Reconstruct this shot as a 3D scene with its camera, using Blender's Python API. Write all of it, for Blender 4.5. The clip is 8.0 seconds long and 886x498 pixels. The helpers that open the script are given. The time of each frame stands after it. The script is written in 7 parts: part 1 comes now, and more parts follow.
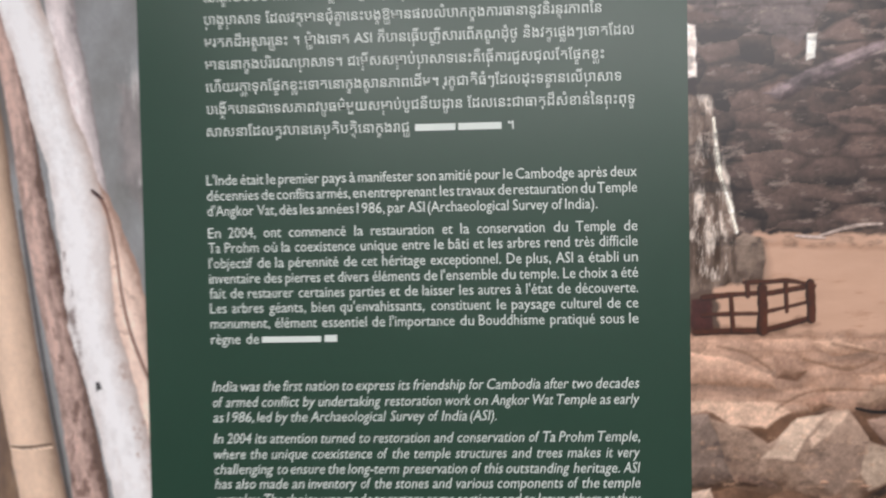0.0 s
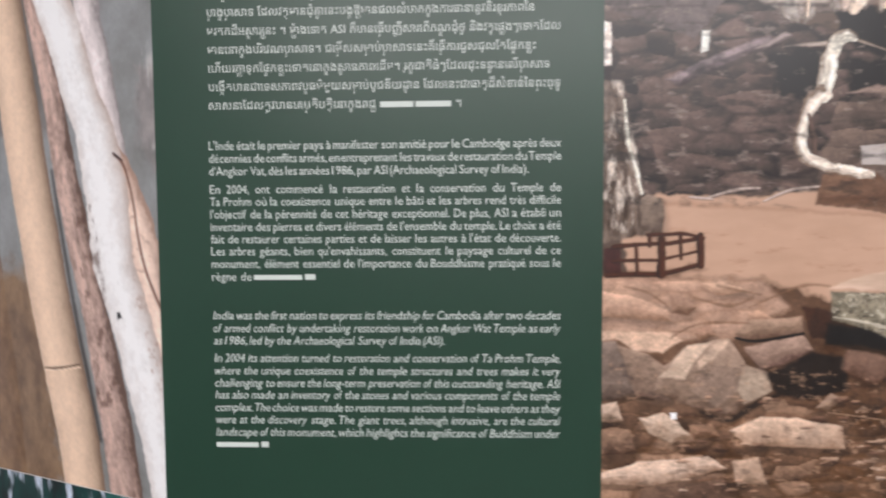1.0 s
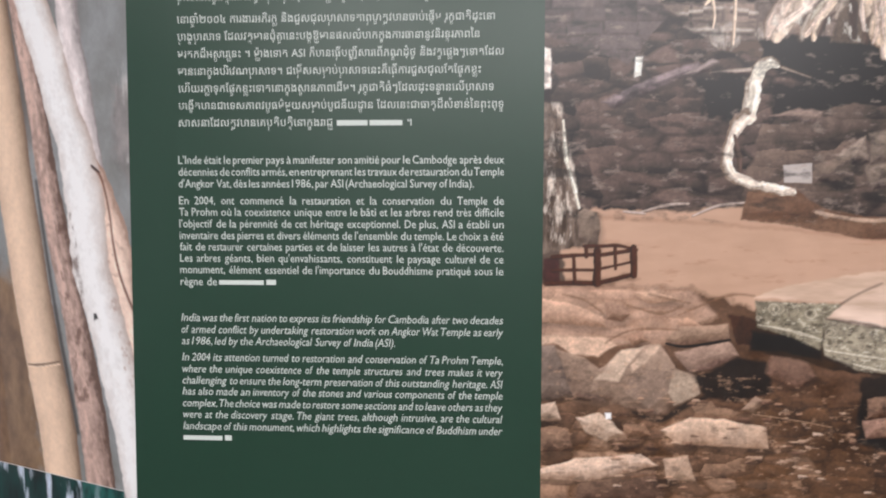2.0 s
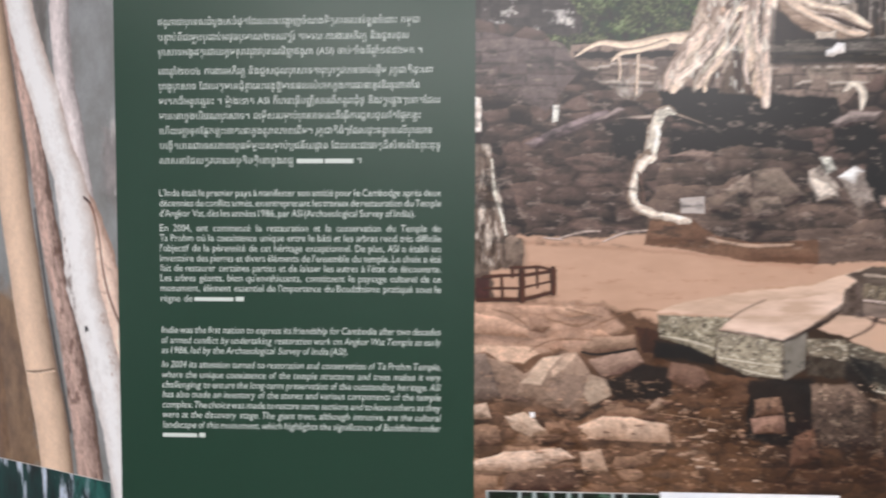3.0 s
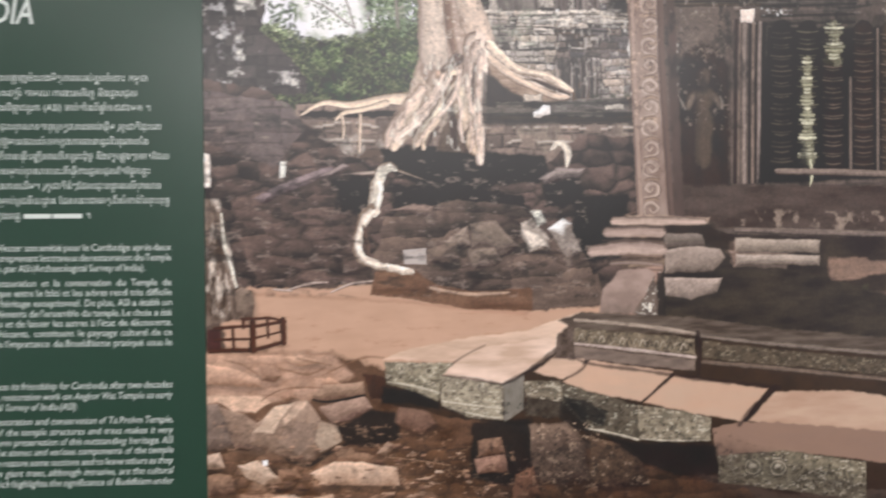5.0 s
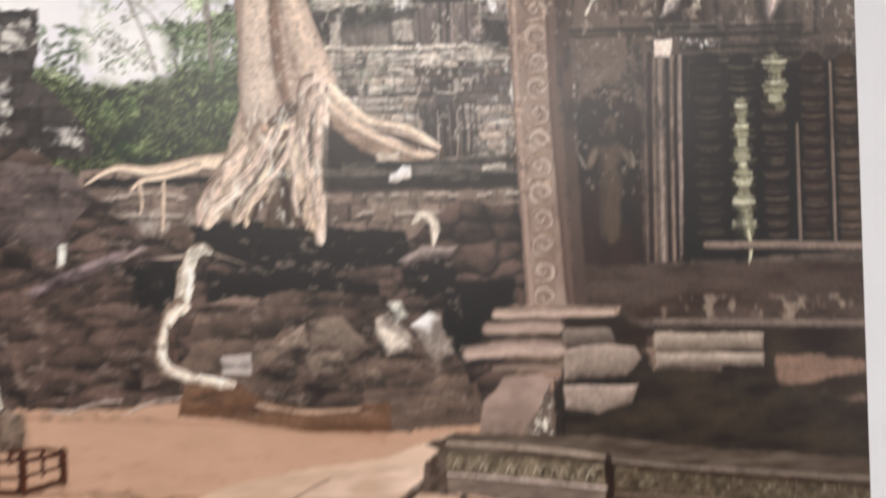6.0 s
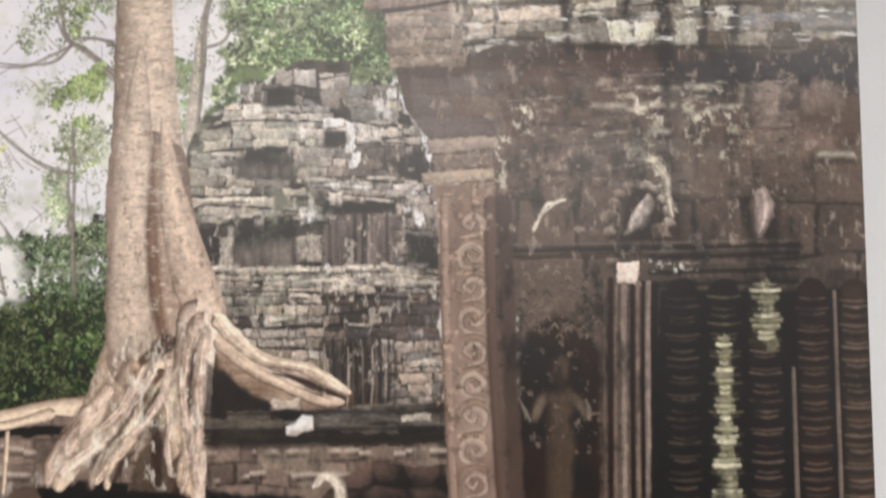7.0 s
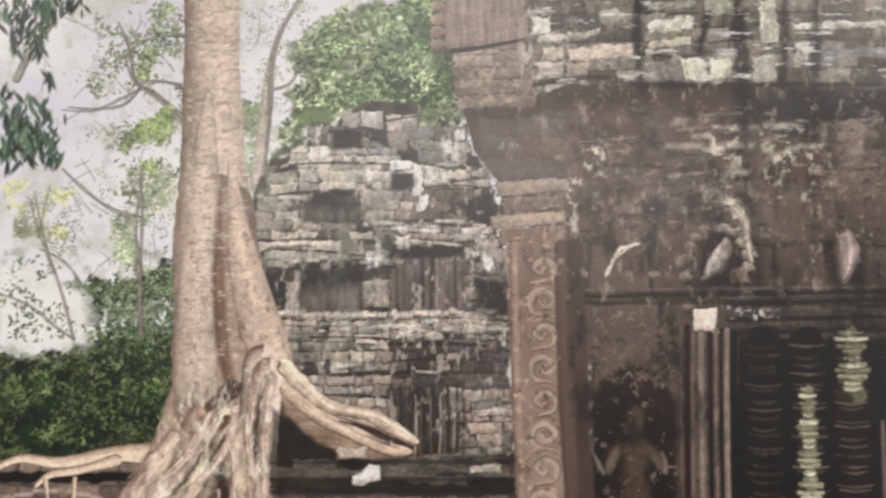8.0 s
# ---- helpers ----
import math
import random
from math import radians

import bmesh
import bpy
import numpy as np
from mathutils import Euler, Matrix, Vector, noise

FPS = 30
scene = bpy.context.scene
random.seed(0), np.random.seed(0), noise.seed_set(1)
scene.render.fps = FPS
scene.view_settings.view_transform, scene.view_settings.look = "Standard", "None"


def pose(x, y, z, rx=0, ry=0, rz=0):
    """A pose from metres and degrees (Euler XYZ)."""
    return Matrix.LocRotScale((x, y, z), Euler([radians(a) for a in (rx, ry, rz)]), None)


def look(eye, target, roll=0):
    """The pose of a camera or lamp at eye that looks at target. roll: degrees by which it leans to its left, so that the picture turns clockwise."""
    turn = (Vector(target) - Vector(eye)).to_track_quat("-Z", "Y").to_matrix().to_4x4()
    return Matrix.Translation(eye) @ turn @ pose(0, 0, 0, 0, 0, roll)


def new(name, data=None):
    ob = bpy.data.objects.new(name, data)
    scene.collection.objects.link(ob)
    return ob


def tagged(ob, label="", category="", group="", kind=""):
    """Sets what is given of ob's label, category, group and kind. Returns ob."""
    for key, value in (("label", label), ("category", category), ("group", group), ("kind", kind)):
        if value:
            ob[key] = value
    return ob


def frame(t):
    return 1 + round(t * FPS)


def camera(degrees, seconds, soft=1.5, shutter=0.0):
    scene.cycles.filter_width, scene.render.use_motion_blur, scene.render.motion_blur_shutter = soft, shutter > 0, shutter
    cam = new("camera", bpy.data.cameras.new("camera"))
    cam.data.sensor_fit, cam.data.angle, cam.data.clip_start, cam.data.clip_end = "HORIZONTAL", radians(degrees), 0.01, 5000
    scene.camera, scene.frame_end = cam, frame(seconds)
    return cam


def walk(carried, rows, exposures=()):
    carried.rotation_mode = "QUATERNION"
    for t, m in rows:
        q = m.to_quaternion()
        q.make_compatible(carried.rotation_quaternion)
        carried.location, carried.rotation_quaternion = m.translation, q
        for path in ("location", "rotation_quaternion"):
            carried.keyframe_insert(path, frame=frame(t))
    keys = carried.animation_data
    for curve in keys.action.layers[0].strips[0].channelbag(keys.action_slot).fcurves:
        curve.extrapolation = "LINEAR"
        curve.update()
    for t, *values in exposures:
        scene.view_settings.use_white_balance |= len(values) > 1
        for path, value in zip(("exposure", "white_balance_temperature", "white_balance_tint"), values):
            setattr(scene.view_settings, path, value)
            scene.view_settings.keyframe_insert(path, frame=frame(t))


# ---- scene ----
cam = camera(65.0, 8.0, soft=2.0, shutter=0.5)
PATH = [
    (0, (0.367, -0.762, 1.389), (0.28, 1.235, 1.336), -1.1),
    (0.5, (0.342, -0.864, 1.382), (0.249, 1.133, 1.326), -1.2),
    (1, (0.427, -0.93, 1.367), (0.343, 1.064, 1.243), -0.4),
    (1.5, (0.493, -0.953, 1.36), (0.397, 1.042, 1.257), 0.0),
    (2.8, (0.563, -1.11, 1.413), (0.45, 0.883, 1.285), 0.0),
    (3, (0.601, -1.143, 1.407), (0.508, 0.853, 1.32), 0.1),
    (3.5, (0.725, -1.214, 1.446), (0.634, 0.782, 1.364), 0.9),
    (4, (0.797, -1.242, 1.461), (0.683, 0.755, 1.425), 0.7),
    (4.5, (0.876, -1.234, 1.442), (0.79, 0.764, 1.425), 0.5),
    (4.7, (0.899, -1.221, 1.447), (0.943, 0.779, 1.421), 0.5),
    (5.8, (1.132, -0.987, 1.497), (1.253, 1.009, 1.525), -1.1),
    (6, (1.181, -0.924, 1.559), (1.276, 1.073, 1.594), -1.3),
    (6.5, (1.252, -0.801, 1.727), (1.352, 1.195, 1.798), -0.6),
    (7, (1.302, -0.765, 1.818), (1.362, 1.23, 1.946), -0.0),
    (7.5, (1.286, -0.752, 1.849), (1.306, 1.241, 2.013), 0.3),
    (8, (1.259, -0.749, 1.857), (1.235, 1.244, 2.013), 0.3),
]
walk(cam, [(t, look(eye, target, roll)) for t, eye, target, roll in PATH], [(0.0, 0.04, 6400, 12), (4.5, 0.04, 6400, 11), (6.5, -0.14, 6850, 10), (8.0, -0.26, 6800, 8)])

# ---- light: a plain exhibition room with unseen luminous ceiling panels ----
world = bpy.data.worlds.new("world")
world.use_nodes = True
world.node_tree.nodes["Background"].inputs[0].default_value = (0.9, 0.95, 1.0, 1)
world.node_tree.nodes["Background"].inputs[1].default_value = 0.05
scene.world = world


def ceiling_lamp(x, y, watts, sx=1.2, sy=0.6):
    lamp = bpy.data.lights.new("lamp", "AREA")
    lamp.shape, lamp.size, lamp.size_y, lamp.energy, lamp.color = "RECTANGLE", sx, sy, watts, (1.0, 0.95, 0.945)
    ob = new("lamp", lamp)
    ob.matrix_world = pose(x, y, 2.93)
    return ob


# Back row placed from glare; front row added to brighten the upper wall.
LAMPS = [(-0.4, -4.4, 74), (1.1, -4.4, 70), (2.6, -4.4, 74), (-0.9, -1.7, 24), (1.1, -1.7, 22), (3.1, -1.7, 22)]
for lx, ly, watts in LAMPS:
    ceiling_lamp(lx, ly, watts)


# ---- materials ----
def shader(name, colour, rough=0.6, bump=0.0, scale=60.0, vary=0.0, metal=0.0, spec=0.5, stretch=(1, 1, 1), attribute=""):
    mat = bpy.data.materials.new(name)
    mat.use_nodes = True
    nt = mat.node_tree
    b = nt.nodes["Principled BSDF"]
    b.inputs["Roughness"].default_value = rough
    b.inputs["Metallic"].default_value = metal
    b.inputs["Specular IOR Level"].default_value = spec
    co = nt.nodes.new("ShaderNodeTexCoord")
    mp = nt.nodes.new("ShaderNodeMapping")
    mp.inputs["Scale"].default_value = stretch
    nt.links.new(co.outputs["Object"], mp.inputs["Vector"])
    fine = nt.nodes.new("ShaderNodeTexNoise")
    fine.inputs["Scale"].default_value, fine.inputs["Detail"].default_value = scale, 6
    big = nt.nodes.new("ShaderNodeTexNoise")
    big.inputs["Scale"].default_value, big.inputs["Detail"].default_value = scale / 18, 3
    for n in (fine, big):
        nt.links.new(mp.outputs["Vector"], n.inputs["Vector"])
    add = nt.nodes.new("ShaderNodeMath")
    add.operation = "ADD"
    nt.links.new(fine.outputs["Fac"], add.inputs[0])
    nt.links.new(big.outputs["Fac"], add.inputs[1])
    ramp = nt.nodes.new("ShaderNodeMapRange")
    ramp.inputs["From Min"].default_value, ramp.inputs["From Max"].default_value = 0.6, 1.4
    ramp.inputs["To Min"].default_value, ramp.inputs["To Max"].default_value = 1 - vary, 1 + vary
    nt.links.new(add.outputs[0], ramp.inputs["Value"])
    mul = nt.nodes.new("ShaderNodeMix")
    mul.data_type, mul.blend_type = "RGBA", "MULTIPLY"
    mul.inputs["Factor"].default_value = 1.0
    if attribute:
        at = nt.nodes.new("ShaderNodeAttribute")
        at.attribute_name = attribute
        nt.links.new(at.outputs["Color"], mul.inputs[6])
    else:
        mul.inputs[6].default_value = (*colour, 1)
    nt.links.new(ramp.outputs["Result"], mul.inputs[7])
    nt.links.new(mul.outputs[2], b.inputs["Base Color"])
    gloss = nt.nodes.new("ShaderNodeMapRange")
    gloss.inputs["From Min"].default_value, gloss.inputs["From Max"].default_value = 0.3, 0.7
    gloss.inputs["To Min"].default_value, gloss.inputs["To Max"].default_value = rough - 0.008, rough + 0.008
    nt.links.new(big.outputs["Fac"], gloss.inputs["Value"])
    nt.links.new(gloss.outputs["Result"], b.inputs["Roughness"])
    if bump:
        bp = nt.nodes.new("ShaderNodeBump")
        bp.inputs["Strength"].default_value, bp.inputs["Distance"].default_value = bump, 0.0006
        nt.links.new(fine.outputs["Fac"], bp.inputs["Height"])
        nt.links.new(bp.outputs["Normal"], b.inputs["Normal"])
    return mat


PRINT = shader("printed_vinyl", (1, 1, 1), 0.31, 0.0, 30, 0.02, spec=0.54, attribute="ink")
GREEN = shader("green_print", (0.0130, 0.0460, 0.0280), 0.31, 0.0, 30, 0.04, spec=0.54)
LETTER = shader("letter_white", (0.60, 0.66, 0.62), 0.5, 0.0, 900, 0.03)
PAINT = shader("wall_paint", (0.70, 0.72, 0.75), 0.75, 0.25, 220, 0.03)
GREY = shader("grey_wall_paint", (0.36, 0.36, 0.36), 0.75, 0.25, 220, 0.03)
CEIL = shader("ceiling_paint", (0.8, 0.8, 0.78), 0.8, 0.2, 120, 0.03)
FLOOR = shader("floor_tile", (0.07, 0.065, 0.06), 0.5, 0.15, 40, 0.12)
EDGE = shader("board_edge", (0.55, 0.55, 0.55), 0.6, 0.1, 300, 0.05)
LAMP = shader("lamp_glass", (0.9, 0.9, 0.9), 0.5)
LAMP.node_tree.nodes["Principled BSDF"].inputs["Emission Color"].default_value = (1, 0.95, 0.9, 1)
LAMP.node_tree.nodes["Principled BSDF"].inputs["Emission Strength"].default_value = 2.0


def mesh_of(name, bm, mat):
    me = bpy.data.meshes.new(name)
    bm.to_mesh(me)
    bm.free()
    me.materials.append(mat)
    return me


def box(bm, x0, x1, y0, y1, z0, z1, bevel=0.0):
    m = Matrix.Translation(((x0 + x1) / 2, (y0 + y1) / 2, (z0 + z1) / 2)) @ Matrix.Diagonal((x1 - x0, y1 - y0, z1 - z0, 1))
    made = bmesh.ops.create_cube(bm, size=1, matrix=m)
    if bevel:
        edges = list({e for v in made["verts"] for e in v.link_edges})
        bmesh.ops.bevel(bm, geom=edges, offset=bevel, segments=2, affect="EDGES")


def part(name, bm, material, parent, label=""):
    ob = new(name, mesh_of(name, bm, material))
    ob.parent = parent
    return tagged(ob, label=label)


def slab(name, x0, x1, y0, y1, z0, z1, mat, label, category, bevel=0.0):
    bm = bmesh.new()
    box(bm, x0, x1, y0, y1, z0, z1, bevel)
    return tagged(new(name, mesh_of(name, bm, mat)), label=label, category=category, kind="structure")


# ---- the room ----
FOLD = math.radians(22)
TOP, LOW = 2.34, 0.80
# Floor and wall_south are unseen, kept dark to curb reflections on the prints.
slab("floor", -3.0, 4.6, -5.2, 1.6, -0.1, 0.0, FLOOR, "grey stone tile floor of the exhibition room", "floor")
slab("ceiling", -3.0, 4.6, -5.2, 1.6, 3.0, 3.1, CEIL, "plain white ceiling of the exhibition room", "ceiling")
slab("wall_north", 0.0, 4.6, 0.006, 0.16, 0.0, 3.0, PAINT, "pale bluish white painted exhibition wall", "wall")
slab("wall_south", -3.0, 4.6, -5.2, -5.05, 0.0, 3.0, GREY, "plain grey wall across the room", "wall")
slab("wall_east", 4.45, 4.6, -5.05, 0.006, 0.0, 3.0, PAINT, "plain pale side wall of the room", "wall")
slab("wall_west", -3.0, -2.85, -5.05, 1.6, 0.0, 3.0, PAINT, "plain pale side wall of the room", "wall")
fold = slab("wall_northwest", -3.2, 0.0, 0.006, 0.16, 0.0, 3.0, PAINT, "pale wall folded back beside the text panel", "wall")
fold.matrix_world = Matrix.Rotation(-FOLD, 4, "Z")

# Fixtures modelled round the unseen lamps of both rows.
for lx, ly, watts in LAMPS:
    holder = tagged(new("ceiling_light"), "flat white rectangular ceiling light panel, unseen", "ceiling light", "ceiling lights")
    holder.location = (lx, ly, 3.0)
    bm = bmesh.new()
    for x0, x1, y0, y1 in ((-0.64, 0.64, -0.34, -0.3), (-0.64, 0.64, 0.3, 0.34), (-0.64, -0.6, -0.3, 0.3), (0.6, 0.64, -0.3, 0.3)):
        box(bm, x0, x1, y0, y1, -0.06, 0.0, 0.002)
    part("light_frame", bm, EDGE, holder)
    bm = bmesh.new()
    box(bm, -0.6, 0.6, -0.3, 0.3, -0.03, -0.02)
    part("diffuser", bm, LAMP, holder)


# ---- printing: inks laid on a fine flat sheet ----
def ink(code, gain=1.5):
    """Linear ink for a colour code."""
    c = np.array([int(code[i:i + 2], 16) / 255 for i in (0, 2, 4)])
    c = c * 0.87 + c.mean() * 0.13
    lin = np.where(c < 0.04045, c / 12.92, ((c + 0.055) / 1.055) ** 2.4)
    return np.clip(lin * gain - 0.033, 0.003, 0.9)


def rnd(i, j, seed):
    v = np.sin(i * 127.1 + j * 311.7 + seed * 74.7) * 43758.5453
    return v - np.floor(v)


def value_noise(x, z, seed):
    i, j = np.floor(x), np.floor(z)
    fx, fz = x - i, z - j
    fx, fz = fx * fx * (3 - 2 * fx), fz * fz * (3 - 2 * fz)
    low = rnd(i, j, seed) * (1 - fx) + rnd(i + 1, j, seed) * fx
    high = rnd(i, j + 1, seed) * (1 - fx) + rnd(i + 1, j + 1, seed) * fx
    return low * (1 - fz) + high * fz


def fbm(x, z, sx, sz, seed, octaves=4):
    total, amp, norm = 0.0, 1.0, 0.0
    for k in range(octaves):
        total = total + amp * value_noise(x / sx * 2 ** k, z / sz * 2 ** k, seed + 13 * k)
        norm += amp
        amp *= 0.55
    return total / norm


def smooth(pts, n=7):
    """A rounded line through a few points."""
    p = np.array([pts[0], *pts, pts[-1]], float)
    out = []
    for k in range(1, len(p) - 2):
        for s in np.linspace(0, 1, n, endpoint=False):
            a, b, c, d = p[k - 1:k + 3]
            out.append(0.5 * (2 * b + (c - a) * s + (2 * a - 5 * b + 4 * c - d) * s * s + (3 * b - a - 3 * c + d) * s ** 3))
    out.append(p[-2])
    return np.array(out)


class Sheet:
    """A flat print: ink and motif for every point of a fine sheet, in millimetres."""

    def __init__(self, x0, x1, z0, z1, step, base, rows=()):
        self.x = np.arange(x0, x1 + step / 2, step)
        self.z = np.array(rows) if len(rows) else np.arange(z0, z1 + step / 2, step)
        self.X, self.Z = np.meshgrid(self.x, self.z)
        self.ink = np.empty((*self.X.shape, 3))
        self.ink[:] = ink(base)
        self.motif = np.zeros(self.X.shape, int)
        self.names = []

    def name(self, motif):
        if motif not in self.names:
            self.names.append(motif)
        return self.names.index(motif)

    def window(self, x0, x1, z0, z1):
        i = np.clip(np.searchsorted(self.x, [x0, x1]) + (-1, 1), 0, len(self.x))
        j = np.clip(np.searchsorted(self.z, [z0, z1]) + (-1, 1), 0, len(self.z))
        return slice(j[0], j[1]), slice(i[0], i[1])

    def lay(self, w, mask, colour, motif=""):
        m = mask[..., None]
        self.ink[w] = self.ink[w] * (1 - m) + colour * m
        if motif:
            k = self.name(motif)
            self.motif[w] = np.where(mask > 0.5, k, self.motif[w])

    def area(self, pts, rough=0.0, soft=2.0, grain=14, seed=1):
        """The window and mask of a rounded or ragged outline."""
        p = np.array(pts, float)
        pad = rough + soft + 2
        w = self.window(p[:, 0].min() - pad, p[:, 0].max() + pad, p[:, 1].min() - pad, p[:, 1].max() + pad)
        X, Z = self.X[w], self.Z[w]
        if rough:
            X, Z = X + rough * 2 * (fbm(X, Z, grain, grain, seed, 3) - 0.5), Z + rough * 2 * (fbm(X, Z, grain, grain, seed + 50, 3) - 0.5)
        inside = np.zeros(X.shape, bool)
        near = np.full(X.shape, 1e9)
        for a, b in zip(p, np.roll(p, -1, 0)):
            d = b - a
            s = np.clip(((X - a[0]) * d[0] + (Z - a[1]) * d[1]) / max(d @ d, 1e-9), 0, 1)
            near = np.minimum(near, np.hypot(X - a[0] - s * d[0], Z - a[1] - s * d[1]))
            cross = (a[1] > Z) != (b[1] > Z)
            with np.errstate(divide="ignore", invalid="ignore"):
                at = (b[0] - a[0]) * (Z - a[1]) / (b[1] - a[1] if b[1] != a[1] else 1e-9) + a[0]
            inside ^= cross & (X < at)
        signed = np.where(inside, near, -near)
        return w, np.clip(signed / max(soft, 0.1) + 0.5, 0, 1), signed

    def patch(self, pts, code, vary=0.2, motif="", rough=3.0, soft=2.5, seed=1, sx=25, sz=25, code2="", alpha=1.0, grain=14, octaves=5):
        """A mottled patch of one or two inks."""
        w, m, _ = self.area(pts, rough, soft, grain, seed)
        n = fbm(self.X[w], self.Z[w], sx, sz, seed + 3, octaves)
        n = np.clip((n - 0.5) * 2.2 + 0.5, 0, 1)[..., None]
        c = ink(code) * (1 - n) + ink(code2) * n if code2 else ink(code) * (1 + vary * 2 * (n - 0.5))
        self.lay(w, m * alpha, c, motif)

    def boulder(self, pts, code, dark="2e2420", motif="", rough=4.0, soft=3.0, seed=1, vary=0.35, top=0.5, rim=11.0, alpha=1.0):
        """A weathered rock: round at its rim, lit from above."""
        # Contact shadow printed below and right of the rock.
        self.patch([(x + 4, z - 7) for x, z in pts], "1f1813", 0.2, "", rough, 12, seed + 9, alpha=0.5 * alpha)
        w, m, signed = self.area(pts, rough, soft, 22, seed)
        X, Z = self.X[w], self.Z[w]
        lo, hi = min(p[1] for p in pts), max(p[1] for p in pts)
        up = np.clip((Z - lo) / max(hi - lo, 1), 0, 1)
        facet = np.floor(fbm(X, Z, 46, 30, seed + 4, 2) * 5) / 5 - 0.4
        if min(X.shape) < 2:
            return
        gz, gx = np.gradient(signed, self.z[w[0]], self.x[w[1]])
        rimmed = np.exp(-np.clip(signed, 0, 99) / rim)
        b = 0.62 + top * (0.55 * (up - 0.5) + 0.6 * facet) + rimmed * (-0.42 * gz + 0.16 * gx - 0.08)
        b = b + vary * (1.5 * (fbm(X, Z, 18, 12, seed + 6, 5) - 0.5) + 0.7 * (fbm(X, Z, 5, 4, seed + 7, 3) - 0.5))
        b = np.clip(b * 1.18, 0, 1.2)[..., None]
        self.lay(w, m * alpha, ink(dark) * (1 - np.clip(b, 0, 1)) + ink(code) * b, motif)

    def ledges(self, x0, x1, z, drop, code, dark, motif="", seed=1, thick=5.0, alpha=0.85):
        """A broken, bowed cornice: a pale edge over a dark line."""
        w = self.window(x0, x1, z - drop - 16, z + 16)
        X, Z = self.X[w], self.Z[w]
        s = (X - x0) / (x1 - x0)
        line = z - drop * (2 * s - 1) ** 2 + 3 * (fbm(X, X * 0, 20, 1, seed, 3) - 0.5) + 3 * np.floor(3 * fbm(X, X * 0, 60, 1, seed + 2, 1))
        on = np.clip((fbm(X, Z, 22, 60, seed + 5, 4) - 0.45) * 8, 0, 1) * np.clip(np.minimum(X - x0, x1 - X) / 8, 0, 1)
        d = Z - line
        lit, shade = np.clip(1 - np.abs(d) / thick, 0, 1) * on, np.clip(1 - np.abs(d + thick * 1.7) / (thick * 1.1), 0, 1) * on
        self.lay(w, shade * alpha, ink(dark), motif)
        self.lay(w, lit * alpha, ink(code) * (0.6 + 0.9 * fbm(X, Z, 10, 10, seed + 8, 3))[..., None], motif)

    def limb(self, pts, widths, code, dark="", motif="", lit=-0.35, seed=1, rough=0.15, fibre=0.25, soft=1.6, alpha=1.0, tail=None):
        """A round, tapering stem: bright along one side, dark along its edges."""
        line = smooth(pts)
        wd = np.interp(np.linspace(0, 1, len(line)), np.linspace(0, 1, len(widths)), widths)
        pad = wd.max() + 4
        w = self.window(line[:, 0].min() - pad, line[:, 0].max() + pad, line[:, 1].min() - pad, line[:, 1].max() + pad)
        X, Z = self.X[w], self.Z[w]
        if X.size == 0:
            return
        wob = 1 + rough * 2 * (fbm(X, Z, 16, 16, seed, 3) - 0.5)
        best = np.full(X.shape, 1e9)
        across, along, gone, size = np.zeros(X.shape), np.zeros(X.shape), 0.0, np.ones(X.shape)
        for k in range(len(line) - 1):
            a, d = line[k], line[k + 1] - line[k]
            ll = max(np.hypot(*d), 1e-6)
            s = ((X - a[0]) * d[0] + (Z - a[1]) * d[1]) / ll ** 2
            sc = np.clip(s, 0, 1)
            dist = np.hypot(X - a[0] - sc * d[0], Z - a[1] - sc * d[1])
            r = (wd[k] * (1 - sc) + wd[k + 1] * sc) / 2 * wob
            q = dist / np.maximum(r, 0.3)
            side = np.sign((X - a[0]) * d[1] - (Z - a[1]) * d[0])
            hit = q < best
            best = np.where(hit, q, best)
            across = np.where(hit, q * side, across)
            along = np.where(hit, gone + sc * ll, along)
            size = np.where(hit, r, size)
            gone += ll
        m = np.clip((1 - best) * size / soft + 0.5, 0, 1) * alpha
        n = fbm(across * 6 + 40, along, 2.2, 30, seed + 7, 4) - 0.5
        g = fbm(X, Z, 7, 7, seed + 21, 4) - 0.5
        bright = np.clip(1 - np.abs(across - lit) ** 2 * 0.62 + fibre * (1.6 * n + 0.9 * g), 0.05, 1.25)[..., None]
        c = ink(dark or "4a3c34") * (1 - np.clip(bright, 0, 1)) + ink(code) * bright
        self.lay(w, m, c, motif)

    def masonry(self, pts, course, block, code, joint="2c2522", motif="", seed=1, rough=4.0, vary=0.35, skew=0.0, lichen=0.0, gap=1.6, wob=5.0, alpha=1.0):
        """Weathered stone courses with broken joints."""
        w, m, _ = self.area(pts, rough, 2.0, 20, seed)
        X, Z = self.X[w], self.Z[w]
        zz = Z + skew * X + wob * 2 * (fbm(X, Z, 70, 40, seed + 2, 2) - 0.5)
        row = np.floor(zz / course)
        xx = X + wob * 1.2 * (fbm(X, Z, 40, 60, seed + 5, 2) - 0.5) + rnd(row, 3.0, seed) * block
        ln = block * (0.6 + 0.8 * rnd(row, 9.0, seed))
        col = np.floor(xx / ln)
        tone = rnd(row, col, seed)
        fz, fx = zz - row * course, xx - col * ln
        edge = np.minimum(np.minimum(fz, course - fz), np.minimum(fx, ln - fx) * 0.9)
        edge = edge + 1.6 * (fbm(X, Z, 9, 9, seed + 8, 3) - 0.5) * 2
        jn = np.clip(1 - (edge - gap * 0.5) / 2.6, 0, 1) * (0.3 + 0.7 * rnd(row, col, seed + 4)) * np.clip((fbm(X, Z, 34, 34, seed + 44, 3) - 0.25) * 4, 0.2, 1)
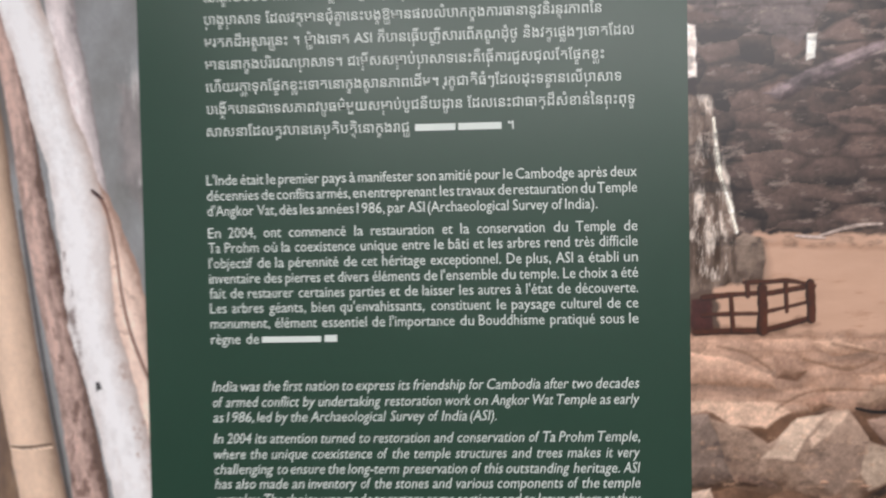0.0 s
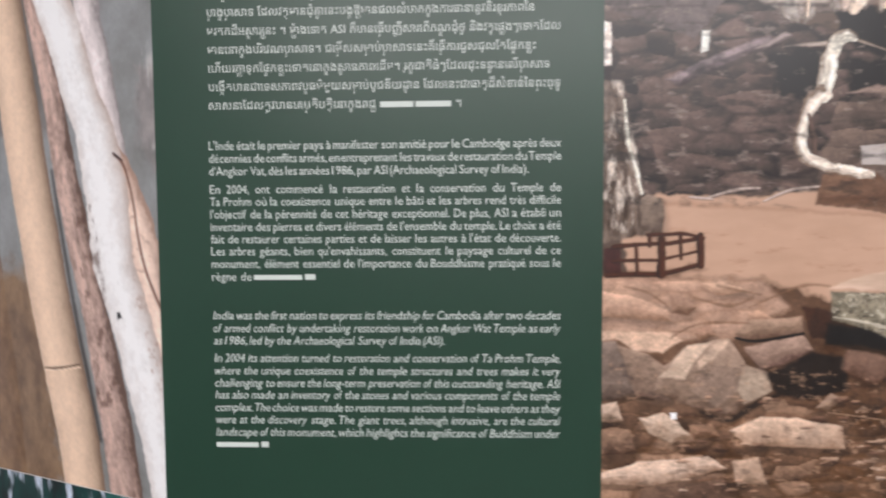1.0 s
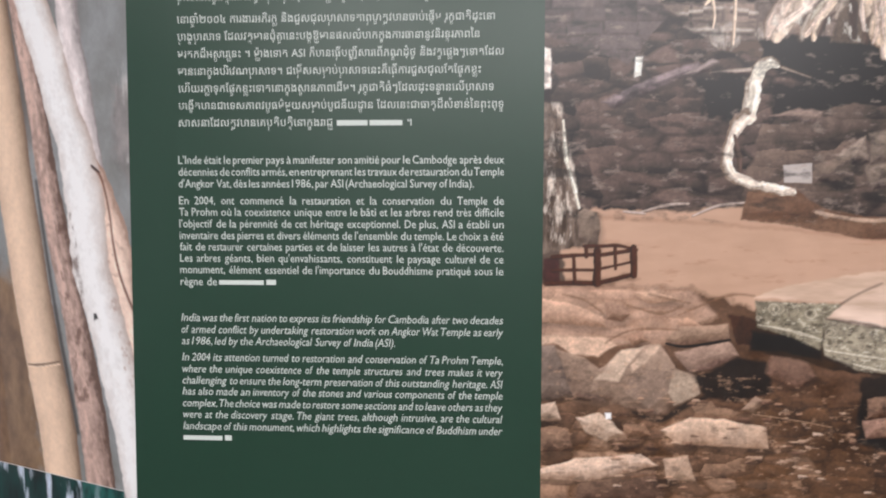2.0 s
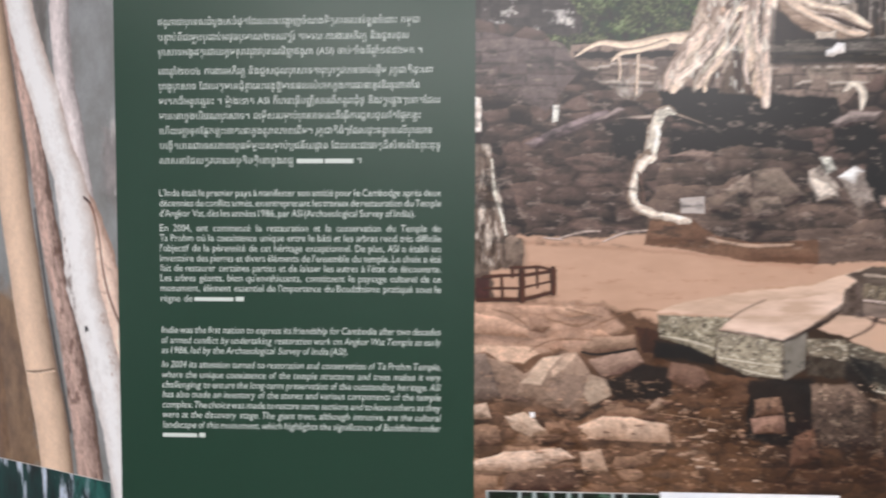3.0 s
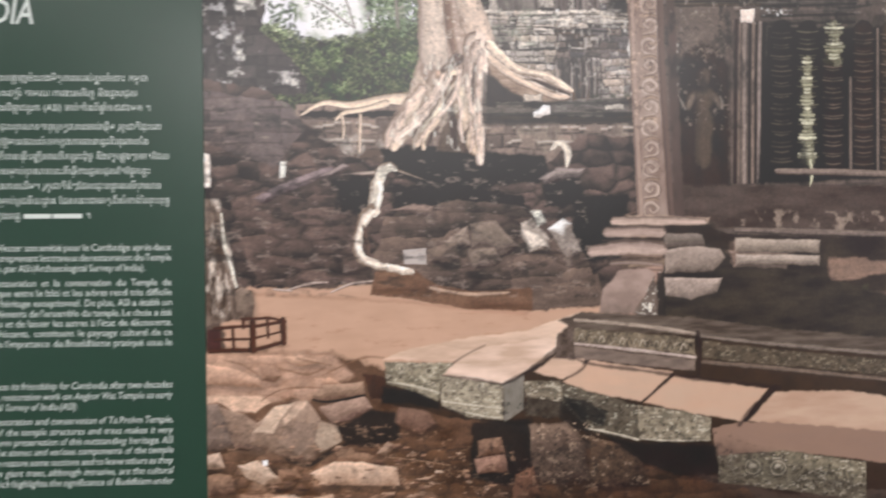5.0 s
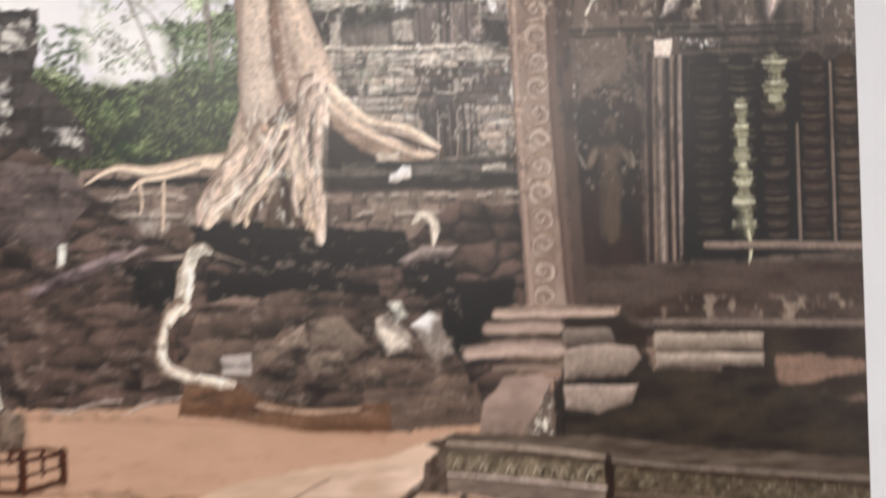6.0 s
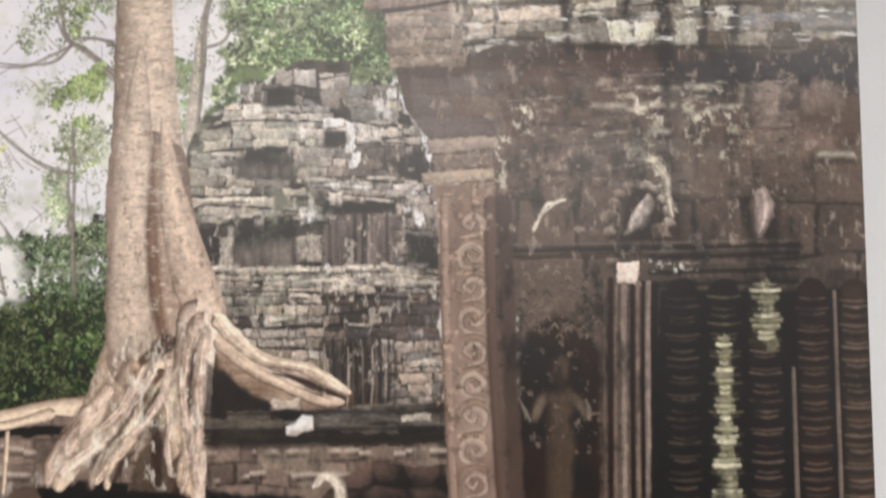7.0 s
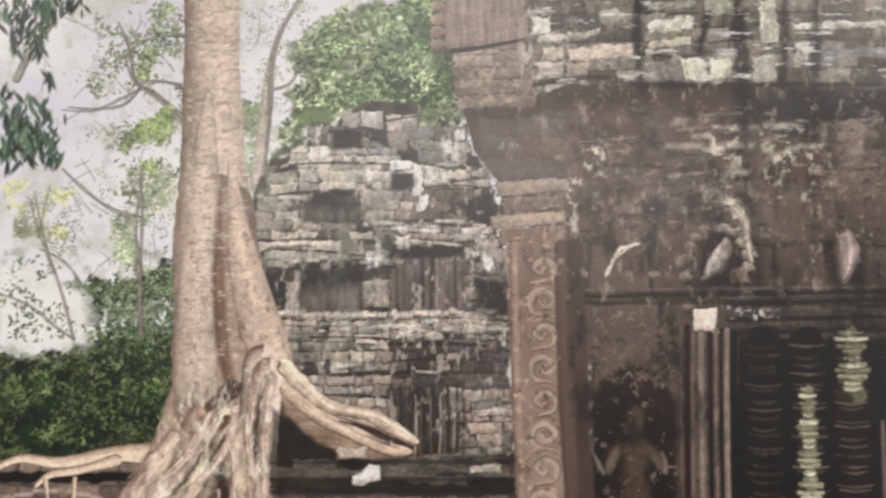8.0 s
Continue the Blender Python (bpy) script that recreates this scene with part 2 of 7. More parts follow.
        stain = fbm(X, Z, 55, 90, seed + 11, 5)
        speck = fbm(X, Z, 8, 8, seed + 17, 4)
        # Upper part of each course printed lighter, as if lit.
        b = 1 + vary * (2 * (tone - 0.5) + 3.2 * (stain - 0.5) + 1.6 * (speck - 0.5)) + 0.22 * np.clip(fz / course - 0.6, 0, 1)
        c = ink(code) * np.clip(b, 0.12, 2.2)[..., None]
        if lichen:
            li = np.clip((fbm(X, Z, 30, 24, seed + 23, 5) - (0.66 - 0.12 * lichen)) * 9, 0, 1)[..., None] * 0.75
            c = c * (1 - li) + ink("c9c5bd") * li
        c = c * (1 - 0.85 * jn[..., None]) + ink(joint) * 0.85 * jn[..., None]
        self.lay(w, m * alpha, c, motif)

    def rubble(self, pts, size, code, gap="221c1a", motif="", seed=1, rough=6.0, flat=0.65, vary=0.5, warm="", alpha=1.0, round_=1.0):
        """Tumbled stones: lit above, dark in the gaps."""
        w, m, _ = self.area(pts, rough, 3.0, 25, seed)
        X, Z = self.X[w], self.Z[w]
        gx = X / size + 0.5 * (fbm(X, Z, size, size, seed + 31, 2) - 0.5)
        gz = Z / (size * flat) + 0.5 * (fbm(X, Z, size, size, seed + 37, 2) - 0.5)
        i0, j0 = np.floor(gx), np.floor(gz)
        f1, f2 = np.full(X.shape, 9.0), np.full(X.shape, 9.0)
        tone, ox, oz = np.zeros(X.shape), np.zeros(X.shape), np.zeros(X.shape)
        for di in (-1, 0, 1):
            for dj in (-1, 0, 1):
                i, j = i0 + di, j0 + dj
                px, pz = i + 0.1 + 0.8 * rnd(i, j, seed), j + 0.1 + 0.8 * rnd(i, j, seed + 1)
                d = np.hypot(gx - px, gz - pz)
                closer = d < f1
                f2 = np.where(closer, f1, np.minimum(f2, d))
                tone, ox, oz = (np.where(closer, a, b) for a, b in ((rnd(i, j, seed + 2), tone), (gx - px, ox), (gz - pz, oz)))
                f1 = np.where(closer, d, f1)
        edge = f2 - f1
        lit = 0.8 + 0.75 * oz * round_ - 0.25 * ox + vary * 1.3 * (tone - 0.5) + vary * 2.2 * (fbm(X, Z, size * 0.8, size * 0.6, seed + 3, 5) - 0.5)
        c = ink(code) * np.clip(lit, 0.1, 2.0)[..., None]
        if warm:
            h = (tone > 0.62)[..., None] * 0.7
            c = c * (1 - h) + ink(warm) * np.clip(lit, 0.15, 1.8)[..., None] * h
        deep = np.clip((fbm(X, Z, size * 1.6, size, seed + 41, 3) - 0.36) * 4, 0.05, 1)
        j = (np.clip(1 - edge / (0.10 + 0.22 * deep), 0, 1) ** 0.8 * deep)[..., None] * 0.85
        self.lay(w, m * alpha, c * (1 - j) + ink(gap) * j, motif)

    def leaves(self, pts, count, size, codes, motif="", seed=1, rough=10.0, alpha=0.9, droop=0.0, slim=0.36):
        """A crown of many single leaves in clumps, with gaps."""
        w, m, _ = self.area(pts, rough, 8.0, 30, seed)
        r = random.Random(seed)
        X, Z = self.X[w], self.Z[w]
        dens = fbm(X, Z, size * 7, size * 6, seed + 5, 4) * m
        clump = np.clip(0.55 + 2.4 * (fbm(X, Z, size * 5, size * 4, seed + 9, 3) - 0.28), 0.35, 1.9)
        hh, ww = X.shape
        inks = [ink(c) for c in codes]
        made = tries = 0
        while made < count and tries < count * 12:
            tries += 1
            jj, ii = r.randrange(hh), r.randrange(ww)
            if dens[jj, ii] < 0.40 + 0.25 * r.random():
                continue
            made += 1
            x, z, a = X[jj, ii], Z[jj, ii], (r.random() * math.pi if not droop else -math.pi / 2 + droop * (r.random() - 0.5))
            s = size * (0.5 + r.random())
            v = self.window(x - s, x + s, z - s, z + s)
            u, t = self.X[v] - x, self.Z[v] - z
            p, q = u * math.cos(a) + t * math.sin(a), -u * math.sin(a) + t * math.cos(a)
            mask = np.clip((1 - np.hypot(p / (s * 0.75), q / (s * slim))) * 1.7, 0, 1) * alpha
            self.lay(v, mask, inks[min(int(r.random() * len(inks)), len(inks) - 1)] * ((0.55 + 0.5 * r.random()) * clump[jj, ii]), motif)

    def crust(self, pts, code, cover=0.5, size=12, motif="", seed=1, alpha=0.8, sz=None, rough=4.0, hard=6.0):
        """Ragged flecks of lichen, damp or mossy growth, also of printed light and dark."""
        w, m, _ = self.area(pts, rough, 5.0, 20, seed)
        n = fbm(self.X[w], self.Z[w], size, sz or size, seed + 3, 5)
        f = np.clip((n - (0.72 - 0.42 * cover)) * hard, 0, 1)
        self.lay(w, m * f * alpha, ink(code) * (0.8 + 0.4 * fbm(self.X[w], self.Z[w], 6, 6, seed + 9, 3))[..., None], motif)

    def block(self, pair, code, seed=1, motif="", joint="1b1716", vary=0.3, streak=0.0, gap=1.3, alpha=1.0, lit=0.3, rough=2.2, tilt=0.0):
        """One weathered stone with chipped edges, from its upper left to its lower right corner."""
        (x0, z1), (x1, z0) = pair
        w = self.window(x0 - 4, x1 + 4, z0 - 4 - abs(tilt) * (x1 - x0), z1 + 4 + abs(tilt) * (x1 - x0))
        X, Z = self.X[w], self.Z[w]
        if X.size == 0:
            return
        zz = Z - tilt * (X - (x0 + x1) / 2) + 7 * (fbm(X, Z, 70, 90, 7, 2) - 0.5)
        X = X + 7 * (fbm(X, Z, 80, 50, 11, 2) - 0.5)
        d = np.minimum(np.minimum(X - x0, x1 - X), np.minimum(zz - z0, z1 - zz)) + rough * 2 * (fbm(X, Z, 9, 7, seed, 3) - 0.5)
        m = np.clip(d / 1.3 + 0.5, 0, 1) * alpha
        b = 1 + vary * (2.4 * (fbm(X, Z, 16, 10, seed + 2, 4) - 0.5) + 1.8 * (fbm(X, Z, 3.5, 3, seed + 5, 3) - 0.5))
        b = b + streak * 2.4 * (fbm(X, Z, 4, 46, seed + 8, 3) - 0.5)
        # Shading printed in: bright top edge, dark foot and right edge.
        b = b + lit * np.exp(-np.clip(z1 - zz, 0, 99) / 3.5) - 0.38 * np.exp(-np.clip(zz - z0, 0, 99) / 3.5) - 0.12 * np.exp(-np.clip(x1 - X, 0, 99) / 3)
        j = (np.clip(1 - d / (gap + 0.8), 0, 1) * np.clip((fbm(X, Z, 30, 30, seed // 50 + 17, 3) - 0.3) * 3.5, 0.1, 1))[..., None] * 0.85
        self.lay(w, m, ink(code) * np.clip(b, 0.1, 2.0)[..., None] * (1 - j) + ink(joint) * j, motif)

    def courses(self, pair, rows, length, code, seed=1, motif="", uneven=0.35, gaps=0.05, **look_of):
        """Rows of single stones, no two of one length or tone."""
        (x0, z1), (x1, z0) = pair
        r = random.Random(seed)
        base = np.array([int(code[i:i + 2], 16) for i in (0, 2, 4)])
        cut = [z1 + (z0 - z1) * k / rows + (r.uniform(-1.5, 1.5) if 0 < k < rows else 0) for k in range(rows + 1)]
        for k in range(rows):
            x = x0 + r.uniform(-4, 4)
            while x < x1 - 4:
                nx = min(x + length * r.uniform(0.5, 1.6), x1 + r.uniform(-3, 3))
                if nx - x < 4:
                    break
                tone = np.clip(base * (1 + uneven * r.uniform(-1, 0.8)) + np.array([4, 0, -4]) * r.uniform(-1, 1), 12, 240).astype(int)
                if r.random() > gaps:
                    self.block(((x, cut[k] + r.uniform(-1, 1.5)), (nx, cut[k + 1])), "%02x%02x%02x" % tuple(tone), seed * 50 + int(x) + k, motif, **look_of)
                x = nx

    def shade(self, pts, code="171312", alpha=0.8, soft=6.0, rough=2.0, seed=1, motif="", sx=10, sz=24):
        """A deep recess, uneven within."""
        self.patch(pts, code, 0.45, motif, rough, soft, seed, sx, sz, alpha=alpha)

    def grain(self, amount, size, seed, skip=()):
        """Fine break-up of every ink but those of the plain motifs."""
        n = fbm(self.X, self.Z, size, size, seed, 4) - 0.5
        m = fbm(self.X, self.Z, size * 7, size * 7, seed + 5, 4) - 0.5
        still = np.isin(self.motif, [self.names.index(k) for k in skip if k in self.names])
        b = np.where(still, 1 + amount * 0.3 * m, 1 + amount * (3.2 * n + 2.2 * m))
        self.ink = np.clip(self.ink * np.clip(b, 0.25, 2.2)[..., None], 0.002, 0.9)

    def build(self, holder, mat, place):
        """One flat mesh for every motif, edge to edge."""
        nz, nx = self.X.shape
        cells = self.motif[:-1, :-1].ravel()
        ids = np.arange(nz * nx).reshape(nz, nx)
        quads = np.stack((ids[:-1, :-1], ids[:-1, 1:], ids[1:, 1:], ids[1:, :-1]), -1).reshape(-1, 4)
        flat = np.stack((self.X.ravel() / 1000, np.zeros(nz * nx), self.Z.ravel() / 1000), -1)
        inks = np.concatenate((self.ink.reshape(-1, 3), np.ones((nz * nx, 1))), 1)
        for k, motif in enumerate(self.names):
            q = quads[cells == k]
            if len(q) == 0:
                continue
            used, inv = np.unique(q, return_inverse=True)
            me = bpy.data.meshes.new(motif)
            me.vertices.add(len(used))
            me.vertices.foreach_set("co", flat[used].ravel())
            me.loops.add(q.size)
            me.loops.foreach_set("vertex_index", inv.ravel().astype(np.int32))
            me.polygons.add(len(q))
            me.polygons.foreach_set("loop_start", np.arange(0, q.size, 4, dtype=np.int32))
            me.update(calc_edges=True)
            layer = me.attributes.new("ink", "FLOAT_COLOR", "POINT")
            layer.data.foreach_set("color", inks[used].ravel())
            me.materials.append(mat)
            ob = new(motif, me)
            ob.parent = holder
            ob.matrix_basis = place
            tagged(ob, label="printed " + motif.replace("printed_", "").replace("_", " "))


# ---- the large photograph: a temple court with a strangling tree ----
mural = Sheet(600, 1800, 800, 2340, 1.1, "54473f", np.concatenate((np.arange(800, 948, 4), np.arange(948, 1600, 1.3), np.arange(1600, 2215, 1.0), np.arange(2215, 2341, 5))))
S = mural
# sky and far leaves
S.patch([(600, 1780), (600, 2340), (1800, 2340), (1800, 1780)], "c1c1cd", 0.12, "printed_sky", 0, 2, 3, 160, 90, "d6d6e0")
S.leaves([(696, 1882), (975, 1880), (978, 1702), (869, 1682), (678, 1712)], 1530, 8.2, ("5d7156", "41523d", "7d8c6e", "303b2e"), "printed_foliage", 5)
S.patch([(637, 1812), (717, 1822), (768, 1792), (868, 1811), (976, 1821), (988, 1692), (870, 1667), (638, 1681)], "46563f", 0.4, "printed_foliage", 14, 8, 6, 10, 9, "2d3a2c")
S.leaves([(626, 1822), (727, 1832), (768, 1797), (868, 1821), (986, 1821), (988, 1682), (870, 1667), (628, 1681)], 2550, 6.1, ("6c7a58", "7d8a67", "4c563c", "9ea584", "373f31"), "printed_foliage", 8, 10)
S.patch([(749, 1862), (787, 1873), (842, 1871), (838, 1831), (808, 1819), (788, 1806), (776, 1832)], "f4f6f6", 0.05, "", 6, 8, 9, alpha=0.95)
# pale crowns against the sky
S.leaves([(855, 2180), (962, 2187), (967, 2043), (893, 2033), (852, 2103)], 900, 4.2, ("7f8d68", "6f7d58", "97a084", "5d6a4c"), "printed_foliage", 11, 16, 0.8)
S.leaves([(867, 2046), (966, 2065), (970, 1952), (889, 1964)], 900, 4.2, ("8a9a6c", "768758", "a3ad86", "667447"), "printed_foliage", 12, 16, 0.8)
S.leaves([(764, 1983), (845, 1983), (835, 1927), (780, 1920)], 646, 4.6, ("c4c69a", "b4bb8c"), "printed_foliage", 13, 16, 0.7)
S.leaves([(877, 1952), (952, 1952), (969, 1818), (907, 1841)], 775, 4.6, ("93a87b", "7d9366", "c2c9b0"), "printed_foliage", 14, 16, 0.7)
S.leaves([(1022, 2078), (1053, 2084), (1055, 2002), (1031, 1983)], 419, 4.6, ("93a87b", "7d9366"), "printed_foliage", 15, 10, 0.8)
def branch(wd, *pts):
    S.limb(pts, [v * 0.75 for v in wd], "7d7873", "534e4b", "printed_twig_work", seed=len(pts), soft=2.0)


branch((9, 6, 3), (960, 2062), (934, 2084), (909, 2100), (901, 2135), (887, 2167))
branch((5, 4, 2), (915, 2094), (897, 2074), (866, 2069), (835, 2071))
branch((4, 3), (959, 2097), (928, 2101), (912, 2097))
branch((8, 6, 3), (932, 1829), (923, 1890), (915, 1939), (922, 2002))
branch((4, 3, 2), (921, 1949), (890, 1958), (858, 1977), (832, 2002))
branch((6, 5, 2), (852, 1823), (838, 1865), (814, 1921), (796, 1970))
branch((5, 4, 3), (844, 1817), (821, 1841), (789, 1856), (771, 1850))
branch((7, 5, 2), (890, 1793), (869, 1853), (843, 1896), (811, 1914))
branch((10, 7, 3), (935, 1823), (932, 1866), (917, 1890), (922, 1915))
branch((3, 2), (925, 1835), (956, 1827), (968, 1830))
S.limb([(1047, 1983), (1054, 2065), (1059, 2122), (1070, 2161), (1089, 2193)], (17, 15, 8, 6, 6), "9b948e", "5d5754", "printed_twig_work", soft=2.0)
S.limb([(1060, 2091), (1084, 2103), (1099, 2155)], (4, 3), "8b8680", "6d6864", "printed_twig_work")
S.crust([(728, 2393), (1052, 2392), (1056, 1983), (970, 1794), (762, 1792)], "9fa395", 0.30, 16, "", 16, 0.5)
S.crust([(728, 2393), (1052, 2392), (1056, 1983), (970, 1794), (762, 1792)], "a8ad9c", 0.38, 40, "", 17, 0.45)
S.crust([(755, 1920), (965, 1921), (976, 1794), (762, 1792)], "7f8a74", 0.36, 18, "", 18, 0.6)
S.crust([(1000, 2393), (1104, 2392), (1096, 2116), (1056, 1990), (1018, 2002)], "98a08c", 0.36, 14, "", 19, 0.55)
# thick green crowns
S.patch([(1038, 1977), (1067, 2034), (1091, 2097), (1087, 2135), (1145, 2187), (1277, 2206), (1278, 2047), (1222, 2056), (1166, 2069), (1110, 2040), (1068, 2002)], "6c7e57", 0.3, "printed_foliage", 22, 14, 21, 12, 10, "414e38")
S.leaves([(1038, 1977), (1067, 2034), (1081, 2097), (1080, 2142), (1145, 2200), (1284, 2213), (1284, 2040), (1222, 2050), (1160, 2065), (1111, 2034), (1068, 1996)], 3400, 6.1, ("84956a", "6f8257", "9eac86", "526145", "3d4a36", "b4bf9f"), "printed_foliage", 22, 12)
S.patch([(527, 1790), (710, 1800), (773, 1785), (810, 1790), (865, 1797), (888, 1821), (957, 1812), (976, 1794), (980, 1681), (538, 1678)], "2b3b2d", 0.4, "printed_foliage", 14, 8, 23, 12, 10, "1d2a20")
S.leaves([(513, 1807), (709, 1815), (773, 1795), (834, 1798), (864, 1821), (906, 1840), (975, 1818), (980, 1681), (526, 1677)], 4080, 5.4, ("3b462c", "2a3320", "505c3c", "1c2216", "646d4c"), "printed_foliage", 24, 12)
S.leaves([(862, 1890), (918, 1878), (972, 1915), (976, 1794), (884, 1793)], 1190, 4.8, ("3a4b34", "4d6044", "243122", "6d7f60"), "printed_foliage", 25, 10)
S.crust([(801, 1757), (805, 1787), (841, 1805), (849, 1757)], "6d7562", 0.5, 14, "", 26, 0.5)
S.leaves([(712, 2220), (808, 2220), (854, 2193), (850, 2155), (813, 2122), (829, 2065), (844, 2008), (801, 1983), (764, 1983), (725, 2001)], 70, 14, ("2f4436", "263a2e", "42594a", "1c2b24"), "printed_foliage", 27, 10, 0.95, 1.5, 0.2)
S.limb([(776, 2103), (793, 2142), (811, 2167), (812, 2207)], (10, 9, 8), "8c8f88", "4c524c", "printed_twig_work")
# bare limbs against the sky
S.patch([(769, 1896), (837, 1890), (876, 1841), (865, 1808), (810, 1805), (773, 1816)], "e9e9ee", 0.06, "printed_sky", 10, 14, 1378, 40, 30, alpha=0.9)
S.leaves([(773, 1816), (768, 1902), (805, 1914), (850, 1878), (911, 1896), (959, 1927), (963, 1818)], 420, 4.4, ("55684a", "41523a", "6d7f5e", "8a9a78"), "printed_foliage", 1379, 14, 0.85)
for pts, wd in (([(959, 2057), (938, 2078), (915, 2094), (905, 2103), (895, 2129)], (9, 8, 7, 5, 3)), ([(915, 2092), (894, 2081), (863, 2067), (828, 2068)], (5, 5, 4, 2)), ([(958, 2094), (940, 2100), (923, 2097)], (5, 4, 3)), ([(1055, 2078), (1059, 2129), (1070, 2161), (1087, 2193)], (6, 5, 4, 3)), ([(832, 2002), (858, 1980), (890, 1955), (921, 1949)], (2, 3, 3, 3)), ([(926, 1817), (922, 1890), (922, 1949), (918, 2002)], (8, 6, 5, 3)), ([(853, 1817), (838, 1865), (817, 1921), (802, 1976)], (6, 5, 4, 2)), ([(770, 1865), (802, 1853), (834, 1829), (853, 1817)], (3, 4, 5, 5)), ([(809, 1927), (815, 1964), (819, 1983)], (4, 3, 2))):
    S.limb(pts, [v * 0.7 for v in wd], "776f69", "544d49", "printed_twig_work", seed=len(pts), soft=2, fibre=0.5, alpha=0.85)
S.leaves([(752, 2193), (848, 2193), (811, 2161), (800, 2122), (769, 2122)], 110, 13, ("2f4436", "263a2e", "42594a", "1c2b24"), "printed_foliage", 1380, 6, 0.95, 1.5, 0.22)
S.leaves([(757, 2109), (816, 2122), (822, 2065), (834, 2008), (800, 2008), (763, 1995)], 170, 13, ("2f4436", "263a2e", "42594a", "1c2b24", "50684f"), "printed_foliage", 1381, 8, 0.95, 1.5, 0.22)
S.leaves([(900, 2155), (952, 2148), (954, 2103), (909, 2103)], 420, 4.5, ("6f8550", "8a9c66", "5a6e44", "a3b080"), "printed_foliage", 1382, 10, 0.85)
S.leaves([(868, 2033), (955, 2071), (957, 2021), (925, 2002), (875, 2011)], 700, 4.5, ("7d9458", "92a56a", "667d48", "aab886"), "printed_foliage", 1383, 12, 0.85)
S.leaves([(1096, 2155), (1158, 2193), (1252, 2193), (1268, 2072), (1197, 2072), (1110, 2072)], 1500, 5.0, ("5d7a48", "41583a", "7d966a", "2b3c28", "93aa7e"), "printed_foliage", 1384, 12, 0.9)
S.leaves([(775, 1777), (835, 1811), (872, 1793), (920, 1823), (962, 1824), (966, 1710), (780, 1697)], 2200, 4.6, ("38482c", "283620", "50603e", "1a2316", "687650"), "printed_foliage", 1385, 10, 0.9)
S.limb([(1047, 1990), (1050, 2027), (1053, 2065), (1054, 2097)], (16, 13, 10, 7), "b3aaa0", "6d665f", "printed_twig_work", seed=5, soft=2, fibre=0.6)
S.leaves([(1159, 2142), (1208, 2181), (1259, 2168), (1268, 2072), (1197, 2072)], 420, 5.0, ("34462e", "283824", "4a5f3e", "3c5034"), "printed_foliage", 1386, 10, 0.9)
for k, pts in enumerate(([(829, 2180), (950, 2180), (957, 1989), (876, 1983), (827, 2090)], [(783, 1983), (845, 1989), (867, 1908), (806, 1896)], [(1023, 2181), (1108, 2193), (1096, 2116), (1037, 2015)], [(870, 1983), (958, 1983), (963, 1842), (895, 1841)])):
    S.leaves(pts, 420, 2.6, ("77805f", "5d6a4c", "8f9a78", "6b6a5a"), "printed_foliage", 1388 + k, 14, 0.6)
twig = random.Random(23)
for k in range(70):
    x, z, a = twig.uniform(780, 1080), twig.uniform(1850, 2190), twig.uniform(0.4, 2.7)
    if 955 < x < 1035:
        continue
    d = twig.uniform(14, 42)
    S.limb([(x, z), (x + 0.5 * d * math.cos(a) + twig.uniform(-4, 4), z + 0.5 * d * math.sin(a)), (x + d * math.cos(a), z + d * math.sin(a))], (2.2, 1.6, 1.0), "77706a", "5d5753", "printed_twig_work", seed=1600 + k, fibre=0.3, soft=1.6, alpha=0.55)
# dark ruin at the edge of the court
S.masonry([(575, 1903), (701, 1902), (707, 1842), (697, 1812), (738, 1777), (769, 1732), (769, 1702), (576, 1711)], 17, 26, "3d3938", "25211f", "printed_far_ruin", 31, 8, 0.6, lichen=0.4)
S.crust([(595, 1883), (676, 1882), (657, 1762), (596, 1772)], "a8a6a6", 0.25, 14, "printed_far_ruin", 32, 0.7)
S.crust([(617, 1742), (749, 1742), (749, 1722), (627, 1722)], "b5b0ac", 0.35, 14, "printed_far_ruin", 33, 0.7)
